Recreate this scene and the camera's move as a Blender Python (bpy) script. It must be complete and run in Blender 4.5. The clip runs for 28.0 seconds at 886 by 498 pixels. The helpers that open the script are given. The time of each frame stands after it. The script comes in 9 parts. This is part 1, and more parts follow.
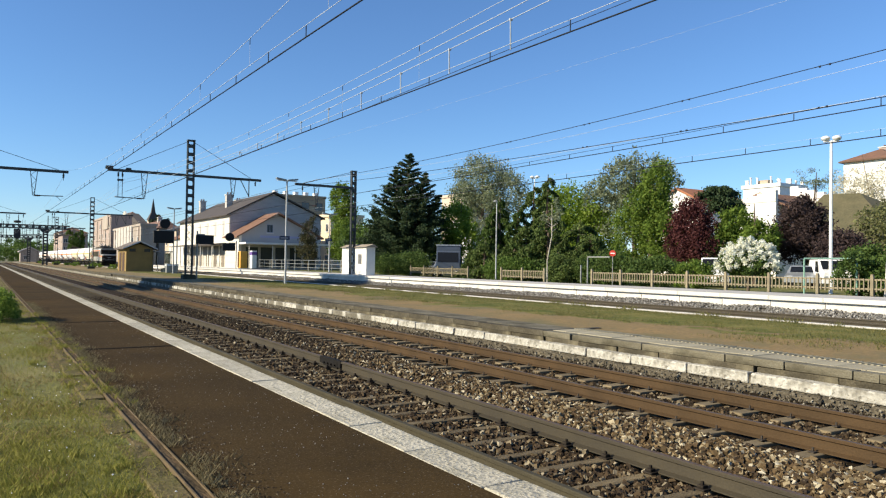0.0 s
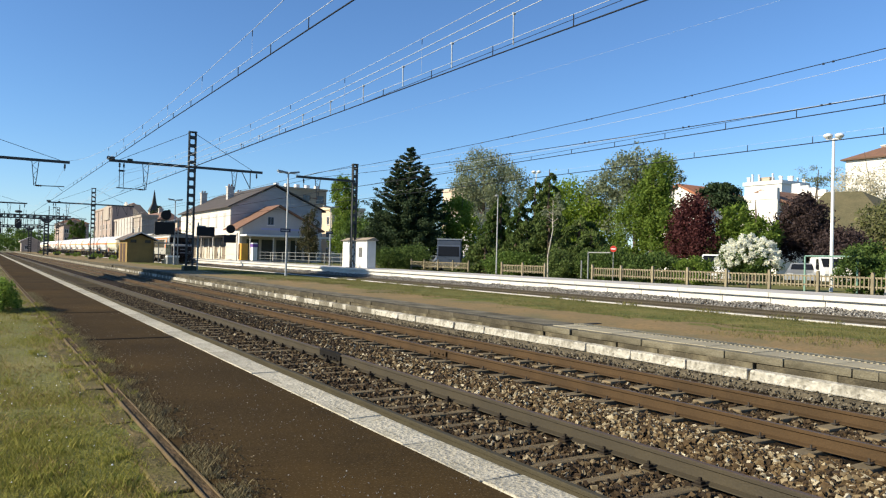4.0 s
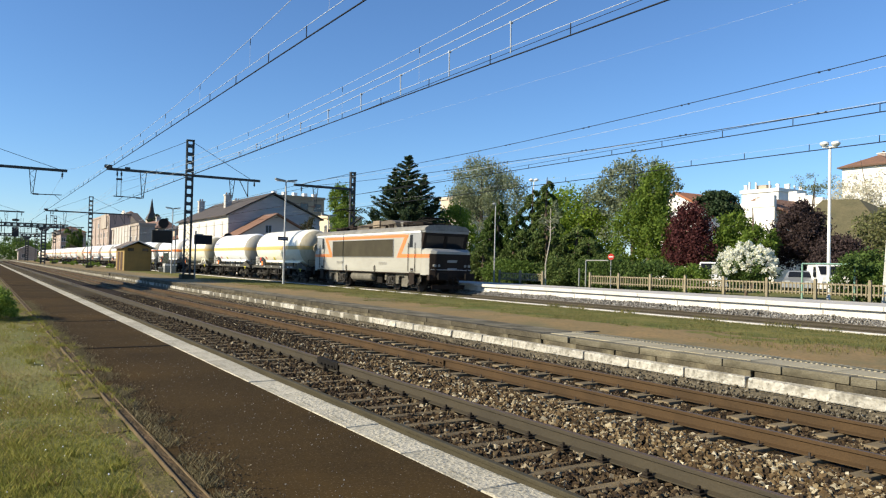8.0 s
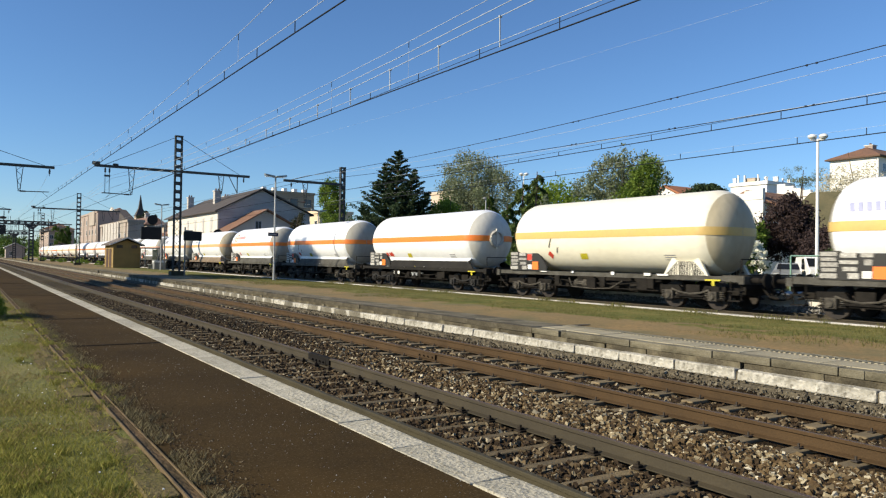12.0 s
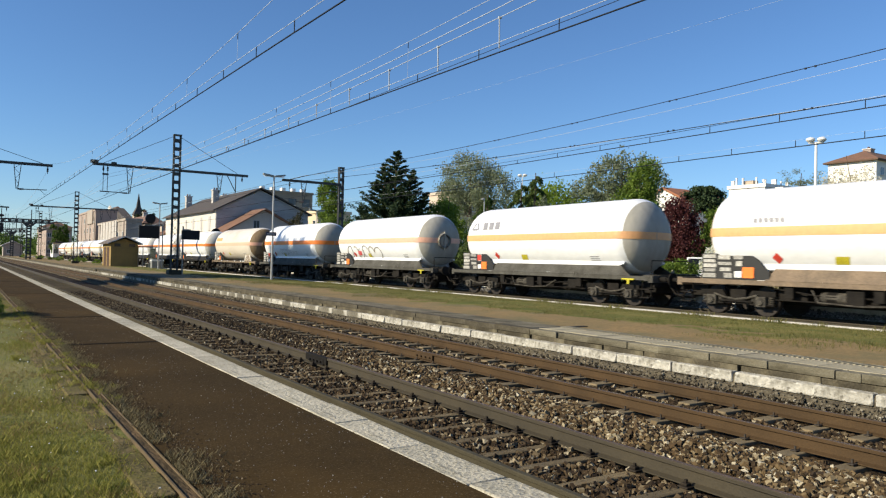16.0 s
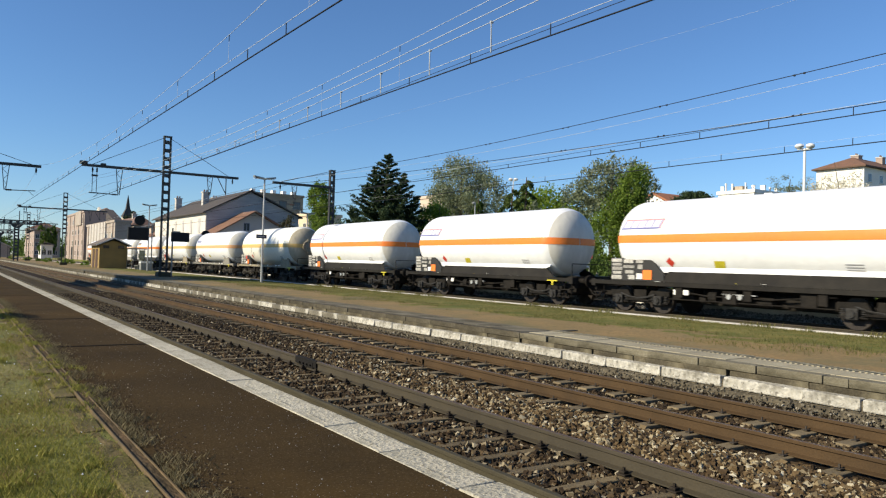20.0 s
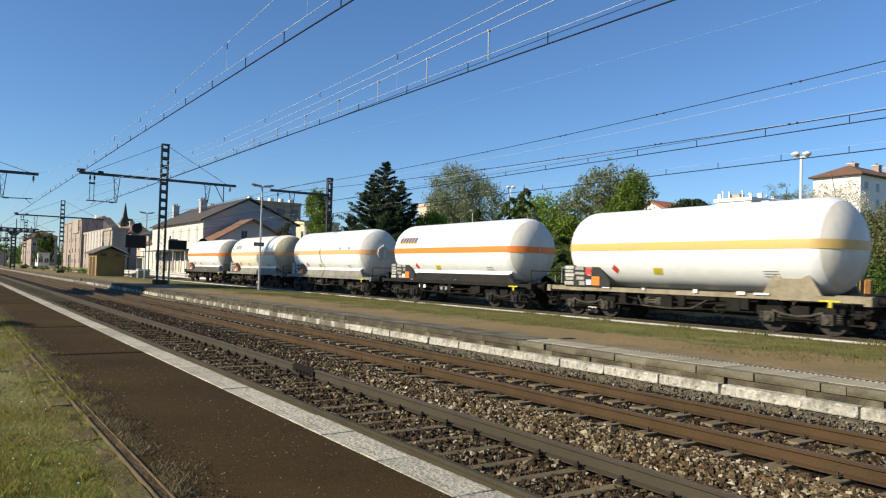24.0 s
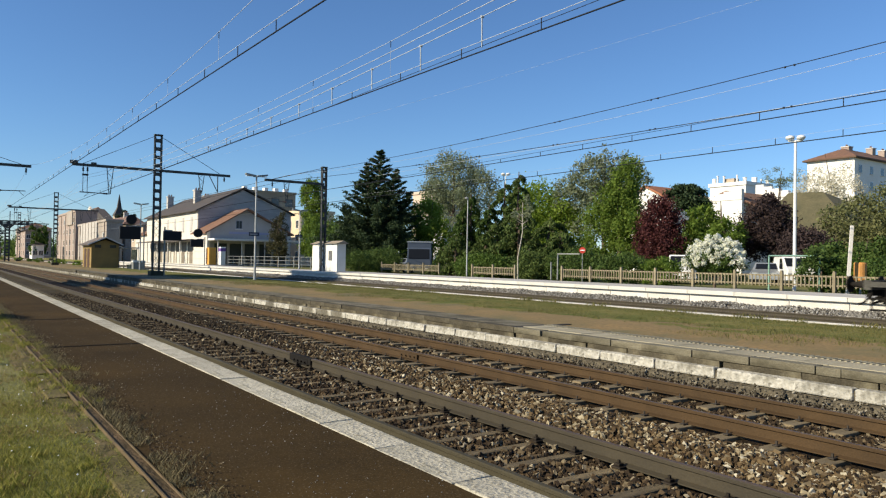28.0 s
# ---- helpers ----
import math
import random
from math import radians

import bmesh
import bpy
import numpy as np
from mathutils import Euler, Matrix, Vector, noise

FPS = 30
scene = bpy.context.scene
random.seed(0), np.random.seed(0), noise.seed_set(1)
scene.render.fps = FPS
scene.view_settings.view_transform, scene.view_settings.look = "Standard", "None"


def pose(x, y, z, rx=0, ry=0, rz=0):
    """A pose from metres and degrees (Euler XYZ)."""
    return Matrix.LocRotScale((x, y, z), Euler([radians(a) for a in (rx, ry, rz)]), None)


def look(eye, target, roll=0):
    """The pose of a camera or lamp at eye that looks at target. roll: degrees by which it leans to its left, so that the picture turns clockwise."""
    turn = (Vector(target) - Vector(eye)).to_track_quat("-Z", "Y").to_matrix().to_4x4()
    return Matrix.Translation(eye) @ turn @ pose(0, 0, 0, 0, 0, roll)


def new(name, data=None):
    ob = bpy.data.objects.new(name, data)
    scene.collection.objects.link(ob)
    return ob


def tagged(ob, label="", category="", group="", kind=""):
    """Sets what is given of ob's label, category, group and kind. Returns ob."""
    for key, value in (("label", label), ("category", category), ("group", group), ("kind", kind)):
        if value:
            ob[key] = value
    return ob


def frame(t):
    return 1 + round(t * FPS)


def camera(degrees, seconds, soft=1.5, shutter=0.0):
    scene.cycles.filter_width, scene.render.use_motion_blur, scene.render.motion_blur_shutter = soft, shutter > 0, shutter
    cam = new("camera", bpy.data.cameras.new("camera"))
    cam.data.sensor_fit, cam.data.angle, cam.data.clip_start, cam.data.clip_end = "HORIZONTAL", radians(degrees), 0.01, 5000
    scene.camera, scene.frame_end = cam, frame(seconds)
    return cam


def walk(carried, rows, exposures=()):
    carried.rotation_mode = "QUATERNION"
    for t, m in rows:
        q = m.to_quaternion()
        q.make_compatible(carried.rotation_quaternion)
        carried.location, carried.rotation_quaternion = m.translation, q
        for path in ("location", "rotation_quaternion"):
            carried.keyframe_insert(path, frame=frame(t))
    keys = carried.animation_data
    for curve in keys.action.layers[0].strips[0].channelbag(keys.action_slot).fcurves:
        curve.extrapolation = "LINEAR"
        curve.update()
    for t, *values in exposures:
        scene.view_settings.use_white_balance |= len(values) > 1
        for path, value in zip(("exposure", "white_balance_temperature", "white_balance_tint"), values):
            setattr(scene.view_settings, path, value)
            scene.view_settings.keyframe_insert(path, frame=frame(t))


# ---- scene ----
cam = camera(61.880, 28.0, soft=1.2, shutter=0.15)
EYE = (0.0, 0.0, 1.8)
# seconds, pitch, roll and heading of a camera on a stand
TURNS = [
    (0.0, 91.142, -0.835, -31.981),
    (0.5, 91.080, -0.808, -31.958),
    (1.0, 91.007, -0.831, -31.892),
    (1.5, 90.938, -0.958, -31.817),
    (2.0, 90.873, -1.180, -31.773),
    (2.5, 90.780, -1.440, -31.831),
    (3.0, 90.707, -1.546, -31.866),
    (3.5, 90.637, -1.458, -31.863),
    (5.5, 91.082, -1.276, -32.075),
    (6.0, 91.138, -1.252, -32.050),
    (6.5, 91.175, -1.332, -32.079),
    (7.0, 91.231, -1.379, -32.055),
    (7.5, 91.295, -1.392, -32.090),
    (8.0, 91.307, -1.329, -32.110),
    (8.5, 91.219, -1.439, -32.172),
    (9.0, 91.138, -1.536, -32.381),
    (9.5, 91.043, -1.469, -32.541),
    (10.0, 91.111, -1.476, -32.609),
    (10.5, 91.138, -1.370, -32.693),
    (11.0, 91.070, -1.225, -32.770),
    (11.5, 91.010, -1.129, -32.797),
    (12.0, 90.913, -0.921, -32.830),
    (12.5, 90.877, -0.879, -32.793),
    (14.5, 90.748, -1.117, -32.757),
    (15.0, 90.806, -1.304, -32.859),
    (15.5, 90.898, -1.356, -32.923),
    (16.0, 90.965, -1.285, -32.983),
    (16.5, 90.934, -1.305, -33.018),
    (17.0, 90.998, -1.569, -33.022),
    (17.5, 91.057, -1.489, -33.074),
    (18.0, 91.081, -1.498, -33.108),
    (18.5, 91.141, -1.528, -33.287),
    (19.0, 91.125, -1.422, -33.454),
    (19.5, 91.173, -1.482, -33.648),
    (20.0, 91.260, -1.592, -33.716),
    (20.5, 91.411, -1.598, -33.754),
    (21.0, 91.506, -1.623, -33.811),
    (21.5, 91.618, -1.670, -33.815),
    (23.5, 91.817, -1.692, -33.862),
    (24.0, 91.864, -1.574, -33.899),
    (24.5, 91.821, -1.070, -33.873),
    (25.0, 91.618, -1.013, -33.875),
    (25.5, 91.414, -1.246, -34.002),
    (26.0, 91.271, -1.162, -34.069),
    (26.5, 91.140, -1.084, -34.010),
    (27.0, 91.001, -1.236, -34.014),
    (27.5, 90.955, -1.008, -34.087),
    (28.0, 90.922, -0.909, -34.227),
]
# the film darkens a little once the bright train fills the view
EXPOSURES = [(0.0, 0.72), (9.0, 0.72), (10.6, 0.48), (28.0, 0.48)]
walk(cam, [(t, pose(*EYE, a, b, c)) for t, a, b, c in TURNS], EXPOSURES)

# ---- light: low sun from behind the near platform, clear sky ----
SUN_AZ, SUN_EL = 167.0, 28.0     # degrees from +x towards +y, and above the horizon
world = bpy.data.worlds.new("world")
scene.world = world
world.use_nodes = True
nt = world.node_tree
nt.nodes.clear()
sky = nt.nodes.new("ShaderNodeTexSky")
sky.sky_type = 'NISHITA'
sky.sun_disc = False
sky.sun_elevation = radians(SUN_EL)
sky.sun_rotation = radians(90.0 - SUN_AZ)
sky.altitude = 0.0
sky.air_density, sky.dust_density, sky.ozone_density = 1.0, 0.0, 8.0
bg = nt.nodes.new("ShaderNodeBackground")
bg.inputs["Strength"].default_value = 0.10
wo = nt.nodes.new("ShaderNodeOutputWorld")
nt.links.new(sky.outputs[0], bg.inputs[0])
nt.links.new(bg.outputs[0], wo.inputs[0])
sun_data = bpy.data.lights.new("sun", 'SUN')
sun_data.energy, sun_data.angle, sun_data.color = 5.0, radians(0.55), (1.0, 0.885, 0.67)
sun_ob = new("sun", sun_data)
d = Vector((math.cos(radians(SUN_AZ)) * math.cos(radians(SUN_EL)), math.sin(radians(SUN_AZ)) * math.cos(radians(SUN_EL)), math.sin(radians(SUN_EL))))
sun_ob.matrix_world = look(d * 100, (0, 0, 0))

# ---- helpers for meshes and materials ----
class Mesh:
    """Collects vertices and faces; every piece is closed."""
    def __init__(self):
        self.v, self.f, self.m = [], [], []
        self.mi = 0

    def add(self, vs, fs):
        n = len(self.v)
        self.v.extend([tuple(p) for p in vs])
        self.f.extend([tuple(i + n for i in q) for q in fs])
        self.m.extend([self.mi] * len(fs))
        return self

    def box(self, x0, x1, y0, y1, z0, z1, b=0.0):
        if b <= 0:
            vs = [(x, y, z) for z in (z0, z1) for y in (y0, y1) for x in (x0, x1)]
            return self.add(vs, [(0, 2, 3, 1), (4, 5, 7, 6), (0, 1, 5, 4), (2, 6, 7, 3), (0, 4, 6, 2), (1, 3, 7, 5)])
        bm = bmesh.new()
        r = bmesh.ops.create_cube(bm, size=1.0)
        bmesh.ops.scale(bm, vec=(x1 - x0, y1 - y0, z1 - z0), verts=bm.verts)
        bmesh.ops.translate(bm, vec=((x0 + x1) / 2, (y0 + y1) / 2, (z0 + z1) / 2), verts=bm.verts)
        bmesh.ops.bevel(bm, geom=bm.edges[:], offset=b, segments=2, affect='EDGES', profile=0.5)
        bm.verts.index_update()
        self.add([v.co[:] for v in bm.verts], [[v.index for v in f.verts] for f in bm.faces])
        bm.free()
        return self

    def loft(self, rings, cap=True, closed=True):
        n = len(rings[0])
        vs = [p for r in rings for p in r]
        fs = []
        for k in range(len(rings) - 1):
            for i in range(n if closed else n - 1):
                j = (i + 1) % n
                fs.append((k * n + i, k * n + j, (k + 1) * n + j, (k + 1) * n + i))
        if cap:
            fs.append(tuple(range(n - 1, -1, -1)))
            fs.append(tuple((len(rings) - 1) * n + i for i in range(n)))
        return self.add(vs, fs)

    def cyl(self, p0, p1, r0, r1=None, seg=10, cap=True):
        r1 = r0 if r1 is None else r1
        p0, p1 = Vector(p0), Vector(p1)
        w = (p1 - p0).normalized()
        u = w.orthogonal().normalized()
        v = w.cross(u)
        rings = []
        for p, r in ((p0, r0), (p1, r1)):
            rings.append([p + (u * math.cos(a) + v * math.sin(a)) * r for a in (2 * math.pi * i / seg for i in range(seg))])
        return self.loft(rings, cap)

    def tube(self, pts, r, seg=6):
        pts = [Vector(p) for p in pts]
        rings = []
        for k, p in enumerate(pts):
            w = (pts[min(k + 1, len(pts) - 1)] - pts[max(k - 1, 0)]).normalized()
            u = w.cross(Vector((0.13, 0.21, 0.97))).normalized()
            v = w.cross(u)
            rr = r[k] if isinstance(r, (list, tuple)) else r
            rings.append([p + (u * math.cos(a) + v * math.sin(a)) * rr for a in (2 * math.pi * i / seg for i in range(seg))])
        return self.loft(rings)

    def beam(self, p0, p1, w, h=None):
        """A square bar between two points."""
        h = w if h is None else h
        p0, p1 = Vector(p0), Vector(p1)
        d = (p1 - p0).normalized()
        s = d.cross(Vector((0, 0, 1)))
        s = s.normalized() if s.length > 0.01 else Vector((1, 0, 0))
        t = s.cross(d)
        rings = [[p + s * a * w / 2 + t * c * h / 2 for a, c in ((-1, -1), (1, -1), (1, 1), (-1, 1))] for p in (p0, p1)]
        return self.loft(rings)

    def prism(self, poly, axis, a, b):
        """A polygon of (u, v) pairs drawn out along an axis; x: (y, z), y: (x, z), z: (x, y)."""
        def put(c, q):
            return {'x': (c, q[0], q[1]), 'y': (q[0], c, q[1]), 'z': (q[0], q[1], c)}[axis]
        return self.loft([[put(c, q) for q in poly] for c in (a, b)])

    def lathe(self, prof, c, axis='y', seg=32):
        """Profile of (along, radius) turned about an axis through c."""
        rings = []
        for s, r in prof:
            ring = []
            for i in range(seg):
                a = 2 * math.pi * i / seg
                ca, sa = math.cos(a) * r, math.sin(a) * r
                ring.append({'y': (c[0] + ca, c[1] + s, c[2] + sa), 'x': (c[0] + s, c[1] + ca, c[2] + sa), 'z': (c[0] + ca, c[1] + sa, c[2] + s)}[axis])
            rings.append(ring)
        return self.loft(rings)

    def data(self, name, mats, smooth=False, fix=True):
        me = bpy.data.meshes.new(name)
        me.from_pydata(self.v, [], self.f)
        for m in (mats if isinstance(mats, (list, tuple)) else [mats]):
            me.materials.append(m)
        if max(self.m or [0]) > 0:
            me.polygons.foreach_set("material_index", self.m)
        if fix and len(self.f) < 40000:
            bm = bmesh.new()
            bm.from_mesh(me)
            bmesh.ops.recalc_face_normals(bm, faces=bm.faces)
            bm.to_mesh(me)
            bm.free()
        if smooth:
            me.polygons.foreach_set("use_smooth", [True] * len(me.polygons))
            me.set_sharp_from_angle(angle=radians(smooth if smooth is not True else 40))
        me.update()
        return me


def part(name, mesh, material, parent, label="", smooth=False):
    me = mesh if isinstance(mesh, bpy.types.Mesh) else mesh.data(name, material, smooth)
    ob = new(name, me)
    ob.parent = parent
    if label:
        ob["label"] = label
    return ob


def thing(name, label, category, group="", kind="", at=(0, 0, 0), rz=0.0):
    ob = new(name)
    ob.empty_display_size = 0.2
    ob.matrix_basis = pose(*at, 0, 0, rz)
    return tagged(ob, label, category, group, kind)


def solid(name, mesh, material, label, category, group="", kind="", smooth=False):
    me = mesh if isinstance(mesh, bpy.types.Mesh) else mesh.data(name, material, smooth)
    return tagged(new(name, me), label, category, group, kind)


def mat(name, col, col2=None, rough=0.8, metal=0.0, scale=2.0, fine=30.0, var=0.25, bump=0.15, dirt=None, dirt_at=0.62, rand=0.0, spec=0.4, island=False, stretch=(1, 1, 1), bump_dist=0.02, specks=None):
    """A procedural surface: two tones by coarse noise, fine grain, optional stains, bump."""
    m = bpy.data.materials.new(name)
    m.use_nodes = True
    t = m.node_tree
    N, L = t.nodes, t.links
    bs = N["Principled BSDF"]
    tc = N.new("ShaderNodeTexCoord")
    mp = N.new("ShaderNodeMapping")
    mp.inputs["Scale"].default_value = stretch
    L.new(tc.outputs["Object"], mp.inputs["Vector"])
    col2 = col2 or tuple(c * (1 - var) for c in col)
    n1 = N.new("ShaderNodeTexNoise")
    n1.inputs["Scale"].default_value, n1.inputs["Detail"].default_value = scale, 4
    L.new(mp.outputs[0], n1.inputs["Vector"])
    n2 = N.new("ShaderNodeTexNoise")
    n2.inputs["Scale"].default_value, n2.inputs["Detail"].default_value = fine, 3
    L.new(mp.outputs[0], n2.inputs["Vector"])
    r1 = N.new("ShaderNodeMapRange")
    r1.inputs["From Min"].default_value, r1.inputs["From Max"].default_value = 0.35, 0.65
    L.new(n1.outputs["Fac"], r1.inputs["Value"])
    mx = N.new("ShaderNodeMix")
    mx.data_type = 'RGBA'
    mx.inputs["A"].default_value, mx.inputs["B"].default_value = (*col, 1), (*col2, 1)
    L.new(r1.outputs[0], mx.inputs["Factor"])
    gr = N.new("ShaderNodeMapRange")
    gr.inputs["From Min"].default_value, gr.inputs["From Max"].default_value = 0.25, 0.75
    gr.inputs["To Min"].default_value, gr.inputs["To Max"].default_value = 1 - var, 1 + var
    L.new(n2.outputs["Fac"], gr.inputs["Value"])
    last = gr.outputs[0]
    if rand > 0:
        src = N.new("ShaderNodeNewGeometry").outputs["Random Per Island"] if island else N.new("ShaderNodeObjectInfo").outputs["Random"]
        rr = N.new("ShaderNodeMapRange")
        rr.inputs["To Min"].default_value, rr.inputs["To Max"].default_value = 1 - rand, 1 + rand
        L.new(src, rr.inputs["Value"])
        mm = N.new("ShaderNodeMath")
        mm.operation = 'MULTIPLY'
        L.new(last, mm.inputs[0])
        L.new(rr.outputs[0], mm.inputs[1])
        last = mm.outputs[0]
    mul = N.new("ShaderNodeVectorMath")
    mul.operation = 'SCALE'
    L.new(mx.outputs["Result"], mul.inputs[0])
    L.new(last, mul.inputs["Scale"])
    out = mul.outputs[0]
    if dirt:
        n3 = N.new("ShaderNodeTexNoise")
        n3.inputs["Scale"].default_value, n3.inputs["Detail"].default_value = scale * 0.6, 6
        n3.inputs["Roughness"].default_value = 0.65
        L.new(mp.outputs[0], n3.inputs["Vector"])
        r3 = N.new("ShaderNodeMapRange")
        r3.inputs["From Min"].default_value, r3.inputs["From Max"].default_value = dirt_at - 0.06, dirt_at + 0.1
        r3.inputs["To Max"].default_value = 0.85
        L.new(n3.outputs["Fac"], r3.inputs["Value"])
        m3 = N.new("ShaderNodeMix")
        m3.data_type = 'RGBA'
        m3.inputs["B"].default_value = (*dirt, 1)
        L.new(out, m3.inputs["A"])
        L.new(r3.outputs[0], m3.inputs["Factor"])
        out = m3.outputs["Result"]
    if specks:
        sc, at, scol, amount = specks
        n4 = N.new("ShaderNodeTexNoise")
        n4.inputs["Scale"].default_value, n4.inputs["Detail"].default_value = sc, 2
        L.new(mp.outputs[0], n4.inputs["Vector"])
        r4 = N.new("ShaderNodeMapRange")
        r4.inputs["From Min"].default_value, r4.inputs["From Max"].default_value = at - 0.03, at + 0.05
        r4.inputs["To Max"].default_value = amount
        L.new(n4.outputs["Fac"], r4.inputs["Value"])
        m4 = N.new("ShaderNodeMix")
        m4.data_type = 'RGBA'
        m4.inputs["B"].default_value = (*scol, 1)
        L.new(out, m4.inputs["A"])
        L.new(r4.outputs[0], m4.inputs["Factor"])
        out = m4.outputs["Result"]
    L.new(out, bs.inputs["Base Color"])
    bs.inputs["Roughness"].default_value, bs.inputs["Metallic"].default_value = rough, metal
    bs.inputs["Specular IOR Level"].default_value = spec
    if bump > 0:
        bp = N.new("ShaderNodeBump")
        bp.inputs["Strength"].default_value, bp.inputs["Distance"].default_value = bump, bump_dist
        L.new(n2.outputs["Fac"], bp.inputs["Height"])
        L.new(bp.outputs[0], bs.inputs["Normal"])
    return m


def leafmat(name, a, b, trans=0.35, rough=0.6, spec=0.12):
    """Foliage: each leaf clump between two tones, some light through it."""
    m = bpy.data.materials.new(name)
    m.use_nodes = True
    t = m.node_tree
    N, L = t.nodes, t.links
    bs = N["Principled BSDF"]
    g = N.new("ShaderNodeNewGeometry")
    mx = N.new("ShaderNodeMix")
    mx.data_type = 'RGBA'
    mx.inputs["A"].default_value, mx.inputs["B"].default_value = (*a, 1), (*b, 1)
    L.new(g.outputs["Random Per Island"], mx.inputs["Factor"])
    L.new(mx.outputs["Result"], bs.inputs["Base Color"])
    bs.inputs["Roughness"].default_value = rough
    bs.inputs["Specular IOR Level"].default_value = spec
    tr = N.new("ShaderNodeBsdfTranslucent")
    L.new(mx.outputs["Result"], tr.inputs["Color"])
    ms = N.new("ShaderNodeMixShader")
    ms.inputs[0].default_value = trans
    L.new(bs.outputs[0], ms.inputs[1])
    L.new(tr.outputs[0], ms.inputs[2])
    L.new(ms.outputs[0], N["Material Output"].inputs["Surface"])
    return m


M_ASPHALT = mat("asphalt", (0.052, 0.0345, 0.0145), (0.036, 0.0243, 0.0106), 0.95, scale=0.45, fine=60, var=0.4, bump=0.5, bump_dist=0.006, specks=(55, 0.64, (0.15, 0.112, 0.066), 0.55), dirt=(0.066, 0.041, 0.0145), dirt_at=0.52, spec=0.05)
M_WHITEPAINT = mat("white_paint_worn", (0.47, 0.435, 0.345), (0.36, 0.335, 0.26), 0.9, spec=0.2, scale=4, fine=26, var=0.35, bump=1.0, bump_dist=0.02, dirt=(0.1221, 0.1089, 0.07809), dirt_at=0.64, rand=0.12, specks=(26, 0.60, (0.15, 0.13, 0.085), 0.65))
M_WHITESTONE = mat("white_stone_worn", (0.45, 0.43, 0.375), (0.34, 0.322, 0.27), 0.9, scale=5, fine=16, var=0.25, bump=1.0, bump_dist=0.03, dirt=(0.115, 0.104, 0.078), dirt_at=0.65, rand=0.14, specks=(13, 0.62, (0.1434, 0.133, 0.1081), 0.8))
M_FLAKED = mat("flaked_white_stone", (0.20, 0.185, 0.145), (0.12, 0.108, 0.08), 0.9, scale=3, fine=14, var=0.3, bump=1.0, bump_dist=0.03, dirt=(0.45, 0.43, 0.37), dirt_at=0.60, rand=0.2)
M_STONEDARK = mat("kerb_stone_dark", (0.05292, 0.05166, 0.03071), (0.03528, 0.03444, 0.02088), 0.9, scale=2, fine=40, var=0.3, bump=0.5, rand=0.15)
M_STONE = mat("kerb_stone", (0.19, 0.171, 0.122), (0.115, 0.103, 0.071), 0.9, scale=1.5, fine=40, var=0.3, bump=0.6, rand=0.2, dirt=(0.04803, 0.04106, 0.02423), dirt_at=0.55, stretch=(1, 1, 3), spec=0.2)
M_LOWCOURSE = mat("lower_course_stone", (0.105, 0.090, 0.060), (0.06, 0.052, 0.036), 0.95, scale=3, fine=30, var=0.35, bump=0.8, rand=0.25, dirt=(0.17, 0.15, 0.10), dirt_at=0.6, spec=0.15)
M_OLDKERB = mat("old_kerb", (0.1376, 0.1061, 0.0499), (0.08996, 0.07715, 0.03225), 0.95, scale=2.5, fine=30, var=0.35, bump=0.7, rand=0.2, dirt=(0.1058, 0.09643, 0.02303), dirt_at=0.52, spec=0.15)
M_TURF = mat("short_turf", (0.12, 0.1273, 0.03209), (0.1905, 0.1659, 0.05252), 0.95, scale=1.3, fine=22, var=0.4, bump=0.9, bump_dist=0.03, dirt=(0.08467, 0.1041, 0.02042), dirt_at=0.56, spec=0.15)
M_RUBBLE = mat("rubble_wall", (0.12, 0.102, 0.070), (0.068, 0.058, 0.041), 0.95, scale=7, fine=22, var=0.4, bump=0.9, bump_dist=0.03)
M_PAVER = mat("paver", (0.335, 0.298, 0.205), (0.27, 0.24, 0.165), 0.9, scale=2, fine=50, var=0.15, bump=0.3, rand=0.1)
M_SAND = mat("sandy_earth", (0.2306, 0.1522, 0.05835), (0.1881, 0.1327, 0.05221), 0.95, scale=0.8, fine=14, var=0.25, bump=0.6, dirt=(0.1213, 0.1101, 0.04607), dirt_at=0.55, specks=(9, 0.64, (0.1032, 0.0971, 0.03685), 0.6))
M_GRASSGROUND = mat("grass_ground", (0.105, 0.118, 0.024), (0.165, 0.145, 0.044), 0.95, scale=0.7, fine=18, var=0.35, bump=0.8, bump_dist=0.04)
M_BALLASTBED = mat("ballast_bed", (0.034, 0.0215, 0.0096), (0.019, 0.0125, 0.006), 0.95, spec=0.15, scale=6, fine=28, var=0.5, bump=1.0, bump_dist=0.05)
M_GROUND = mat("ground", (0.14, 0.14, 0.07), (0.20, 0.18, 0.10), 0.95, scale=0.05, fine=0.8, var=0.3, bump=0.2)
M_CONCRETE = mat("white_concrete", (0.594, 0.576, 0.522), (0.504, 0.486, 0.441), 0.85, scale=0.8, fine=20, var=0.10, bump=0.15, rand=0.05, dirt=(0.36, 0.342, 0.297), dirt_at=0.66)
M_CONCRETE2 = mat("light_concrete", (0.60, 0.58, 0.54), (0.52, 0.50, 0.46), 0.85, scale=1.5, fine=25, var=0.12, bump=0.15, rand=0.06)
M_RAILSIDE = mat("rusty_rail", (0.067, 0.040, 0.017), (0.048, 0.029, 0.0125), 0.8, spec=0.25, scale=1.5, fine=60, var=0.25, bump=0.2)
M_RAILGREY = mat("brown_grey_rail", (0.046, 0.037, 0.021), (0.035, 0.0285, 0.017), 0.7, scale=1.5, fine=60, var=0.2, bump=0.2)
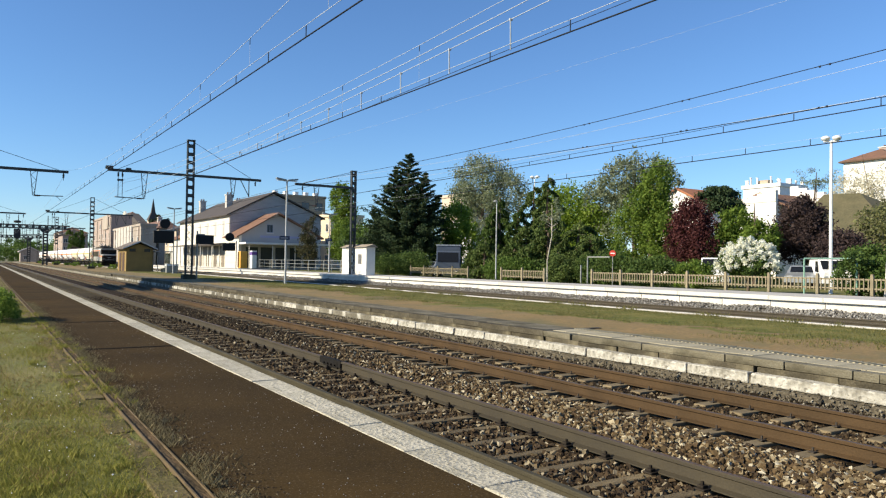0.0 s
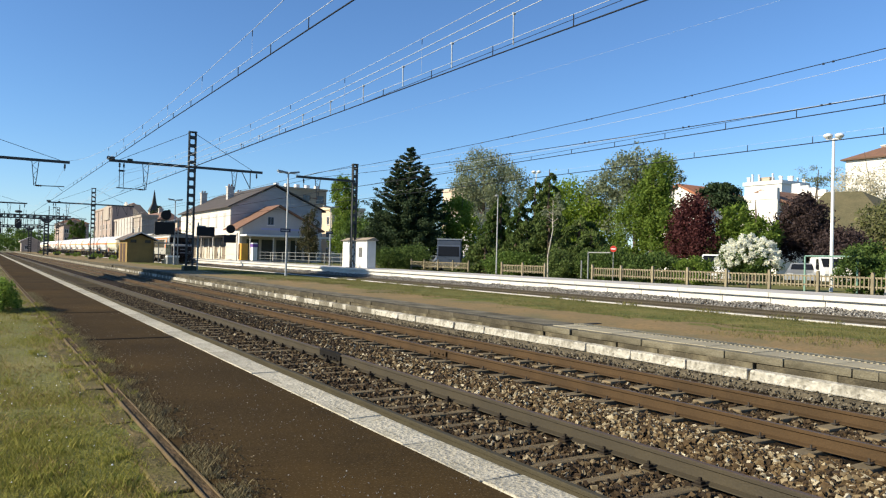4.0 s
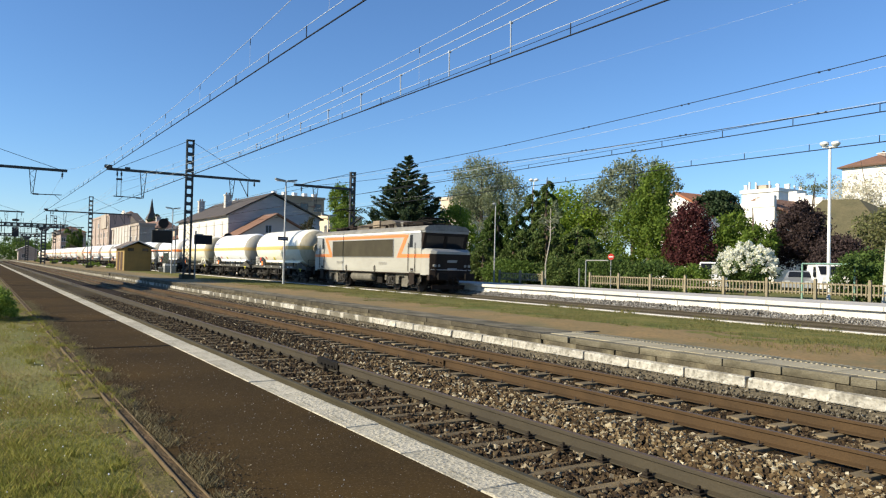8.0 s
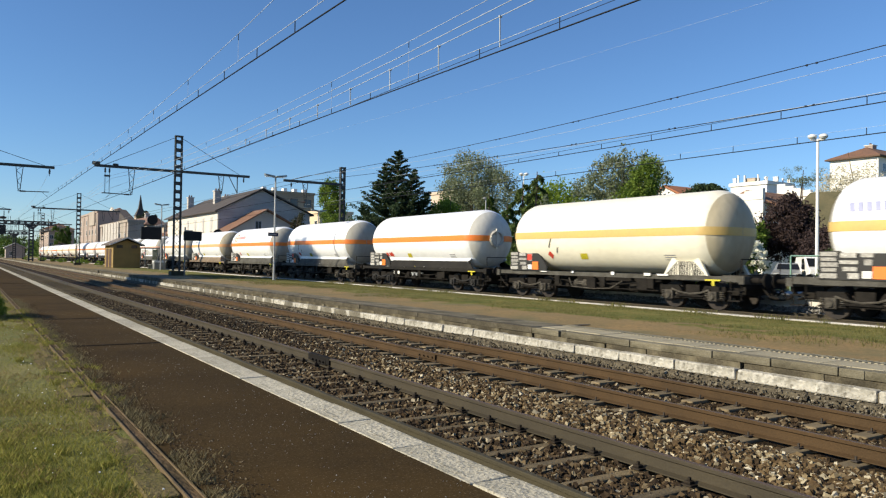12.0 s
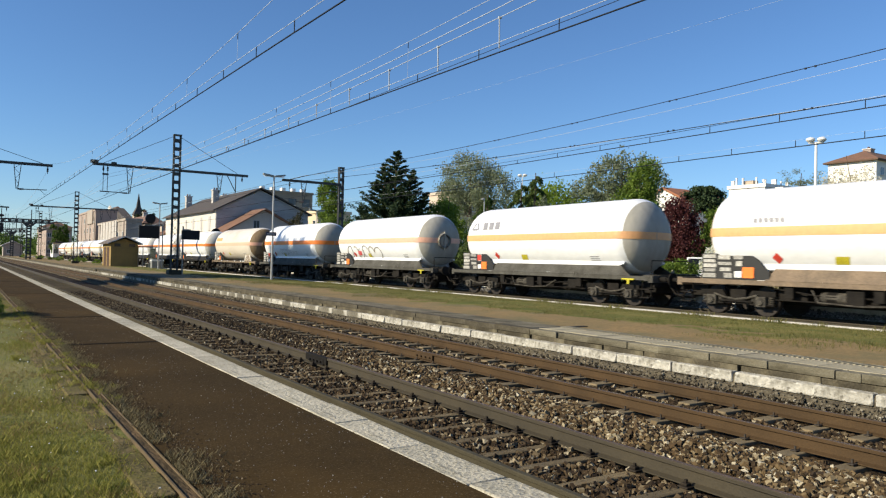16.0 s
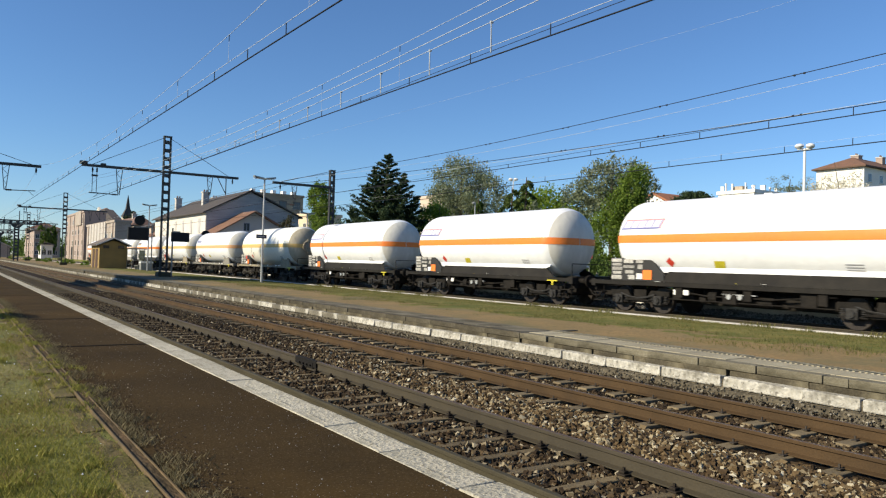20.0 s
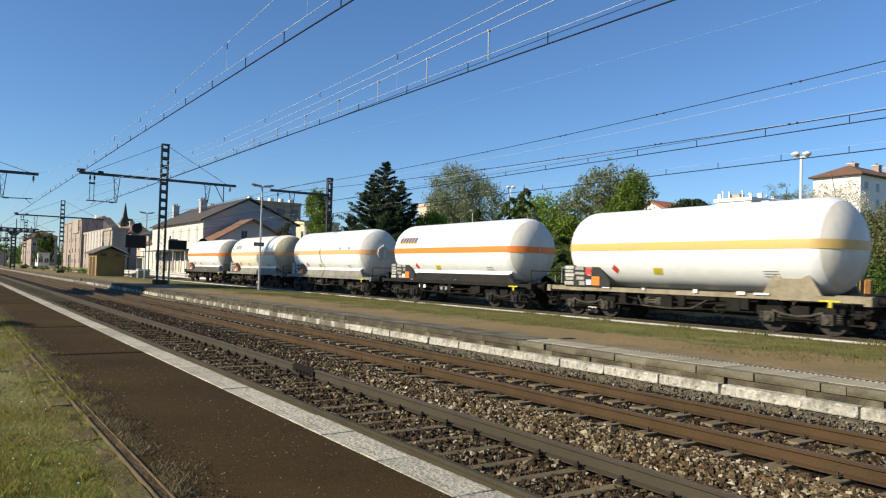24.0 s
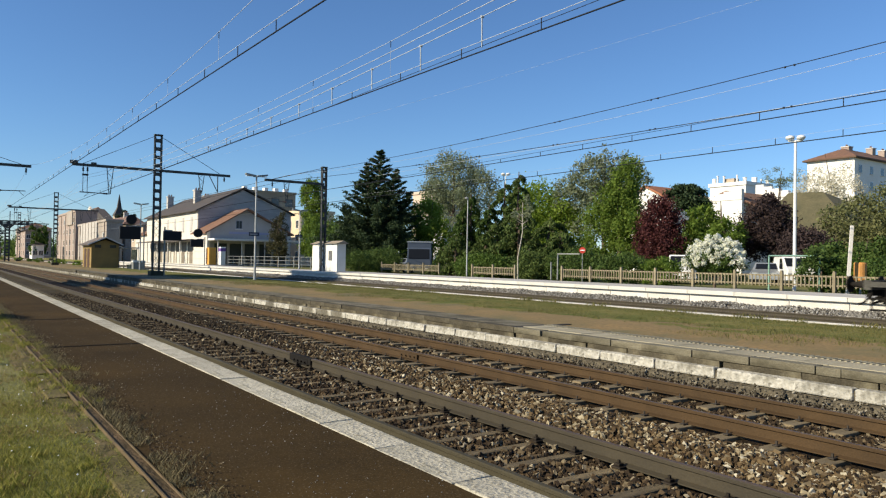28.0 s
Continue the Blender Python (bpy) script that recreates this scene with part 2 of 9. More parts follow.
M_RAILTOP = mat("worn_rail_head", (0.12, 0.07921, 0.04914), (0.09878, 0.06544, 0.03992), 0.55, metal=0.3, scale=1.0, fine=40, var=0.15, bump=0.05)
M_SLEEPER = mat("sleeper_concrete", (0.19, 0.146, 0.083), (0.138, 0.108, 0.062), 0.9, scale=4, fine=50, var=0.25, bump=0.3, rand=0.15)
M_SLEEPERWOOD = mat("sleeper_wood", (0.1835, 0.1378, 0.07063), (0.12, 0.08954, 0.04607), 0.9, scale=3, fine=40, var=0.3, bump=0.5, rand=0.2, stretch=(1, 8, 8))
M_RAILOLIVE = mat("olive_grey_rail", (0.060, 0.053, 0.034), (0.046, 0.041, 0.027), 0.8, scale=1.5, fine=60, var=0.25, bump=0.2, spec=0.2)
M_BLACKRUBBER = mat("black_joint", (0.012, 0.011, 0.010), None, 0.9, var=0.2, bump=0.1, spec=0.15)
M_FASTENING = mat("black_fastening", (0.016, 0.013, 0.010), (0.028, 0.022, 0.016), 0.8, scale=8, var=0.3, bump=0.2, spec=0.15)
M_CLIP = mat("rail_clip", (0.05, 0.04, 0.03), None, 0.8, scale=8, var=0.3, bump=0.2)
M_RUST = mat("rusty_edging", (0.1319, 0.09086, 0.04307), (0.07919, 0.05723, 0.02871), 0.85, scale=3, fine=50, var=0.3, bump=0.4)
M_STEELDARK = mat("dark_green_steel", (0.035, 0.042, 0.042), (0.05, 0.05, 0.048), 0.6, scale=3, fine=40, var=0.2, bump=0.1)
M_GALV = mat("galvanised_steel", (0.3864, 0.3948, 0.3901), (0.3192, 0.3276, 0.332), 0.5, metal=0.4, scale=4, fine=50, var=0.1, bump=0.05)
M_WIRE = mat("copper_wire", (0.020, 0.023, 0.029), None, 0.8, spec=0.1, metal=0.0, scale=3, var=0.1, bump=0)
M_WIRELIGHT = mat("bright_wire", (0.42, 0.46, 0.50), None, 0.6, metal=0.0, scale=3, var=0.1, bump=0)

# ---- ground, platforms, tracks (x across the tracks, y along them, z = 0 at the near rails' heads) ----
T1, T2, T3 = 4.84, 8.51, 21.95          # track centres
Z3 = 0.30                                # rail level of the far track
ZP, ZI, ZQ = 0.275, 0.375, 0.85          # near platform, island, far platform
rnd = random.Random(7)


def grid_sheet(x0, x1, y0, y1, nx, ny, height):
    m = Mesh()
    vs = []
    for j in range(ny + 1):
        for i in range(nx + 1):
            x, y = x0 + (x1 - x0) * i / nx, y0 + (y1 - y0) * j / ny
            vs.append((x, y, height(x, y)))
    m.add(vs, [(j * (nx + 1) + i, j * (nx + 1) + i + 1, (j + 1) * (nx + 1) + i + 1, (j + 1) * (nx + 1) + i) for j in range(ny) for i in range(nx)])
    return m


solid("ground", grid_sheet(-2500, 2500, -1500, 3500, 8, 8, lambda x, y: -0.55), M_GROUND, "flat dry ground reaching the horizon", "ground", kind="structure")

def cached_block(keep=[]):
    if not keep:
        keep.append(Mesh().box(0.0, 0.21, 0.0, 0.58, -0.2, 0.03, 0.015).data("kerb_block", M_OLDKERB))
    return keep[0]


# near platform: asphalt walkway, grass strip behind it
m = Mesh()
m.box(1.303, 2.93, -25, 260, -0.5, ZP)
near_platform = solid("platform_near", m, M_ASPHALT, "brown-black worn asphalt platform walkway", "platform", kind="structure")
m = Mesh()
for y in (13.68, 19.6, 31.0, 44.0):
    m.box(1.46, 2.92, y - 0.07, y + 0.07, ZP - 0.002, ZP + 0.004)
part("asphalt_seam", m, mat("tar_seam", (0.010, 0.008, 0.006), None, 1.0, spec=0.05, var=0.2, bump=0.1), near_platform, "dark tar seam across the walkway")
grass_strip = solid("grass_strip", grid_sheet(-40, 1.199, -25, 260, 90, 260, lambda x, y: ZP - 0.03 + 0.05 * noise.noise((x * 0.7, y * 0.7, 0)) + 0.02 * noise.noise((x * 3, y * 3, 1)) - (0.5 if x < -39 else 0)), M_GRASSGROUND, "dry yellow-green grass strip beside the walkway", "grass", kind="structure")
m = Mesh()
m.box(1.200, 1.211, -25, 120, ZP - 0.2, ZP + 0.018)
m.box(1.292, 1.302, -25, 120, ZP - 0.2, ZP + 0.016)
m.mi = 1
m.box(1.211, 1.292, -25, 120, ZP - 0.2, ZP + 0.003)
solid("edging_rail", m, [M_RUST, mat("channel_soil", (0.125, 0.085, 0.048), (0.055, 0.042, 0.024), 0.95, scale=4, fine=40, var=0.4, bump=0.8, dirt=(0.05, 0.04, 0.02), dirt_at=0.55, stretch=(1, 0.35, 1), spec=0.1)], "old rusty steel edging between grass and asphalt", "edging", kind="structure")

def soil_z(x, y):
    n = noise.noise((x * 5, y * 1.3, 3)) + 0.5 * noise.noise((x * 14, y * 6, 8))
    return ZP - 0.02 + 0.05 * (0.25 + n - abs(x - 1.10) / 0.12 * 0.35) * 0.6


m = grid_sheet(0.86, 1.198, 1.0, 60, 8, 500, lambda x, y: min(ZP + 0.008, soil_z(x, y)))
part("soil_strip", m, mat("dry_soil", (0.15, 0.115, 0.058), (0.10, 0.085, 0.038), 0.95, scale=5, fine=40, var=0.4, bump=0.8, spec=0.1), grass_strip, "bare dry soil beside the edging")

old_kerb = thing("old_kerb", "half-buried grey concrete kerb blocks along the grass", "kerb", kind="structure")
for k in (0, 1, 2, 3, 4, 5, 6, 7, 9, 10, 11, 13, 14):
    ob = part("kerb_block", cached_block(), None, old_kerb)
    ob.matrix_basis = pose(0.98 + rnd.uniform(-0.01, 0.006), 2.4 + 0.62 * k + (0.3 if k > 6 else 0), ZP + rnd.uniform(-0.042, -0.022), rnd.uniform(-1, 1), 0, rnd.uniform(-2, 2))

# bed of the two near tracks
m = grid_sheet(3.25, 10.3, -25, 320, 24, 300, lambda x, y: -0.225 + 0.02 * noise.noise((x * 1.3, y * 1.3, 3)) + (0.07 * max(0, 1 - abs(x - 6.6) / 0.7)) + 0.10 * min(1, max(0, (x - 9.3) / 0.5)))
solid("track_bed", m, M_BALLASTBED, "brown stained ballast bed under the two near tracks", "ballast", kind="structure")


def rails(name, xc, z, y0, y1, side, top, label, first=None):
    tr = thing(name, label, "railway track", "railway tracks", at=(xc, 0, z))
    for s in (-1, 1):
        c = s * 0.7535
        m = Mesh()
        m.prism([(c - 0.070, -0.172), (c + 0.070, -0.172), (c + 0.070, -0.160), (c + 0.012, -0.142), (c + 0.009, -0.05), (c + 0.035, -0.036), (c + 0.035, -0.008), (c + 0.028, -0.0015),
                 (c - 0.028, -0.0015), (c - 0.035, -0.008), (c - 0.035, -0.036), (c - 0.009, -0.05), (c - 0.012, -0.142), (c - 0.070, -0.160)], 'y', y0, y1)
        m.mi = 1
        m.box(c - 0.026, c + 0.026, y0, y1, -0.004, 0.0)
        part("rail", m, [first, first] if first and s < 0 else [side, top], tr, "rusty steel rail with a worn head")
    return tr


track_a = rails("railway_track", T1, 0, -25, 330, M_RAILGREY, M_RAILTOP, "brown-grey steel rails on wooden sleepers in ballast", M_RAILOLIVE)
track_b = rails("railway_track", T2, 0, -25, 330, M_RAILSIDE, M_RAILTOP, "rust-brown steel rails on twin-block concrete sleepers")
track_c = rails("railway_track", T3, Z3, -330, 560, M_RAILGREY, M_RAILTOP, "rusty rails along the white far platform")

# joints bolted on the rails
def fishplate(parent, c, y, z=0):
    m = Mesh()
    for s in (-1, 1):
        m.box(c + s * 0.034 - 0.018, c + s * 0.034 + 0.018, y - 0.32, y + 0.32, z - 0.14, z - 0.035)
        for k in (-0.24, -0.08, 0.08, 0.24):
            m.cyl((c + s * 0.05, y + k, z - 0.09), (c + s * 0.085, y + k, z - 0.09), 0.017, seg=6)
    part("fishplate", m, M_BLACKRUBBER if parent is track_a else M_RAILSIDE, parent, "bolted rail joint plate")


fishplate(track_a, 0.7535, 12.8)
m = Mesh()
m.box(0.7535 - 0.045, 0.7535 + 0.045, 12.35, 13.3, -0.12, 0.004)
part("joint_gap", m, M_BLACKRUBBER, track_a, "dark insulated gap in the rail")
fishplate(track_b, -0.7535, 12.5)

# sleepers: one mesh each way, many objects
m = Mesh()
for c in (-0.7535, 0.7535):
    m.box(c - 0.42, c + 0.42, -0.105, 0.105, -0.36, -0.172, 0.02)
m.box(-0.4, 0.4, -0.03, 0.03, -0.27, -0.2)
ME_BIBLOCK = m.data("sleeper", M_SLEEPER)
m = Mesh()
m.box(-1.3, 1.3, -0.075, 0.075, -0.36, -0.176, 0.02)
ME_WOOD = m.data("sleeper", M_SLEEPERWOOD)
m = Mesh()
m.box(-0.055, 0.05, -0.06, 0.06, -0.178, -0.155, 0.012)
m.box(-0.035, 0.035, -0.035, 0.035, -0.156, -0.128, 0.008)
m.cyl((0, 0, -0.13), (0, 0, -0.10), 0.018, seg=6)
ME_SCREW = m.data("rail_fastening", M_FASTENING)
m = Mesh()
m.box(-0.045, 0.04, -0.035, 0.035, -0.174, -0.158, 0.006)
m.cyl((0, 0, -0.16), (0, 0, -0.118), 0.013, seg=6)
ME_CLIPS = m.data("rail_fastening", M_CLIP)


def sleepers(parent, me, fastening, first, step, count):
    for k in range(count):
        y = first + step * k
        ob = part("sleeper", me, None, parent)
        ob.matrix_basis = pose(rnd.uniform(-0.02, 0.02), y, rnd.uniform(-0.012, 0.004), 0, 0, rnd.uniform(-0.7, 0.7))
        if 1.5 < y < 26:
            for c in (-0.87, -0.64, 0.64, 0.87):
                cl = part("rail_fastening", fastening, None, parent)
                cl.matrix_basis = pose(c, y, 0)


sleepers(track_a, ME_WOOD, ME_SCREW, -3.43, 0.60, 110)
sleepers(track_b, ME_BIBLOCK, ME_CLIPS, -3.95, 0.615, 110)
m = Mesh()
for k in range(300):
    y = 62.6 + 0.6 * k
    m.box(-1.3, 1.3, y - 0.12, y + 0.12, -0.3, -0.17)
part("sleeper_bed", m, M_SLEEPERWOOD, track_a)
m = Mesh()
for k in range(300):
    y = 63.7 + 0.615 * k
    for c in (-0.75, 0.75):
        m.box(c - 0.42, c + 0.42, y - 0.14, y + 0.14, -0.3, -0.172)
part("sleeper_bed", m, M_SLEEPER, track_b)
for ob in scene.objects:
    if ob.name.startswith("sleeper_bed"):
        ob["kind"] = "stuff"

# near kerb: white-painted stones, dark lip
near_kerb = thing("platform_kerb", "white-painted rough stone kerb of the near platform", "kerb", kind="structure")
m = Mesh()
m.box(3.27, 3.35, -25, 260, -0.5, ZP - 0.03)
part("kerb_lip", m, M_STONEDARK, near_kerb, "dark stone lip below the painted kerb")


def stones(parent, name, x0, x1, z0, z1, ys, material, bev, wob, gap=0.006):
    for a, b in zip(ys, ys[1:]):
        # the paint has flaked off many stones farther down the line
        flaked = name == "white_stone" and rnd.random() < min(0.75, max(0.05, (a - 13) / 16))
        m = Mesh()
        m.box(x0, x1, gap, abs(b - a) - gap, z0, z1, bev)
        q = rnd.uniform(0, 99)
        m.v = [(x + wob * noise.noise((x * 6, y * 6 + q, z * 6)), y, z + wob * 0.7 * noise.noise((x * 5 + 9, y * 5 + q, z * 5))) for x, y, z in m.v]
        ob = part(name, m, M_FLAKED if flaked else material, parent, "stone with the paint flaked off" if flaked else "")
        ob.matrix_basis = pose(rnd.uniform(-0.006, 0.006), a, rnd.uniform(-0.006, 0.006), 0, 0, rnd.uniform(-0.2, 0.2))


def steps(first, step, n, jit):
    return [first + step * k + rnd.uniform(-jit, jit) for k in range(n)]


stones(near_kerb, "kerb_stone", 2.932, 3.285, -0.1, ZP + 0.006, [-4.3, -3.2, -2.1, -1.0, 0.1, 1.1, 2.1, 3.1, 4.15, 5.24, 5.99 + 0.3, 7.15, 8.21] + steps(9.25, 1.07, 75, 0.06), M_WHITEPAINT, 0.012, 0.01)
m = Mesh()
m.box(2.932, 3.285, 89.0, 260, -0.1, ZP + 0.004)
m.box(2.932, 3.285, -25, -4.4, -0.1, ZP + 0.004)
part("far_kerb", m, M_WHITEPAINT, near_kerb)

# island platform between the second and the third track

def island_z(x, y):
    z = np.interp(x, [10.4, 11.5, 14.0, 17.0, 20.0], [ZI - 0.02, ZI - 0.012, ZI + 0.02, ZI - 0.02, 0.215])
    return float(z) + 0.03 * noise.noise((x * 0.5, y * 0.5, 7)) * min(1, max(0, x - 11.5)) * min(1, max(0, 19.9 - x))


m = grid_sheet(10.42, 20.09, -40, 330, 36, 420, island_z)
island = solid("platform_island", m, M_SAND, "sandy island platform with worn earth and grass", "platform", kind="structure")
def turf_z(x, y):
    n = noise.noise((x * 0.45, y * 0.3, 6)) + 0.6 * noise.noise((x * 1.4, y * 1.0, 9)) + 0.35 * noise.noise((x * 4, y * 3, 2))
    return island_z(x, y) + min(0.02, max(-0.03, 0.02 * (n + (x - 14.2) / 2.2)))


m = grid_sheet(12.2, 19.95, -12, 110, 40, 420, turf_z)
part("turf", m, M_TURF, island, "short olive turf grown into the sandy earth")
m = Mesh()
m.box(10.16, 10.42, -40, 330, -0.5, -0.03)
m.box(10.26, 10.42, -40, 330, -0.03, 0.13)
part("rubble_base", m, M_RUBBLE, island, "grey crumbling rubble base under the white stones")
m = Mesh()
m.box(20.08, 20.3, -40, 330, -0.4, 0.272)
part("back_kerb", m, M_CONCRETE2, island, "pale narrow kerb along the far track")
island_kerb = thing("island_kerb", "two-stepped stone kerb, lower course painted white", "kerb", kind="structure")
WS = [-4.2, -3.0, -1.9, -0.8, 0.4, 1.5, 2.5, 3.4, 4.3, 5.11, 5.95, 7.30, 8.48, 9.75, 10.95, 12.1, 13.3, 14.5, 15.8, 16.8, 17.8, 18.8, 20.2] + steps(21.3, 1.12, 52, 0.1)
stones(island_kerb, "white_stone", 10.22, 10.40, 0.0, 0.168, WS, M_WHITESTONE, 0.022, 0.032, 0.013)
KB = [-4.0, -3.0, -2.0, -1.0, 0.1, 1.2, 2.2, 3.3, 4.4, 5.4, 5.76, 6.79, 7.83, 8.9, 9.66, 10.7, 11.6, 12.46] + steps(13.7, 1.2, 52, 0.1)
stones(island_kerb, "kerb_block", 10.385, 10.62, 0.258, ZI + 0.004, KB[:18], M_STONE, 0.007, 0.005, 0.004)
# blocks beyond the ribbed pavers take a darker stone tone
M_KERBDARKER = mat("darker_kerb_stone", (0.085, 0.074, 0.052), (0.05, 0.044, 0.031), 0.9, scale=1.5, fine=30, var=0.35, bump=0.6, rand=0.25, dirt=(0.15, 0.135, 0.10), dirt_at=0.6, spec=0.15)
stones(island_kerb, "kerb_block", 10.385, 10.62, 0.258, ZI + 0.004, KB[17:], M_KERBDARKER, 0.007, 0.005, 0.004)
LC = [-4.0, -2.6, -1.4, 0.0, 1.3, 2.4, 3.7, 4.9, 5.98, 7.3, 8.2, 9.3, 10.3, 11.4, 12.46] + steps(13.6, 1.25, 50, 0.15)
stones(island_kerb, "lower_block", 10.395, 10.62, 0.14, 0.254, LC, M_LOWCOURSE, 0.010, 0.014, 0.010)
m = Mesh()
m.box(10.22, 10.40, 78.5, 330, -0.05, 0.168)
m.mi = 1
m.box(10.385, 10.62, 75.5, 330, 0.2, ZI + 0.004)
part("far_kerb", m, [M_FLAKED, M_KERBDARKER], island_kerb)
# ribbed pavers along the near stretch, plain slabs farther on
m = Mesh()
m.box(0.005, 0.895, 0.004, 0.446, -0.05, 0.012, 0.006)
for k in range(5):
    m.box(0.62, 0.88, 0.045 + k * 0.089, 0.085 + k * 0.089, 0.01, 0.026)
ME_PAVER = m.data("paver", M_PAVER)
strip = thing("paver_strip", "pale ribbed concrete pavers along the island edge", "paving", kind="structure", at=(10.62, 0, ZI))
for k in range(41):
    ob = part("paver", ME_PAVER, None, strip)
    ob.matrix_basis = pose(0, -6.0 + 0.45 * k, rnd.uniform(-0.004, 0.004))
m = Mesh()
for k in range(46):
    m.box(0.005, 0.9, 12.62 + k * 1.5, 14.1 + k * 1.5, -0.05, 0.006)
part("concrete_slab", m, M_STONE, strip, "plain grey concrete strip")
m = Mesh()
m.box(10.40, 12.1, 12.46, 12.60, ZI - 0.1, ZI + 0.012)
part("gap_cover", m, mat("dark_gap", (0.03, 0.028, 0.025), None, 0.9, var=0.2), strip, "dark open joint across the strip").matrix_parent_inverse = strip.matrix_basis.inverted()

# bed of the far track
m = grid_sheet(20.28, 23.62, -330, 560, 12, 440, lambda x, y: Z3 - 0.19 + 0.03 * noise.noise((x * 1.5, y * 1.5, 5)) + (0.30 + 0.07 * noise.noise((0, y * 0.7, 2))) * min(1, max(0, (x - 22.95) / 0.6)))
solid("track_bed_far", m, mat("grey_ballast", (0.1016, 0.084, 0.06574), (0.06468, 0.0546, 0.042), 0.95, scale=6, fine=22, var=0.5, bump=1.0, bump_dist=0.05), "grey ballast bed of the far track", "ballast", kind="structure")
m = Mesh()
for k in range(160):
    y = -30 + 0.6 * k
    m.box(-1.25, 1.25, y - 0.13, y + 0.13, -0.3, -0.168)
ob = part("sleeper_bed", m, M_SLEEPER, track_c)
ob["kind"] = "stuff"

# far platform with white coping and face panels
far_platform = thing("platform_far", "white concrete platform with a projecting coping", "platform", kind="structure")
m = Mesh()
m.box(23.8, 27.2, -40, 140, -0.5, ZQ - 0.01)
part("platform_surface", m, mat("pale_asphalt", (0.50, 0.48, 0.44), (0.42, 0.40, 0.37), 0.9, scale=0.6, fine=30, var=0.12, bump=0.2), far_platform)
m = Mesh()
m.box(0, 0.35, 0.006, 1.994, 0, 0.15, 0.012)
ME_COPING = m.data("coping_slab", M_CONCRETE)
m = Mesh()
m.box(0, 0.2, 0.012, 1.988, -1.1, 0)
ME_FACE = m.data("face_panel", M_CONCRETE2)
for k in range(75):
    y = -20 + 2.0 * k
    ob = part("coping_slab", ME_COPING, None, far_platform)
    ob.matrix_basis = pose(23.48, y, 0.705 + rnd.uniform(-0.002, 0.002))
    ob = part("face_panel", ME_FACE, None, far_platform)
    ob.matrix_basis = pose(23.62, y, 0.702)
m = Mesh()
m.box(27.2, 420, -200, 520, -0.5, 0.64)
solid("park_ground", m, M_GRASSGROUND, "ground of the park and car park behind the fence", "ground", kind="structure")

# ---- the freight train ----
M_TANKS = {}


def tankmat(key, col, col2, rust, at):
    M_TANKS[key] = mat("tank_" + key, col, col2, 0.38, scale=0.35, fine=6, var=0.06, bump=0.03, dirt=rust, dirt_at=at, spec=0.5, stretch=(1, 0.5, 1))
    return M_TANKS[key]


tankmat("white", (0.78, 0.795, 0.82), (0.72, 0.735, 0.75), (0.62, 0.60, 0.54), 0.66)
tankmat("cream", (0.76, 0.73, 0.62), (0.70, 0.66, 0.53), (0.60, 0.52, 0.36), 0.62)
tankmat("offwhite", (0.76, 0.75, 0.69), (0.70, 0.67, 0.58), (0.55, 0.48, 0.36), 0.60)
tankmat("tan", (0.66, 0.605, 0.525), (0.59, 0.525, 0.43), (0.43, 0.32, 0.19), 0.56)
M_STRIPES = {
    "salmon": mat("bleached_orange_stripe", (0.78, 0.44, 0.31), (0.72, 0.41, 0.29), 0.5, scale=1, fine=8, var=0.08, bump=0),
    "orange": mat("orange_stripe", (0.82, 0.225, 0.032), (0.76, 0.205, 0.036), 0.45, scale=1, fine=8, var=0.06, bump=0),
    "pale": mat("faded_orange_stripe", (0.72, 0.38, 0.16), (0.66, 0.36, 0.17), 0.5, scale=1, fine=8, var=0.08, bump=0),
    "gold": mat("gold_stripe", (0.60, 0.41, 0.13), (0.54, 0.38, 0.14), 0.5, scale=1, fine=8, var=0.06, bump=0),
    "brown": mat("brown_stripe", (0.46, 0.27, 0.10), (0.40, 0.25, 0.11), 0.6, scale=1, fine=8, var=0.12, bump=0),
}
M_FRAMES = {
    "black": mat("black_frame", (0.012, 0.011, 0.010), (0.020, 0.018, 0.015), 0.7, spec=0.15, scale=2, fine=30, var=0.25, bump=0.1),
    "rust": mat("rusty_frame", (0.19, 0.14, 0.095), (0.125, 0.096, 0.068), 0.85, scale=2, fine=20, var=0.25, bump=0.2),
    "dark grey": mat("dark_grey_frame", (0.085, 0.082, 0.072), (0.05, 0.047, 0.04), 0.8, scale=2, fine=20, var=0.3, bump=0.2, spec=0.2),
    "grey": mat("grey_frame", (0.22, 0.21, 0.18), (0.15, 0.14, 0.12), 0.8, scale=2, fine=20, var=0.25, bump=0.2),
    "cream": mat("cream_frame", (0.279, 0.24, 0.1682), (0.186, 0.156, 0.1044), 0.8, scale=2, fine=20, var=0.25, bump=0.2),
}
M_BOGIE = mat("bogie_steel", (0.018, 0.0155, 0.013), (0.010, 0.009, 0.008), 0.85, spec=0.15, scale=3, fine=25, var=0.35, bump=0.2)
# paler copy of the bogie steel, for parts coloured as if sunlit
M_BOGIELIT = mat("sunlit_bogie_steel", (0.085, 0.077, 0.064), (0.04, 0.036, 0.03), 0.8, scale=5, fine=25, var=0.4, bump=0.2, spec=0.2)
M_WHEEL = mat("wheel_steel", (0.030, 0.023, 0.018), (0.018, 0.014, 0.012), 0.7, metal=0.1, scale=3, fine=25, var=0.3, bump=0.1)
M_PLATE = mat("orange_plate", (0.85, 0.20, 0.03), None, 0.5, var=0.05, bump=0)
M_YELLOW = mat("yellow_paint", (0.62, 0.54, 0.035), None, 0.6, var=0.3, bump=0)
M_RED = mat("red_paint", (0.55, 0.05, 0.03), None, 0.5, var=0.1, bump=0)
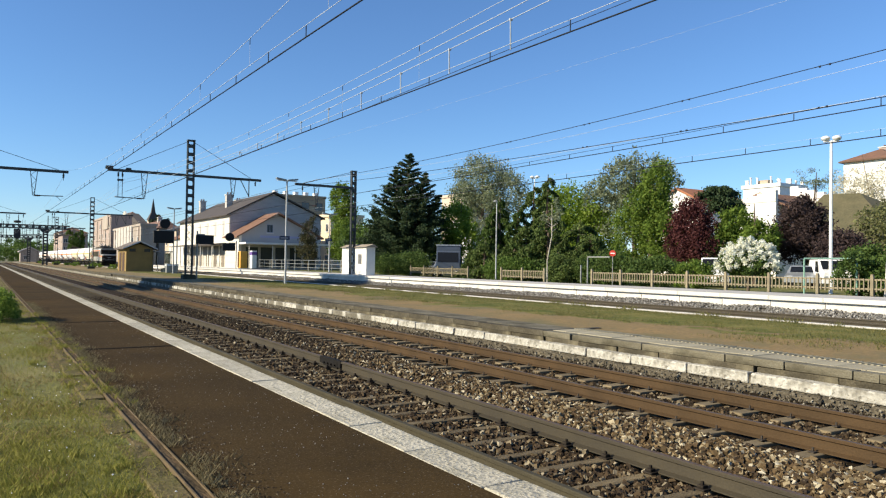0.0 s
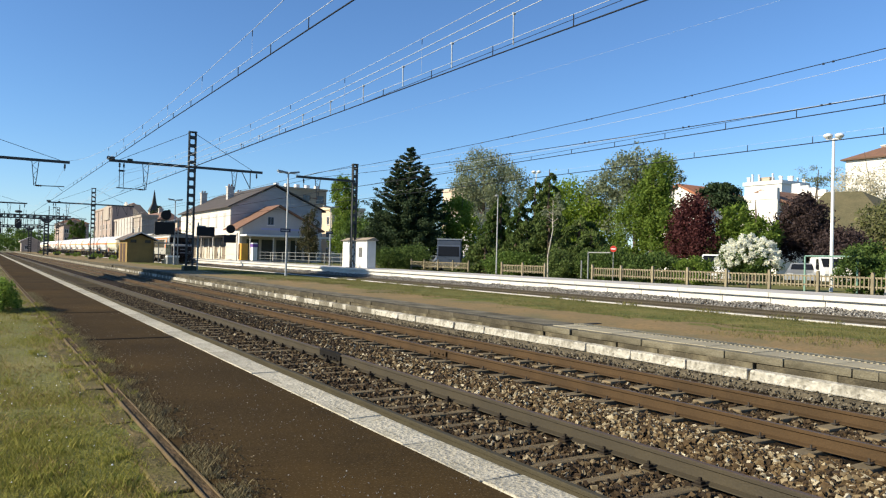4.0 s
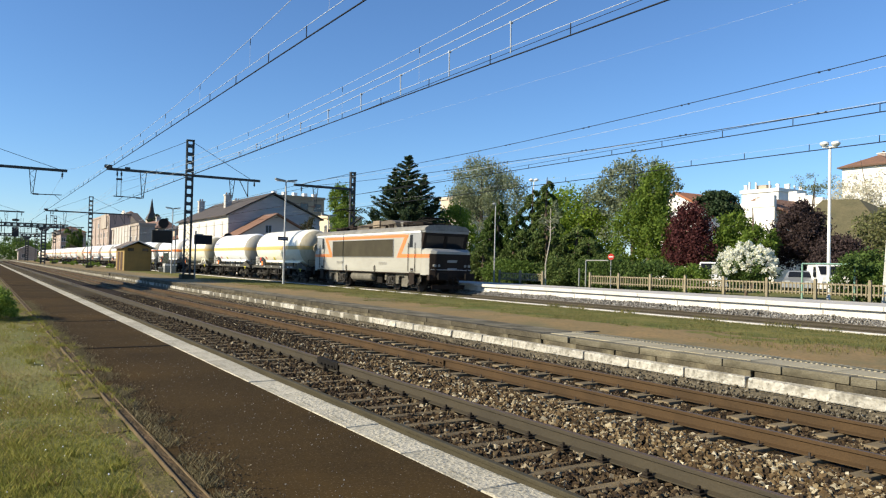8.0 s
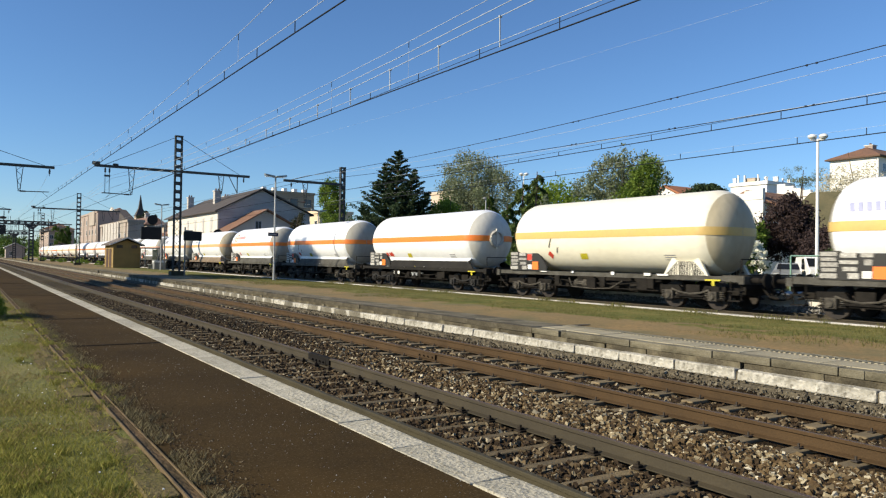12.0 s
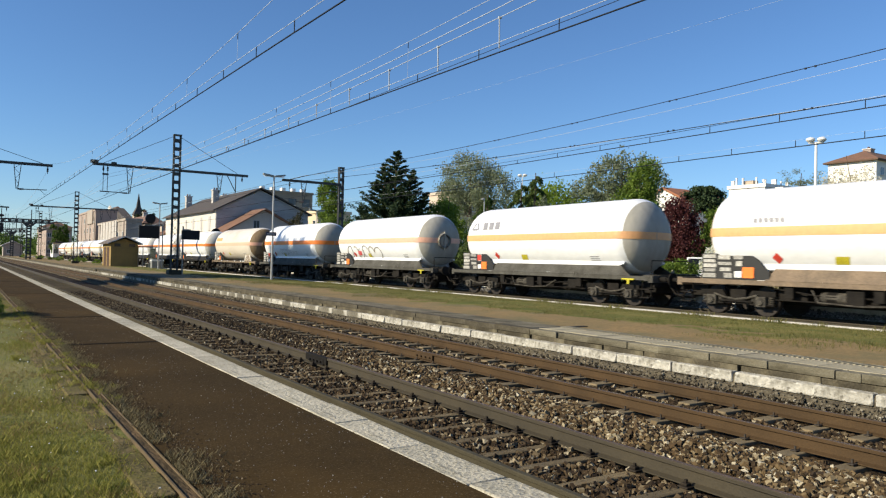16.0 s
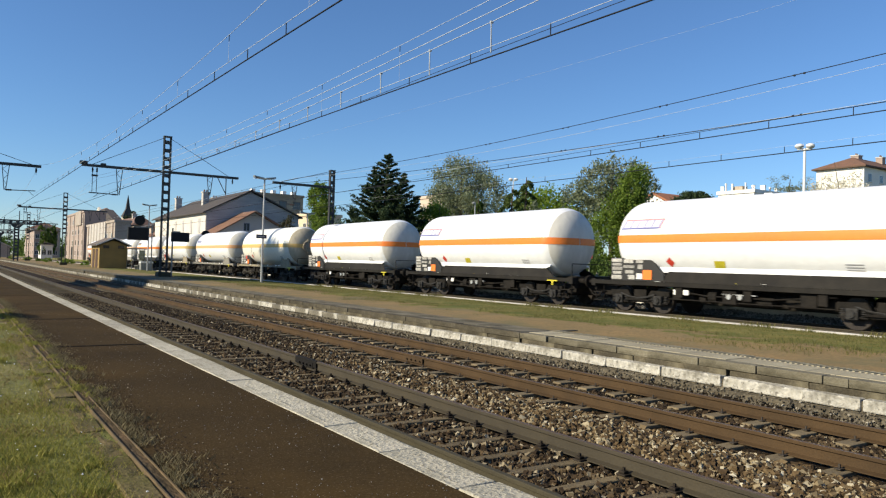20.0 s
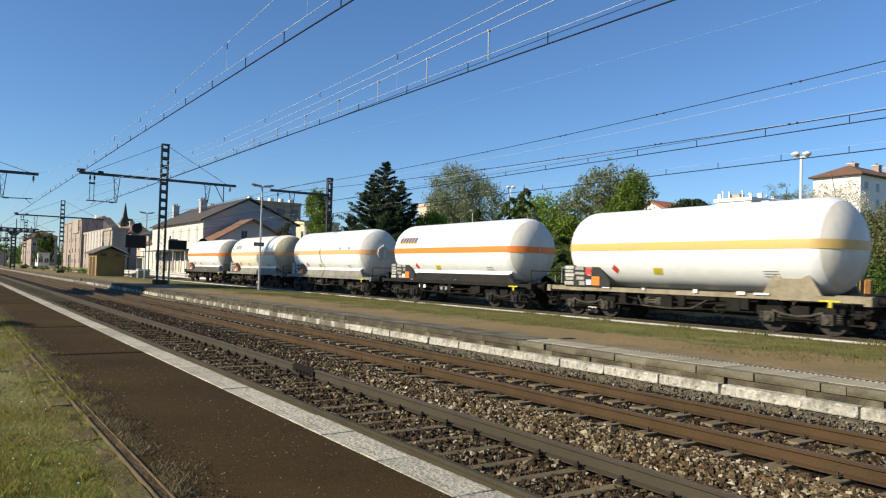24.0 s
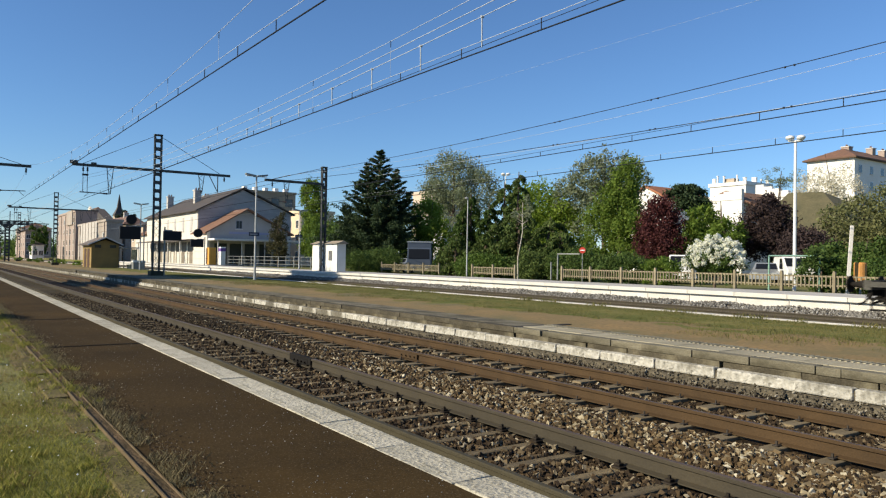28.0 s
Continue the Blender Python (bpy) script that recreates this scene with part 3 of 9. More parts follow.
M_WHITE = mat("white_card", (0.75, 0.75, 0.73), None, 0.6, var=0.06, bump=0)
M_CARD = mat("printed_card", (0.44, 0.43, 0.40), (0.26, 0.25, 0.23), 0.6, scale=14, fine=40, var=0.45, bump=0, rand=0.3)
M_BLACK = mat("black_paint", (0.02, 0.02, 0.02), None, 0.6, var=0.15, bump=0)
M_BLUE = mat("blue_paint", (0.03, 0.04, 0.16), None, 0.5, var=0.1, bump=0)
TR, TZ = 1.475, 2.62     # tank radius and axis height above the rail

# shared meshes, built about the wagon's middle, axis along y; -x is the side towards the near platform
prof = [(-5.5, 0.02)]
for k in range(1, 11):
    a = math.pi / 2 * k / 10
    prof.append((-5.5 + 0.85 * (1 - math.cos(a)), TR * math.sin(a) ** 0.82))
half = prof[:]
for s in (-3.6, -1.2, 1.2, 3.6):
    half.append((s, TR))
half += [(-s, r) for s, r in prof[::-1]]
ME_TANK = Mesh().lathe([q for q in half if abs(q[0]) < 5.04], (0, 0, TZ), 'y', 56)
ME_END = Mesh().lathe(prof[:8], (0, 0, TZ), 'y', 56)
# end colours are darkened for soot and brake dust and for shade on the domes
M_ENDS = {
    "white": mat("sooty_shaded_white_end", (0.50, 0.475, 0.41), (0.34, 0.32, 0.27), 0.55, scale=0.6, fine=5, var=0.12, bump=0.03, dirt=(0.25, 0.225, 0.175), dirt_at=0.58, stretch=(1, 1, 0.4)),
    "cream": mat("sooty_shaded_cream_end", (0.572, 0.507, 0.364), (0.39, 0.3315, 0.221), 0.55, scale=0.6, fine=5, var=0.12, bump=0.03, dirt=(0.286, 0.221, 0.13), dirt_at=0.56, stretch=(1, 1, 0.4)),
    "offwhite": mat("sooty_shaded_offwhite_end", (0.546, 0.4875, 0.364), (0.351, 0.299, 0.208), 0.6, scale=0.6, fine=5, var=0.15, bump=0.03, dirt=(0.234, 0.1755, 0.104), dirt_at=0.54, stretch=(1, 1, 0.4)),
    "clean": mat("dusty_shaded_white_end", (0.68, 0.66, 0.60), (0.56, 0.54, 0.48), 0.45, scale=0.6, fine=5, var=0.1, bump=0.03, dirt=(0.42, 0.39, 0.32), dirt_at=0.62, stretch=(1, 1, 0.4)),
    "tan": mat("rusty_tan_end", (0.30, 0.215, 0.12), (0.20, 0.135, 0.07), 0.65, scale=0.6, fine=5, var=0.2, bump=0.03, dirt=(0.12, 0.075, 0.038), dirt_at=0.52, stretch=(1, 1, 0.4)),
}


def band(mesh, half_prof, z0, z1, off):
    """A thin band painted round the tank between two heights."""
    for s0, s1 in ((-1, 1),):
        pts = [(s + (0.014 if s > 4.7 else -0.014 if s < -4.7 else 0), r) for s, r in half_prof if r > 0.0]
        for side in (-1, 1):
            vs, fs = [], []
            for s, r in pts:
                for j in range(7):
                    z = z0 + (z1 - z0) * j / 6
                    dz = z - TZ
                    x = math.sqrt(max((r + off) ** 2 - dz * dz, 0.0004))
                    vs.append((side * x, s, z))
            n = len(pts)
            for k in range(n - 1):
                for j in range(6):
                    q = 7 * k + j
                    fs.append((q, q + 1, q + 8, q + 7))
            mesh.add(vs, fs)
    return mesh


MB_STRIPE = band(Mesh(), half, TZ - 0.12, TZ + 0.16, 0.012)


def wheelset(mesh, y, r=0.46):
    for s in (-1, 1):
        c = s * 0.76
        mesh.lathe([(-0.07, r - 0.06), (-0.07, r), (0.05, r), (0.055, r + 0.028), (0.07, r + 0.028), (0.07, r - 0.05), (0.02, r - 0.08), (0.02, 0.1), (0.09, 0.09), (-0.09, 0.09), (-0.03, 0.1), (-0.03, r - 0.08)], (c, y, r), 'x', 24)
    mesh.cyl((-1.02, y, r), (1.02, y, r), 0.07, seg=10)
    return mesh


def bogie_frame():
    m = Mesh()
    for s in (-1, 1):
        x = s * 1.0
        poly = [(-1.35, 0.62), (-1.35, 0.78), (-0.55, 0.80), (-0.35, 0.52), (0.35, 0.52), (0.55, 0.80), (1.35, 0.78), (1.35, 0.62), (0.62, 0.62), (0.42, 0.36), (-0.42, 0.36), (-0.62, 0.62)]
        m.prism(poly, 'x', x - 0.06, x + 0.06)
        for y in (-0.9, 0.9):
            m.mi = 1
            m.box(x - 0.10 + s * 0.06, x + 0.10 + s * 0.06, y - 0.17, y + 0.17, 0.30, 0.62, 0.02)
            m.cyl((x + s * 0.1, y, 0.46), (x + s * 0.22, y, 0.46), 0.11, seg=12)
            for d in (-0.3, 0.3):
                for k in range(4):
                    m.cyl((x + s * 0.02, y + d, 0.40 + k * 0.06), (x + s * 0.02, y + d, 0.43 + k * 0.06), 0.085, seg=10)
            m.mi = 0
            m.box(x - 0.08, x + 0.08, y - 0.42, y + 0.42, 0.34, 0.39)
            m.mi = 1
            m.cyl((x + s * 0.2, y, 0.46), (x + s * 0.235, y, 0.46), 0.06, seg=8)
            m.mi = 0
        for k in range(5):
            w = 0.62 - 0.1 * k
            m.box(x - 0.045 + s * 0.1, x + 0.045 + s * 0.1, -w, w, 0.50 + 0.02 * k - 0.08, 0.515 + 0.02 * k - 0.08)
    m.mi = 1
    for s in (-1, 1):
        m.tube([(s * 1.13, -0.78, 0.66), (s * 1.13, -0.4, 0.55), (s * 1.13, 0.0, 0.51), (s * 1.13, 0.4, 0.55), (s * 1.13, 0.78, 0.66)], 0.035, 6)
    m.mi = 0
    m.box(-1.0, 1.0, -0.28, 0.28, 0.55, 0.82)
    m.cyl((0, 0, 0.8), (0, 0, 0.98), 0.25, seg=14)
    return m


ME_BOGIE = bogie_frame().data("bogie_frame", [M_BOGIE, M_BOGIELIT])
ME_BOGIEBLACK = bogie_frame().data("bogie_frame", [M_BOGIE, mat("black_bogie_steel", (0.030, 0.029, 0.028), (0.015, 0.014, 0.013), 0.7, scale=5, fine=25, var=0.4, bump=0.2, spec=0.3)])
ME_WSET = wheelset(Mesh(), 0).data("wheelset", M_WHEEL, smooth=True)


def frame_mesh(kind):
    m = Mesh()
    if kind == "skirt":      # deep straight side sills
        for s in (-1, 1):
            # slanted side panel with diagonal ends, over a straight sill
            vs = []
            for x, z, ya, yb in ((1.12, 1.50, -4.75, 2.9), (1.30, 1.13, -5.4, 3.15)):
                for d in (0.0, 0.05):
                    vs += [(s * (x - d), ya, z), (s * (x - d), yb, z)]
            m.add(vs, [(0, 1, 5, 4), (2, 6, 7, 3), (0, 2, 3, 1), (4, 5, 7, 6), (0, 4, 6, 2), (1, 3, 7, 5)])
            m.box(s * 1.24 - 0.05, s * 1.24 + 0.05, -6.3, 6.3, 0.98, 1.128)
    elif kind == "ledge":     # straight sill under a narrow ledge, a sloping gusset at one end
        for s in (-1, 1):
            m.box(s * 1.2 - 0.05, s * 1.2 + 0.05, -6.3, 6.3, 0.98, 1.2)
            m.prism([(-5.6, 1.2), (-4.2, 1.2), (-4.4, 1.46), (-4.9, 1.5)], 'x', s * 1.14 - 0.04, s * 1.14 + 0.04)
            for y in (-3.4, -1.7, 0.0, 1.7, 3.4):
                m.box(s * 1.15 - 0.03, s * 1.15 + 0.03, y - 0.04, y + 0.04, 1.2, 1.48)
    else:                     # slim centre sill with saddles
        for s in (-1, 1):
            m.box(s * 1.16 - 0.05, s * 1.16 + 0.05, -6.3, 6.3, 0.98, 1.14)
        for y in (-4.1, 4.1):
            for s in (-1, 1):
                m.prism([(y - 0.9, 1.1), (y + 0.9, 1.1), (y + 0.35, 1.62), (y - 0.35, 1.62)], 'x', s * 1.12 - 0.05, s * 1.12 + 0.05)
    m.box(-0.3, 0.3, -6.4, 6.4, 0.94, 1.16)
    for s in (-1, 1):
        m.box(-1.28, 1.28, s * 6.36 - 0.1, s * 6.36 + 0.1, 0.90, 1.16)
        m.box(-1.1, 1.1, s * 4.28 - 0.3, s * 4.28 + 0.3, 0.94, 1.14)
    for y in (-3.0, -1.0, 1.0, 3.0):
        m.box(-1.18, 1.18, y - 0.06, y + 0.06, 0.99, 1.12)
    return m


ME_FRAME = {k: frame_mesh(k) for k in ("skirt", "slim", "ledge")}
m = Mesh()
for y in (0.0,):
    m.prism([(-1.05, 1.12), (1.05, 1.12), (1.0, 1.58), (0.75, 1.36), (0, 1.22), (-0.75, 1.36), (-1.0, 1.58)], 'y', y - 0.28, y + 0.28)
MB_SADDLE = m
m = Mesh()
for s in (1,):
    m.loft([[(s * 0.96, y, z0), (s * 1.125, y, z0), (s * 1.11, y, 1.66), (s * 1.0, y, 1.62)] for y, z0 in ((-4.95, 1.58), (-4.6, 1.46), (4.6, 1.46), (4.95, 1.58))])
MB_LEDGE = m
m = Mesh()
for y in (0.0,):
    for s in (-1, 1):
        m.prism([(y - 0.95, 1.1), (y + 0.95, 1.1), (y + 0.55, 1.75), (y + 0.3, 1.62), (y - 0.3, 1.62), (y - 0.55, 1.75)], 'x', s * 1.12 - 0.05, s * 1.12 + 0.05)
    m.prism([(-1.1, 1.12), (1.1, 1.12), (1.05, 1.6), (0.75, 1.36), (0, 1.22), (-0.75, 1.36), (-1.05, 1.6)], 'y', y - 0.2, y + 0.2)
MB_CRADLE = m
m = Mesh()
m.cyl((0, 6.44, 1.03), (0, 6.78, 1.03), 0.10, seg=12)
m.cyl((0, 6.78, 1.03), (0, 7.0, 1.03), 0.075, seg=12)
m.cyl((0, 6.99, 1.03), (0, 7.04, 1.03), 0.24, 0.22, seg=18)
ME_BUFFER = m.data("buffer", M_BOGIE)
ME_COUPLER = Mesh().cyl((0, 6.4, 0.98), (0, 7.04, 0.98), 0.06, seg=8).data("coupler", M_BOGIE)


m = Mesh()
m.box(-1.12, 1.12, 6.27, 6.42, 0.74, 0.90)
for c in (-1.16, 1.16):
    for d in (-0.2, 0.2):
        m.cyl((c, 6.1 + d, 0.36), (c, 6.1 + d, 1.0), 0.022, seg=6)
    for z in (0.36, 0.66):
        m.box(c - 0.14, c + 0.14, 5.88, 6.32, z - 0.02, z + 0.02)
for c in (-0.42, 0.30, 0.46):
    m.tube([(c, 6.44, 0.86), (c * 1.1, 6.62, 0.78), (c * 1.05, 6.84, 0.52), (c * 0.9, 7.02, 0.46)], 0.034, 6)
m.tube([(0, 6.5, 0.98), (0.02, 6.62, 0.72), (0, 6.82, 0.58), (-0.02, 6.98, 0.72)], 0.05, 6)
# plain dark box added to close the view under the wagon end
m.box(-0.8, 0.8, 5.55, 6.2, 0.52, 0.92)
ME_ENDGEAR = m.data("end_gear", M_BOGIE)


def buffers(parent, dy=0.0):
    for rz in (0, 180):
        for c in (-0.87, 0.87):
            ob = part("buffer", ME_BUFFER, None, parent)
            ob.matrix_basis = pose(0, 0, 0, 0, 0, rz) @ pose(c, dy, 0)
        ob = part("coupler", ME_COUPLER, None, parent)
        ob.matrix_basis = pose(0, 0, 0, 0, 0, rz) @ pose(0, dy, 0)


m = Mesh()
m.box(-0.55, 0.55, -1.2, 1.0, 0.45, 0.85, 0.04)
m.cyl((-0.7, -1.9, 0.66), (-0.7, -1.3, 0.66), 0.17, seg=14)
m.cyl((0.5, 1.2, 0.68), (0.5, 2.2, 0.68), 0.2, seg=14)
m.box(-1.15, -0.85, -2.4, -1.9, 0.55, 0.95, 0.02)
m.tube([(-1.1, -3.0, 0.9), (-1.1, -1.0, 0.72), (-1.1, 1.4, 0.72), (-1.1, 3.0, 0.9)], 0.025)
m.box(-1.2, -1.0, 0.2, 0.7, 0.5, 0.92, 0.02)
m.cyl((-1.0, 1.6, 0.62), (-0.5, 1.6, 0.62), 0.13, seg=12)
for y in (-2.6, -0.2, 2.4):
    m.box(-1.22, -1.14, y - 0.14, y + 0.14, 0.62, 0.98, 0.01)
m.cyl((-1.12, -2.9, 0.55), (-1.12, 2.9, 0.55), 0.02, seg=6)
# the plain boxes below are added as fill for the black shade underneath
m.box(-0.9, 0.9, -2.9, -2.5, 0.5, 0.95)
m.box(-0.45, 0.45, -3.2, 3.2, 0.40, 0.98)
m.cyl((-0.85, -0.9, 0.62), (-0.85, 0.1, 0.62), 0.15, seg=12)
m.cyl((-0.95, 1.0, 0.70), (-0.95, 1.3, 0.70), 0.20, seg=14)
m.box(-0.9, 0.9, 2.0, 2.9, 0.52, 0.95)
ME_BRAKE = m.data("brake_gear", M_BOGIE)
m = Mesh()
for s in (-1,):
    m.cyl((-1.05, s * 6.2, 1.1), (-1.05, s * 6.2, 1.7), 0.018, seg=6)
    m.cyl((1.05, s * 6.2, 1.1), (1.05, s * 6.2, 1.7), 0.018, seg=6)
    m.cyl((-1.05, s * 6.2, 1.7), (1.05, s * 6.2, 1.7), 0.018, seg=6)
    m.box(-1.1, 1.1, s * 6.28 - 0.2, s * 6.28 + 0.2, 1.17, 1.2)
ME_RAIL = m.data("end_rail", M_BOGIE)
m = Mesh()
for s in (-1, 1):
    m.tube([(0.36 * math.cos(a), -5.56, TZ + 0.36 * math.sin(a)) for a in (2 * math.pi * i / 18 for i in range(19))], 0.065, 8)
m.cyl((0, -5.4, TZ), (0, -5.55, TZ), 0.27, seg=18)
m.box(-0.04, 0.04, -5.62, -5.52, TZ - 0.5, TZ + 0.5)
MB_HATCH = m


def plaque(mesh, y, z, w, h, x=-1.29):
    mesh.box(x - 0.012, x, y - w / 2, y + w / 2, z - h / 2, z + h / 2)
    return mesh


def on_tank(mesh, y, z, w, h, off=0.008, tilt=0.0):
    """A decal bent round the tank's near side."""
    n = 4
    vs, fs = [], []
    for k in range(n + 1):
        for e in (-1, 1):
            dz = z - TZ + (k / n - 0.5) * h
            dy = e * w / 2 + tilt * (k / n - 0.5) * h
            vs.append((-math.sqrt((TR + off) ** 2 - dz * dz), y + dy, TZ + dz))
    for k in range(n):
        fs.append((2 * k, 2 * k + 1, 2 * k + 3, 2 * k + 2))
    return mesh.add(vs, fs)


def diamond(mesh, y, z, r):
    """A square decal standing on its corner."""
    vs = [(-math.sqrt((TR + 0.012) ** 2 - (z + b - TZ) ** 2), y + a, z + b) for a, b in ((0, 0), (r, 0.1 * r), (0.1 * r, -r), (-r, -0.1 * r), (-0.1 * r, r))]
    return mesh.add(vs, [(0, 1, 2), (0, 2, 3), (0, 3, 4), (0, 4, 1)])


#          tank      stripe    frame    kind     mark      hatch  shift along the train
WAGONS = [
    ("cream", "gold", "dark grey", "ledge", "", 1, 0.15),
    ("white", "gold", "dark grey", "ledge", "bluebar", 1, -0.2),
    ("cream", "gold", "dark grey", "slim", "streak", 0, 0.05),
    ("white", "orange", "black", "skirt", "reds", 1, -0.27),
    ("white", "orange", "dark grey", "skirt", "streak", 0, -0.35),
    ("white", "orange", "dark grey", "skirt", "redlogo", 0, -0.35),
    ("white", "pale", "rust", "skirt", "darkbar", 1, -0.27),
    ("white", "pale", "dark grey", "skirt", "greybar", 0, -0.35),
    ("white", "salmon", "dark grey", "skirt", "scrawl", 1, 0.28),
    ("white", "orange", "dark grey", "skirt", "tag", 0, 0.3),
    ("tan", "salmon", "rust", "slim", "yellowbar", 1, 0.23),
    ("white", "orange", "black", "skirt", "redblue", 1, 0.18),
    ("white", "orange", "black", "skirt", "redblue", 0, 0.07),
    ("white", "orange", "black", "skirt", "redblue", 0, 0.14),
    ("offwhite", "gold", "cream", "slim", "streak", 1, 0.2),
    ("white", "pale", "grey", "slim", "bluebar", 0, 0.2),
    ("white", "gold", "cream", "slim", "", 0, 0.25),
    ("white", "orange", "black", "skirt", "bluegold", 0, 0.1),
    ("white", "pale", "grey", "skirt", "scuffs", 1, 0.27),
    ("cream", "pale", "grey", "skirt", "greybar", 0, 0.1),
    ("white", "orange", "dark grey", "skirt", "", 0, 0.0),
]
MESHES = {}


def cached(key, make):
    if key not in MESHES:
        MESHES[key] = make()
    return MESHES[key]


COLOURWORD = {"white": "white", "cream": "cream", "offwhite": "dirty off-white", "tan": "tan weathered"}
STRIPEWORD = {"salmon": "bleached orange", "orange": "orange", "pale": "faded orange", "gold": "gold", "brown": "brown"}
M_MARKS = {"spray": mat("dark_spray_mark", (0.17, 0.16, 0.15), (0.26, 0.25, 0.23), 0.6, scale=6, var=0.2, bump=0), "pinkish": mat("faded_red_mark", (0.55, 0.25, 0.24), None, 0.5, var=0.08, bump=0), "grey": mat("grey_mark", (0.25, 0.25, 0.27), None, 0.5, var=0.05, bump=0), "chalk": mat("chalky_grey_mark", (0.56, 0.55, 0.56), None, 0.6, var=0.1, bump=0), "midblue": mat("mid_blue_mark", (0.09, 0.11, 0.34), None, 0.5, var=0.05, bump=0), "brightred": mat("clear_red_mark", (0.60, 0.10, 0.11), None, 0.5, var=0.05, bump=0), "faint": mat("faint_blue_mark", (0.30, 0.32, 0.48), None, 0.5, var=0.05, bump=0),
           "lilac": mat("lilac_mark", (0.34, 0.34, 0.50), None, 0.5, var=0.1, bump=0), "paper": mat("white_mark", (0.74, 0.74, 0.76), None, 0.5, var=0.05, bump=0)}


def red_labelled(mark):
    """Wagons whose board also carries a red label."""
    return mark in ("", "streak", "tag", "greybar")


def wagon(spec):
    tank, stripe, fr, kind, mark, hatch, _ = spec
    # only some of the white tanks get the darker ends, sooty and shaded
    ends = "clean" if tank == "white" and fr not in ("rust", "dark grey") and mark != "scrawl" else tank
    ends = "offwhite" if fr == "rust" and tank == "white" else ends
    w = thing("tank_wagon", "%s gas tank wagon, %s stripe, %s frame" % (COLOURWORD[tank], STRIPEWORD[stripe], fr), "tank wagon", "wagons of the train")
    t = part("tank", cached(("tank", tank), lambda: ME_TANK.data("tank", M_TANKS[tank], smooth=35)), None, w)
    for rz in (0, 180):
        e = part("tank_end", cached(("end", ends), lambda: ME_END.data("tank_end", M_ENDS[ends], smooth=35)), None, t, "domed tank end, dusty white toned down for shade" if ends == "clean" else "domed tank end, darkened for soot and shade")
        e.matrix_basis = pose(0, 0, 0, 0, 0, rz)
    part("stripe", cached(("stripe", stripe), lambda: MB_STRIPE.data("stripe", M_STRIPES[stripe], smooth=35, fix=False)), None, t, STRIPEWORD[stripe] + " painted stripe")
    if hatch:
        part("end_hatch", cached(("hatch", ends), lambda: MB_HATCH.data("end_hatch", M_ENDS[ends], smooth=35)), None, t, "round end hatch with a raised rim")
    part("frame", cached(("frame", fr, kind), lambda: ME_FRAME[kind].data("frame", M_FRAMES[fr])), None, w)
    sm = M_FRAMES[fr] if kind == "slim" and tank not in ("cream", "tan") else M_TANKS[tank]
    for y in (-4.1, 4.1) if kind == "slim" else (-4.2, 4.2):
        ob = part("saddle", cached(("saddle", sm.name, kind), lambda: (MB_CRADLE if kind == "slim" else MB_SADDLE).data("saddle", sm)), None, w)
        ob.matrix_basis = pose(0, y, 0)
    if kind != "slim":
        for rz in (0, 180):
            ob = part("tank_ledge", cached(("ledge", sm.name), lambda: MB_LEDGE.data("tank_ledge", sm)), None, w)
            ob.matrix_basis = pose(0, 0, 0, 0, 0, rz)
    buffers(w)
    part("brake_gear", ME_BRAKE, None, w)
    for rz in (0, 180):
        ob = part("end_gear", ME_ENDGEAR, None, w, "steps, hoses and hanging coupling")
        ob.matrix_basis = pose(0, 0, 0, 0, 0, rz)
    part("end_rail", ME_RAIL, None, w)
    for y in (-4.28, 4.28):
        b = part("bogie", ME_BOGIEBLACK if fr == "black" else ME_BOGIE, None, w)
        b.matrix_basis = pose(0, y, 0)
        for d in (-0.9, 0.9):
            ws = part("wheelset", ME_WSET, None, b)
            ws.matrix_basis = pose(0, d, 0)
    if fr == "black":
        part("brake_plate", cached("brplate", lambda: plaque(Mesh(), 2.35, 0.80, 0.62, 0.17, -1.16).data("brake_plate", M_WHITE)), None, w, "white plate under the frame")
        part("valve", cached("valve", lambda: Mesh().cyl((-1.1, 0.05, 0.74), (-1.24, 0.05, 0.74), 0.085, seg=12).cyl((-1.1, 0.45, 0.74), (-1.24, 0.45, 0.74), 0.085, seg=12).box(-1.2, -1.1, -0.5, 0.7, 0.80, 0.83).data("valve", M_GALV)), None, w, "round valve caps on a bar")
        part("yellow_disc", cached("ydisc", lambda: Mesh().cyl((-1.26, 0.15, 1.10), (-1.285, 0.15, 1.10), 0.075, seg=14).data("yellow_disc", M_YELLOW)), None, w, "small yellow disc on the frame")
    else:
        part("air_tank", cached("airtank", lambda: Mesh().lathe([(-0.62, 0.02), (-0.6, 0.13), (-0.5, 0.17), (0.5, 0.17), (0.6, 0.13), (0.62, 0.02)], (-0.98, 0.9, 0.70), 'y', 16).data("air_tank", M_BOGIELIT, smooth=35)), None, w, "grey air reservoir under the frame")
        part("air_pipe", cached("airpipe", lambda: Mesh().tube([(-1.18, 1.7, 0.9), (-1.2, 1.5, 0.55), (-1.2, 0.3, 0.5), (-1.18, -0.6, 0.55), (-1.16, -1.2, 0.85)], 0.022, 6).data("air_pipe", M_BOGIELIT)), None, w)
    # data board at the far end of the near side
    def board():
        m = Mesh()
        m.prism([(3.0, 1.14), (5.45, 1.14), (5.45, 1.96), (3.75, 1.96), (3.5, 1.86), (3.0, 1.34)], 'x', -1.28, -1.20)
        return m.data("data_board", M_BLACK)
    bd = part("data_board", cached("board", board), None, w, "black board with data cards")

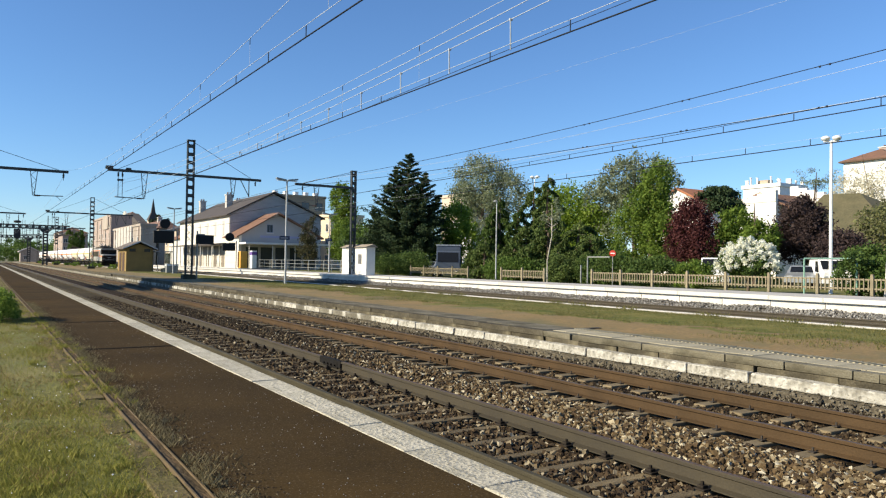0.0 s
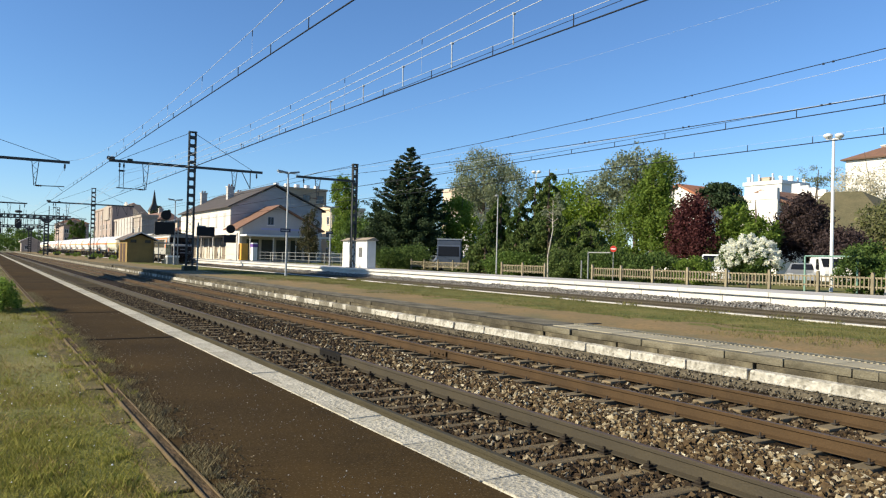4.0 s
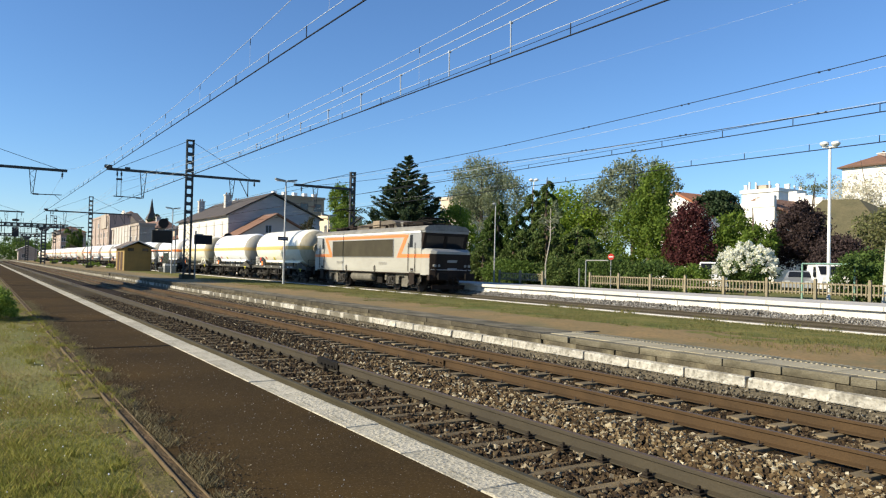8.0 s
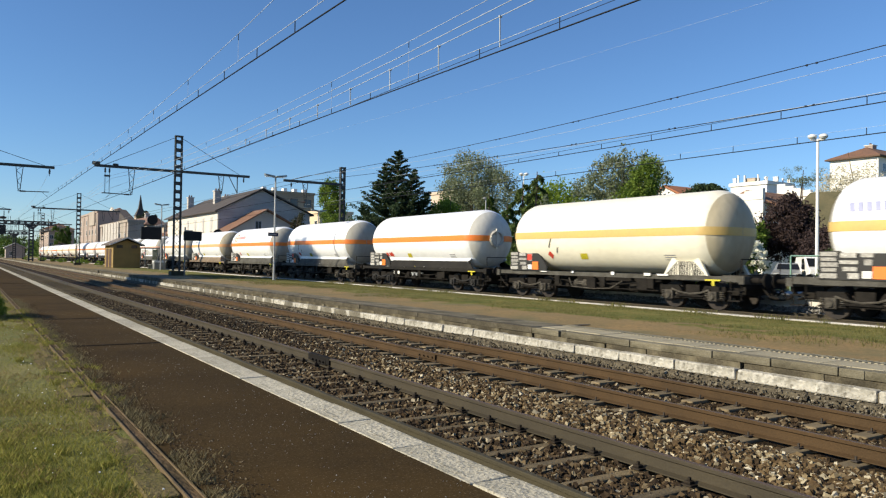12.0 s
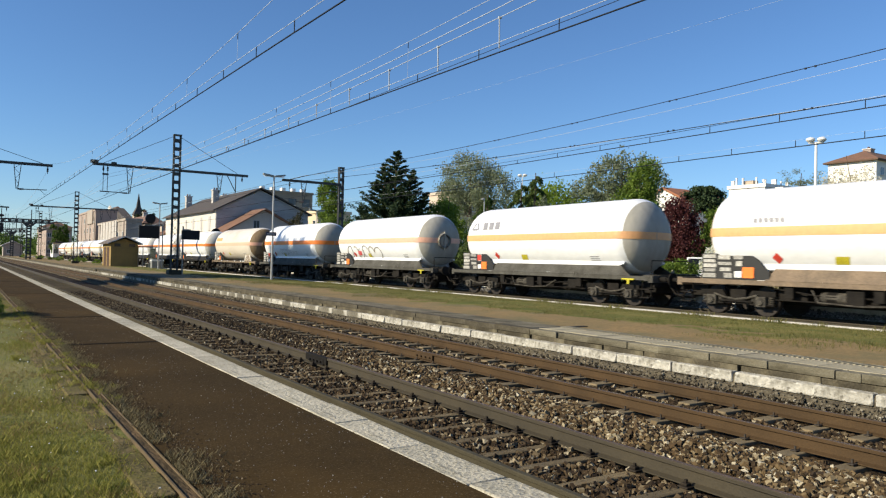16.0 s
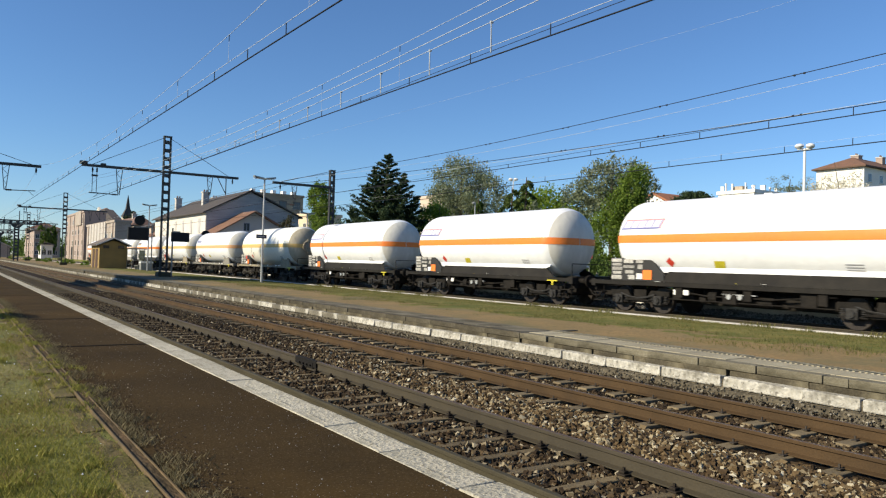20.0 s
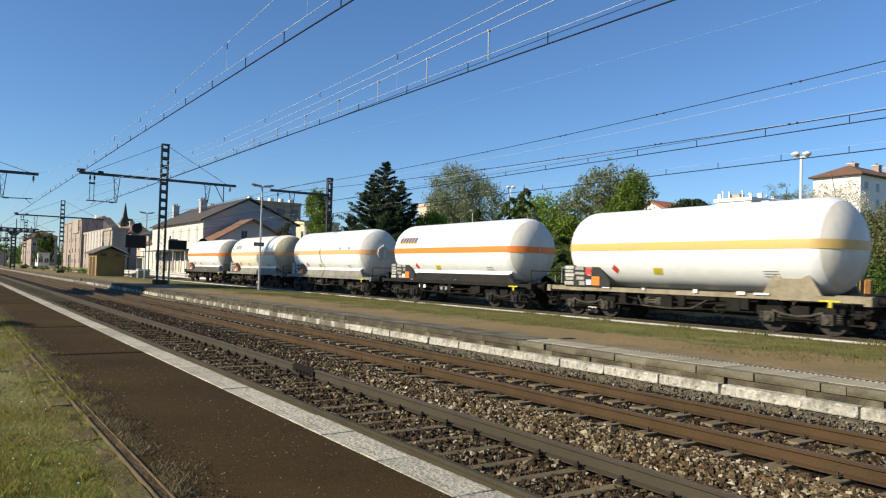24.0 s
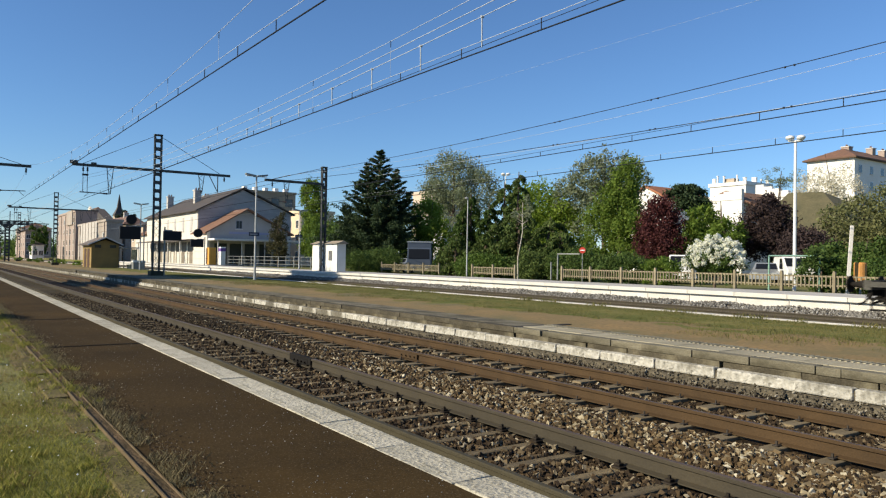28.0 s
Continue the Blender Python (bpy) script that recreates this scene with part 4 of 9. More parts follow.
    for (y, z, cw, ch) in ((5.16, 1.87, 0.5, 0.12), (5.16, 1.72, 0.46, 0.10), (5.14, 1.57, 0.5, 0.12), (5.14, 1.42, 0.42, 0.10), (5.16, 1.25, 0.5, 0.14), (4.6, 1.84, 0.44, 0.14), (4.58, 1.64, 0.5, 0.10), (4.55, 1.45, 0.4, 0.12), (4.45, 1.26, 0.3, 0.16), (4.08, 1.84, 0.34, 0.12), (4.05, 1.64, 0.22, 0.16)):
        part("data_card", cached(("card", y, z), lambda: plaque(Mesh(), y, z, cw, ch).data("data_card", M_CARD)), None, bd, "white data card, print unreadable")
    part("yellow_lever", cached("lever", lambda: Mesh().box(-1.36, -1.32, -5.65, -5.05, 0.98, 1.03).box(-1.36, -1.32, -5.42, -5.32, 0.82, 1.0).data("yellow_lever", M_YELLOW)), None, w, "yellow shunting lever and step")

    def frame_marks():
        m = Mesh()
        for y, cw, ch in ((-3.2, 0.5, 0.06), (-2.5, 0.3, 0.10), (-0.8, 0.16, 0.12), (1.4, 0.12, 0.08), (3.2, 0.4, 0.06)):
            plaque(m, y, 1.13, cw, ch, -1.262)
        return m.data("frame_marks", M_WHITE)
    part("frame_marks", cached("fmarks", frame_marks), None, w, "small white stencilled marks as plain bars")
    part("red_label", cached("redlab", lambda: plaque(Mesh(), 4.1, 1.72, 0.30, 0.26, -1.296).data("red_label", M_RED)), None, bd, "red square label") if red_labelled(mark) else None
    part("white_label", cached("whitelab", lambda: plaque(Mesh(), 4.08, 1.30, 0.26, 0.20, -1.296).data("white_label", M_WHITE)), None, bd, "white square label")
    part("hazard_plate", cached("plate", lambda: plaque(Mesh(), 3.72, 1.36, 0.40, 0.34, -1.292).data("hazard_plate", M_PLATE)), None, bd, "orange hazard plate")
    part("diamond", cached("diam", lambda: diamond(Mesh(), 2.75, TZ - 0.80, 0.17).data("diamond", M_RED, fix=False)), None, t, "small red warning diamond")
    part("label_patch", cached("patch", lambda: on_tank(Mesh(), 0.8, TZ - 0.85, 0.40, 0.22, 0.01, -0.3).data("label_patch", M_YELLOW, fix=False)), None, t, "small yellow marking")

    def small():
        m = Mesh()
        for z in (0.80, 0.88, 0.96):
            on_tank(m, -3.5, TZ - z, 0.5, 0.03)
        return m.data("small_print", M_MARKS["grey"], fix=False)
    part("small_print", cached("small", small), None, t)
    # maker's marks, as plain bars and shapes
    def letters(mat_list, z, y, n, cw, gap, h):
        m = Mesh()
        for k in range(n):
            m.mi = k % len(mat_list)
            on_tank(m, y - k * (cw + gap), z, cw, h, 0.012, 0.25)
        return m.data("maker_mark", mat_list, fix=False)
    def ringlogo(z, y):
        m = Mesh()
        for i in range(20):
            a = 2 * math.pi * i / 20
            on_tank(m, y + 0.34 * math.cos(a), z + 0.30 * math.sin(a), 0.13, 0.08, 0.012)
        on_tank(m, y, z, 1.0, 0.07, 0.013)
        m.mi = 1
        for k in range(6):
            on_tank(m, y - 0.75 - 0.3 * k, z, 0.2, 0.26, 0.012)
        return m.data("maker_mark", [M_STRIPES["orange"], M_MARKS["pinkish"]], fix=False)

    def delta(z, y):
        """A triangle of three bars and three plain slanted blocks."""
        m = Mesh()
        for a, b, w, h, tl in ((0.15, 0.0, 0.09, 0.34, -0.55), (-0.15, 0.0, 0.09, 0.34, 0.55), (0.0, -0.15, 0.34, 0.08, 0.0)):
            on_tank(m, y + a, z + b, w, h, 0.012, tl)
        for k in range(3):
            on_tank(m, y - 0.74 - 0.46 * k, z, 0.34, 0.34, 0.012, 0.25)
        return m.data("maker_mark", M_MARKS["grey"], fix=False)

    def shadowed(z, y):
        m = Mesh()
        on_tank(m, y - 0.85, z - 0.03, 1.75, 0.34, 0.011, 0.3)
        m.mi = 1
        for k in range(6):
            on_tank(m, y - 0.14 - 0.29 * k, z + 0.02, 0.2, 0.28, 0.013, -0.3)
        return m.data("maker_mark", [M_STRIPES["gold"], M_BLUE], fix=False)

    def boxed(z, y, cw, h):
        """A slanted panel with a red upper edge and five plain white bars."""
        m = Mesh()
        on_tank(m, y, z, cw, h, 0.011, -0.35)
        m.mi = 1
        on_tank(m, y - 0.06, z + h / 2 - 0.02, cw, 0.04, 0.013)
        on_tank(m, y - cw / 2, z, 0.04, h, 0.013, -0.35)
        m.mi = 2
        on_tank(m, y + 0.06, z - h / 2 + 0.02, cw, 0.035, 0.013)
        m.mi = 3
        for k in range(5):
            on_tank(m, y + cw * (0.37 - 0.185 * k), z, cw * 0.13, h * 0.62, 0.014, -0.35)
        return m.data("maker_mark", [M_MARKS["lilac"], M_MARKS["pinkish"], M_MARKS["midblue"], M_MARKS["paper"]], fix=False)
    made = {
        "bluebar": lambda: letters([M_MARKS["faint"]], TZ + 0.55, 4.45, 6, 0.16, 0.07, 0.26),
        "bluegold": lambda: shadowed(TZ + 0.56, 4.35),
        "darkbar": lambda: letters([M_MARKS["grey"]], TZ + 0.36, 3.4, 6, 0.13, 0.05, 0.14),
        "redblue": lambda: boxed(TZ + 0.55, 3.9, 1.75, 0.36),
        "greybar": lambda: delta(TZ + 0.58, 4.3),
        "redlogo": lambda: ringlogo(TZ + 0.62, 3.55),
        "yellowbar": lambda: letters([M_STRIPES["gold"], M_STRIPES["brown"]], TZ + 0.50, 4.45, 10, 0.17, 0.01, 0.28),
        "reds": lambda: letters([M_RED], TZ - 0.80, 3.3, 2, 0.22, 0.12, 0.2),
        "scuffs": lambda: letters([M_MARKS["grey"]], TZ + 0.25, -2.6, 2, 0.30, 0.9, 0.14),
    }
    if mark in made:
        part("maker_mark", cached(("mk", mark), made[mark]), None, t, "maker's mark as plain painted bars")
    if mark == "streak":
        part("drip_stain", cached("streak", lambda: on_tank(on_tank(Mesh(), 2.6, TZ - 0.25, 0.07, 0.5, 0.01, -0.5), 2.25, TZ - 0.6, 0.06, 0.25, 0.01, -0.5).data("drip_stain", M_BLACK, fix=False)), None, t, "dark drip stain")
    if mark == "tag":
        def tag():
            m = Mesh()
            for k in range(5):
                yc, zc, rr = 1.3 - 0.36 * k, TZ - 0.62 - 0.05 * (k % 2), 0.19
                for i in range(12):
                    a = 2 * math.pi * i / 12
                    on_tank(m, yc + rr * math.cos(a), zc + rr * math.sin(a), 0.045 + 0.05 * abs(math.sin(a)), 0.045 + 0.05 * abs(math.cos(a)), 0.012)
            for k, (a, b) in enumerate(((-0.55, 0.5), (-1.1, 0.4), (-1.65, 0.5))):
                on_tank(m, a, TZ - 0.58 - 0.03 * k, b, 0.035, 0.012)
                on_tank(m, a - 0.05, TZ - 0.70 - 0.02 * k, b * 0.6, 0.05, 0.012)
            return m.data("paint_scrawl", M_MARKS["chalk"], fix=False)
        part("paint_scrawl", cached("tag", tag), None, t, "faint sprayed grey rings and lines")
    if mark == "scrawl":
        def scrawl():
            """Looping outline strokes sprayed along the lower side."""
            m = Mesh()
            r2 = random.Random(4)
            for k in range(6):
                yc = 3.3 - 0.74 * k
                rr, rz, tilt, turn = 0.34 + 0.08 * (k % 2), 0.42 - 0.05 * (k % 3), r2.uniform(-0.5, 0.5), r2.uniform(0.6, 0.95)
                n = 48
                for i in range(n):
                    a = 2 * math.pi * turn * i / n + k * 1.3
                    dz = rz * math.sin(a)
                    m.mi = 1 if k in (1, 4) and i % 9 == 0 else 0
                    on_tank(m, yc + rr * math.cos(a) + tilt * dz, TZ - 0.70 + dz, 0.06, 0.06, 0.012)
            m.mi = 0
            on_tank(m, 0.6, TZ - 1.05, 1.6, 0.05, 0.012)
            m.mi = 2
            on_tank(m, 2.0, TZ - 0.72, 0.46, 0.26, 0.016, -0.4)
            return m.data("paint_scrawl", [M_MARKS["spray"], M_STRIPES["gold"], M_MARKS["brightred"]], fix=False)
        part("paint_scrawl", cached("scrawl", scrawl), None, t, "sprayed grey looping scrawl")
    return w


TRAIN = []
for k, spec in enumerate(WAGONS):
    TRAIN.append((wagon(spec), 191.95 + 14.1 * k + spec[6]))

# ---- the electric locomotive; -y is its front, -x the side towards the near platform ----
M_LBODY = mat("loco_beige_grey", (0.36, 0.352, 0.308), (0.31, 0.30, 0.262), 0.55, scale=0.5, fine=5, var=0.05, bump=0.01, dirt=(0.30, 0.285, 0.235), dirt_at=0.62, stretch=(1, 0.5, 1.6))
M_LGREY = mat("loco_cab_grey", (0.252, 0.2604, 0.2656), (0.2184, 0.2268, 0.2324), 0.5, scale=0.8, fine=12, var=0.08, bump=0.02)
M_LROOF = mat("loco_roof", (0.2142, 0.2079, 0.1867), (0.1512, 0.1449, 0.1307), 0.7, scale=1.2, fine=14, var=0.2, bump=0.1)
M_LORANGE = mat("loco_orange", (0.70, 0.195, 0.055), (0.64, 0.185, 0.058), 0.5, scale=1, fine=12, var=0.06, bump=0)
M_LDARK = mat("loco_brown_black", (0.026, 0.018, 0.014), (0.018, 0.013, 0.010), 0.75, scale=1, fine=12, var=0.15, bump=0.05, spec=0.15)
M_GRILLE = mat("loco_grille", (0.062, 0.056, 0.038), (0.048, 0.043, 0.030), 0.8, scale=1, fine=16, var=0.12, bump=0.05, spec=0.1)
M_LGLASS = mat("dark_glass", (0.012, 0.013, 0.014), None, 0.12, scale=1, var=0.05, bump=0, spec=0.3)
M_DARKWIN = mat("shaded_glass", (0.012, 0.013, 0.014), None, 0.45, var=0.1, bump=0, spec=0.25)
M_LAMPGREY = mat("dull_lamp_glass", (0.24, 0.24, 0.23), None, 0.3, scale=2, var=0.1, bump=0)
M_LBOGIEDARK = mat("loco_bogie_dark", (0.05, 0.045, 0.038), (0.022, 0.02, 0.017), 0.85, scale=4, fine=25, var=0.4, bump=0.2)
M_LBOGIE = mat("loco_bogie", (0.155, 0.142, 0.114), (0.09, 0.083, 0.068), 0.85, scale=4, fine=25, var=0.35, bump=0.2)
M_BRIGHT = mat("bright_metal", (0.60, 0.60, 0.58), None, 0.35, metal=0.7, scale=2, var=0.08, bump=0)


M_LNUMBER = mat("faded_number", (0.27, 0.262, 0.235), None, 0.6, var=0.1, bump=0)
M_LORANGEPALE = mat("tan_roof_box", (0.26, 0.205, 0.145), (0.20, 0.16, 0.115), 0.8, scale=3, fine=20, var=0.2, bump=0.1)


def loco():
    w = thing("locomotive", "beige electric locomotive with orange arrow stripes and brown grilles", "locomotive")
    S = [(-1.45, 1.06), (1.45, 1.06), (1.47, 1.2), (1.47, 3.30), (1.40, 3.46), (1.1, 3.62), (0.5, 3.70), (-0.5, 3.70), (-1.1, 3.62), (-1.40, 3.46), (-1.47, 3.30), (-1.47, 1.2)]
    body = part("body", Mesh().prism([(x, min(z, 3.42)) for x, z in S if z < 3.5], 'y', -7.35, 7.35), M_LBODY, w)
    part("roof", Mesh().prism([(-1.47, 3.425), (1.47, 3.425), (1.43, 3.56), (1.2, 3.70), (0.5, 3.76), (-0.5, 3.76), (-1.2, 3.70), (-1.43, 3.56)], 'y', -7.68, 7.68), M_LROOF, w, "dusty grey roof")
    part("gutter", Mesh().box(-1.50, -1.46, -7.3, 7.3, 3.30, 3.41).box(1.46, 1.50, -7.3, 7.3, 3.30, 3.41), M_WHITE, body, "white strip below the roof")
    for sgn in (-1, 1):
        e = sgn
        # nose: front corners drawn in, flat top step below the windscreen
        rings = []
        for y, hw, zt in ((7.30, 1.465, 2.42), (7.75, 1.44, 2.42), (8.05, 1.30, 2.38), (8.20, 1.05, 2.25)):
            rings.append([(-hw, e * y, 0.98), (hw, e * y, 0.98), (hw, e * y, 2.02), (hw * 0.98, e * y, zt - 0.08), (hw * 0.9, e * y, zt), (-hw * 0.9, e * y, zt), (-hw * 0.98, e * y, zt - 0.08), (-hw, e * y, 2.02)])
        nose = part("nose", Mesh().loft(rings), M_LBODY if sgn > 0 else M_LBODY, w, "cab nose below the windscreen")
        part("front_panel", Mesh().prism([(-1.02, 0.9), (1.02, 0.9), (1.02, 2.0), (0.9, 2.14), (-0.9, 2.14), (-1.02, 2.0)], 'y', e * 8.18, e * 8.22), M_LDARK, nose, "brown-black front panel")
        dk = []
        for y, hw in ((8.0, 1.335), (8.06, 1.31), (8.205, 1.06)):
            dk.append([(-hw, e * y, 0.86), (hw, e * y, 0.86), (hw, e * y, 2.14), (-hw, e * y, 2.14)])
        part("dark_nose_front", Mesh().loft(dk), M_LDARK, nose, "brown-black front of the nose")
        part("nose_top", Mesh().loft([[(-hw, e * y, z + 0.002), (hw, e * y, z + 0.002), (hw, e * y, z + 0.014), (-hw, e * y, z + 0.014)] for y, hw, z in ((7.32, 1.31, 2.42), (7.75, 1.29, 2.42), (8.05, 1.16, 2.38), (8.19, 0.94, 2.26))]), M_LGREY, nose, "grey top of the nose")
        # windscreen, leaning so that its foot is set back
        g = Mesh()
        g.prism([(e * 7.30, 2.45), (e * 7.36, 2.45), (e * 7.62, 3.30), (e * 7.30, 3.30)], 'x', -1.30, 1.30)
        ws = part("windscreen", g, M_LGLASS, w, "dark inward-leaning windscreen")
        for x in (-1.34, 0.0, 1.34):
            p = Mesh().prism([(e * 7.30, 2.43), (e * 7.375, 2.43), (e * 7.64, 3.32), (e * 7.30, 3.32)], 'x', x - 0.10, x + 0.10)
            part("pillar", p, M_LDARK, ws)
        part("brow", Mesh().prism([(e * 7.3, 3.30), (e * 7.66, 3.30), (e * 7.70, 3.42), (e * 7.55, 3.43), (e * 7.3, 3.43)], 'x', -1.42, 1.42), M_LGREY, w, "grey brow over the windscreen")
        part("brow_band", Mesh().box(-1.30, 1.30, e * 7.5 - 0.12, e * 7.5 + 0.12, 3.14, 3.30), M_LDARK, w)
        for x in (-0.98, 0.98):
            for dx in (-0.13, 0.13):
                hl = Mesh().cyl((x + dx, e * 8.12, 1.50), (x + dx, e * 8.25, 1.50), 0.075, seg=16)
                part("headlight", hl, M_LAMPGREY, nose, "round headlight with a bright rim")
        part("number_plate_bar", Mesh().box(-0.3, 0.3, e * 8.235 - 0.012, e * 8.235 + 0.012, 1.28, 1.38), M_LGREY, nose, "small plain plate")
        part("emblem", Mesh().prism([(-0.34, 1.68), (0.28, 1.68), (0.34, 1.82), (-0.28, 1.82)], 'y', e * 8.225 - 0.012, e * 8.225 + 0.012), M_LAMPGREY, nose, "operator's emblem as a plain grey shape")
        part("buffer_beam", Mesh().box(-1.40, 1.40, e * 8.02 - 0.12, e * 8.02 + 0.12, 0.70, 1.0), M_LDARK, w)
        part("brake_hose", Mesh().tube([(0.35, e * 8.15, 0.85), (0.38, e * 8.35, 0.7), (0.36, e * 8.32, 0.42)], 0.03).tube([(-0.35, e * 8.15, 0.85), (-0.38, e * 8.35, 0.7), (-0.36, e * 8.32, 0.42)], 0.03).tube([(0.0, e * 8.15, 0.85), (0.0, e * 8.42, 0.8), (0.0, e * 8.40, 0.4)], 0.04), M_BLACK, w)
        part("snow_guard", Mesh().prism([(-1.05, 0.22), (1.05, 0.22), (1.1, 0.45), (-1.1, 0.45)], 'y', e * 7.85, e * 7.89), M_LDARK, w)
        part("handrail", Mesh().tube([(-1.30, e * 8.12, 1.28), (-0.6, e * 8.30, 1.28), (0.6, e * 8.30, 1.28), (1.30, e * 8.12, 1.28)], 0.018), M_BRIGHT, nose)
        for c in (-0.87, 0.87):
            part("buffer", Mesh().cyl((c, e * 8.1, 0.92), (c, e * 8.6, 0.92), 0.11, seg=14).box(c - 0.3, c + 0.3, e * 8.66 - 0.05, e * 8.66 + 0.05, 0.74, 1.10, 0.02), M_BOGIE, w)
        # cab side: grey panel, window, door with rails
        for sx in (-1, 1):
            x = sx * 1.472
            part("cab_panel", Mesh().prism([(e * 5.80, 2.45), (e * 7.34, 2.45), (e * 7.34, 3.28), (e * 6.15, 3.28)], 'x', x, x + sx * 0.006), M_LGREY, body, "grey cab side panel")
            part("cab_window", Mesh().prism([(e * 6.02, 2.50), (e * 6.42, 2.50), (e * 6.42, 3.20), (e * 6.12, 3.20)], 'x', x + sx * 0.004, x + sx * 0.014), M_DARKWIN, body, "dark cab side window")
            part("stripe_low", Mesh().box(min(x, x + sx * 0.007), max(x, x + sx * 0.007), min(e * 4.75, e * 7.34), max(e * 4.75, e * 7.34), 1.92, 2.12), M_LORANGE, body, "orange stripe")
            part("stripe_diagonal", Mesh().prism([(e * 4.55, 1.92), (e * 4.95, 1.92), (e * 5.95, 3.22), (e * 5.55, 3.22)], 'x', x, x + sx * 0.009), M_LORANGE, body, "orange diagonal stripe")
            part("cab_door_rail", Mesh().cyl((x + sx * 0.05, e * 6.75, 1.15), (x + sx * 0.05, e * 6.75, 2.75), 0.02, seg=6), M_BOGIE, body)
            part("cab_door_rail", Mesh().cyl((x + sx * 0.05, e * 5.98, 1.15), (x + sx * 0.05, e * 5.98, 2.75), 0.02, seg=6), M_BOGIE, body)
            part("nose_stripe", Mesh().loft([[(sx * h, e * y, 1.92), (sx * (h + 0.008), e * y, 1.92), (sx * (h + 0.008), e * y, 2.12), (sx * h, e * y, 2.12)] for y, h in ((7.34, 1.463), (7.75, 1.44), (7.99, 1.33))]), M_LORANGE, nose, "orange stripe")
            part("step", Mesh().box(x - 0.1, x + 0.1, e * 6.35 - 0.3, e * 6.35 + 0.3, 0.42, 0.46).box(x - 0.02, x + 0.02, e * 6.35 - 0.3, e * 6.35 + 0.3, 0.46, 1.1), M_LDARK, w)
    for sx in (-1, 1):
        x = sx * 1.474
        part("stripe_top", Mesh().box(min(x, x + sx * 0.008), max(x, x + sx * 0.008), -5.6, 5.6, 3.08, 3.24), M_LORANGE, body, "orange stripe")
        gr = part("grille_panel", Mesh().box(min(x, x + sx * 0.012), max(x, x + sx * 0.012), -4.15, 4.55, 1.96, 2.98), M_GRILLE, body, "brown louvred grille panel")
        lv = Mesh()
        for k in range(17):
            z = 1.99 + 0.058 * k
            lv.prism([(x + sx * 0.012, z), (x + sx * 0.020, z - 0.002), (x + sx * 0.012, z + 0.048)], 'y', -4.1, 4.5)
        part("louvre", lv, M_GRILLE, gr)
        for y in (3.9, -2.3):
            bars = Mesh()
            for k in range(5):
                bars.box(min(x, x + sx * 0.012), max(x, x + sx * 0.012), y - 0.22 * k - 0.16, y - 0.22 * k, 1.50, 1.66)
            part("number_bars", bars, M_LNUMBER, body, "running number as plain bars")
        part("sill", Mesh().box(min(x, x - sx * 0.1), max(x, x - sx * 0.1), -7.2, 7.2, 1.0, 1.058), M_LDARK, body)
        for y in (2.3, -1.8):
            part("lifting_lug", Mesh().tube([(x + sx * 0.03, y - 0.07, 1.16), (x + sx * 0.03, y - 0.07, 1.34), (x + sx * 0.03, y, 1.42), (x + sx * 0.03, y + 0.07, 1.34), (x + sx * 0.03, y + 0.07, 1.16)], 0.022, 6).box(min(x, x + sx * 0.04), max(x, x + sx * 0.04), y - 0.03, y + 0.03, 1.0, 1.2), M_LBOGIE, body, "small steel lifting lug")
        for y in (-6.36, 6.36):
            rc = part("step_recess", Mesh().box(min(x, x + sx * 0.008), max(x, x + sx * 0.008), y - 0.16, y + 0.16, 1.14, 1.32), M_LDARK, body, "dark foothold below the cab door")
            part("foothold_plate", Mesh().box(min(x, x + sx * 0.02), max(x, x + sx * 0.02), y - 0.13, y + 0.13, 1.19, 1.22), M_LGREY, rc)
        part("grille_rim", Mesh().box(min(x, x + sx * 0.03), max(x, x + sx * 0.03), -4.2, 4.6, 2.985, 3.01).box(min(x, x + sx * 0.03), max(x, x + sx * 0.03), -4.2, 4.6, 1.93, 1.955).box(min(x, x + sx * 0.03), max(x, x + sx * 0.03), -4.2, -4.155, 1.955, 2.985).box(min(x, x + sx * 0.03), max(x, x + sx * 0.03), 4.555, 4.6, 1.955, 2.985), M_LGREY, gr)
    # roof gear
    part("roof_housing", Mesh().prism([(2.3, 3.70), (-3.4, 3.70), (-3.1, 4.10), (-2.5, 4.22), (-1.0, 4.16), (2.1, 3.98)], 'x', -0.85, 0.85), mat("loco_roof_brown", (0.125, 0.105, 0.082), (0.085, 0.073, 0.058), 0.8, scale=1.2, fine=14, var=0.25, bump=0.1), w, "long brownish roof housing")
    part("roof_box", Mesh().box(-0.95, -0.2, -1.25, -0.35, 3.82, 4.22, 0.02), M_LORANGEPALE, w, "tan box on the roof housing")
    for y, x, hh in ((-4.2, -0.55, 0.30), (-4.9, 0.3, 0.24), (-2.75, -0.7, 0.22), (3.3, -0.5, 0.34), (3.9, 0.4, 0.26), (4.5, -0.6, 0.2)):
        part("breaker_box", Mesh().box(x - 0.22, x + 0.22, y - 0.24, y + 0.24, 3.70, 3.74 + hh, 0.03), M_LDARK, w, "dark roof apparatus box")
    for x in (-0.95, 0.85):
        part("roof_cable", Mesh().tube([(x, -6.6 + 1.1 * k, 3.90 + 0.05 * (k % 2)) for k in range(13)], 0.025, 6), M_LDARK, w)
        for k in range(0, 13, 2):
            part("roof_insulator", Mesh().lathe([(0.0, 0.05), (0.05, 0.09), (0.09, 0.05), (0.14, 0.09), (0.20, 0.04)], (x, -6.6 + 1.1 * k, 3.70), 'z', 8), M_LDARK, w)
    part("roof_box", Mesh().box(-0.5, 0.5, -3.6, -2.9, 3.72, 4.08, 0.04), M_LROOF, w)
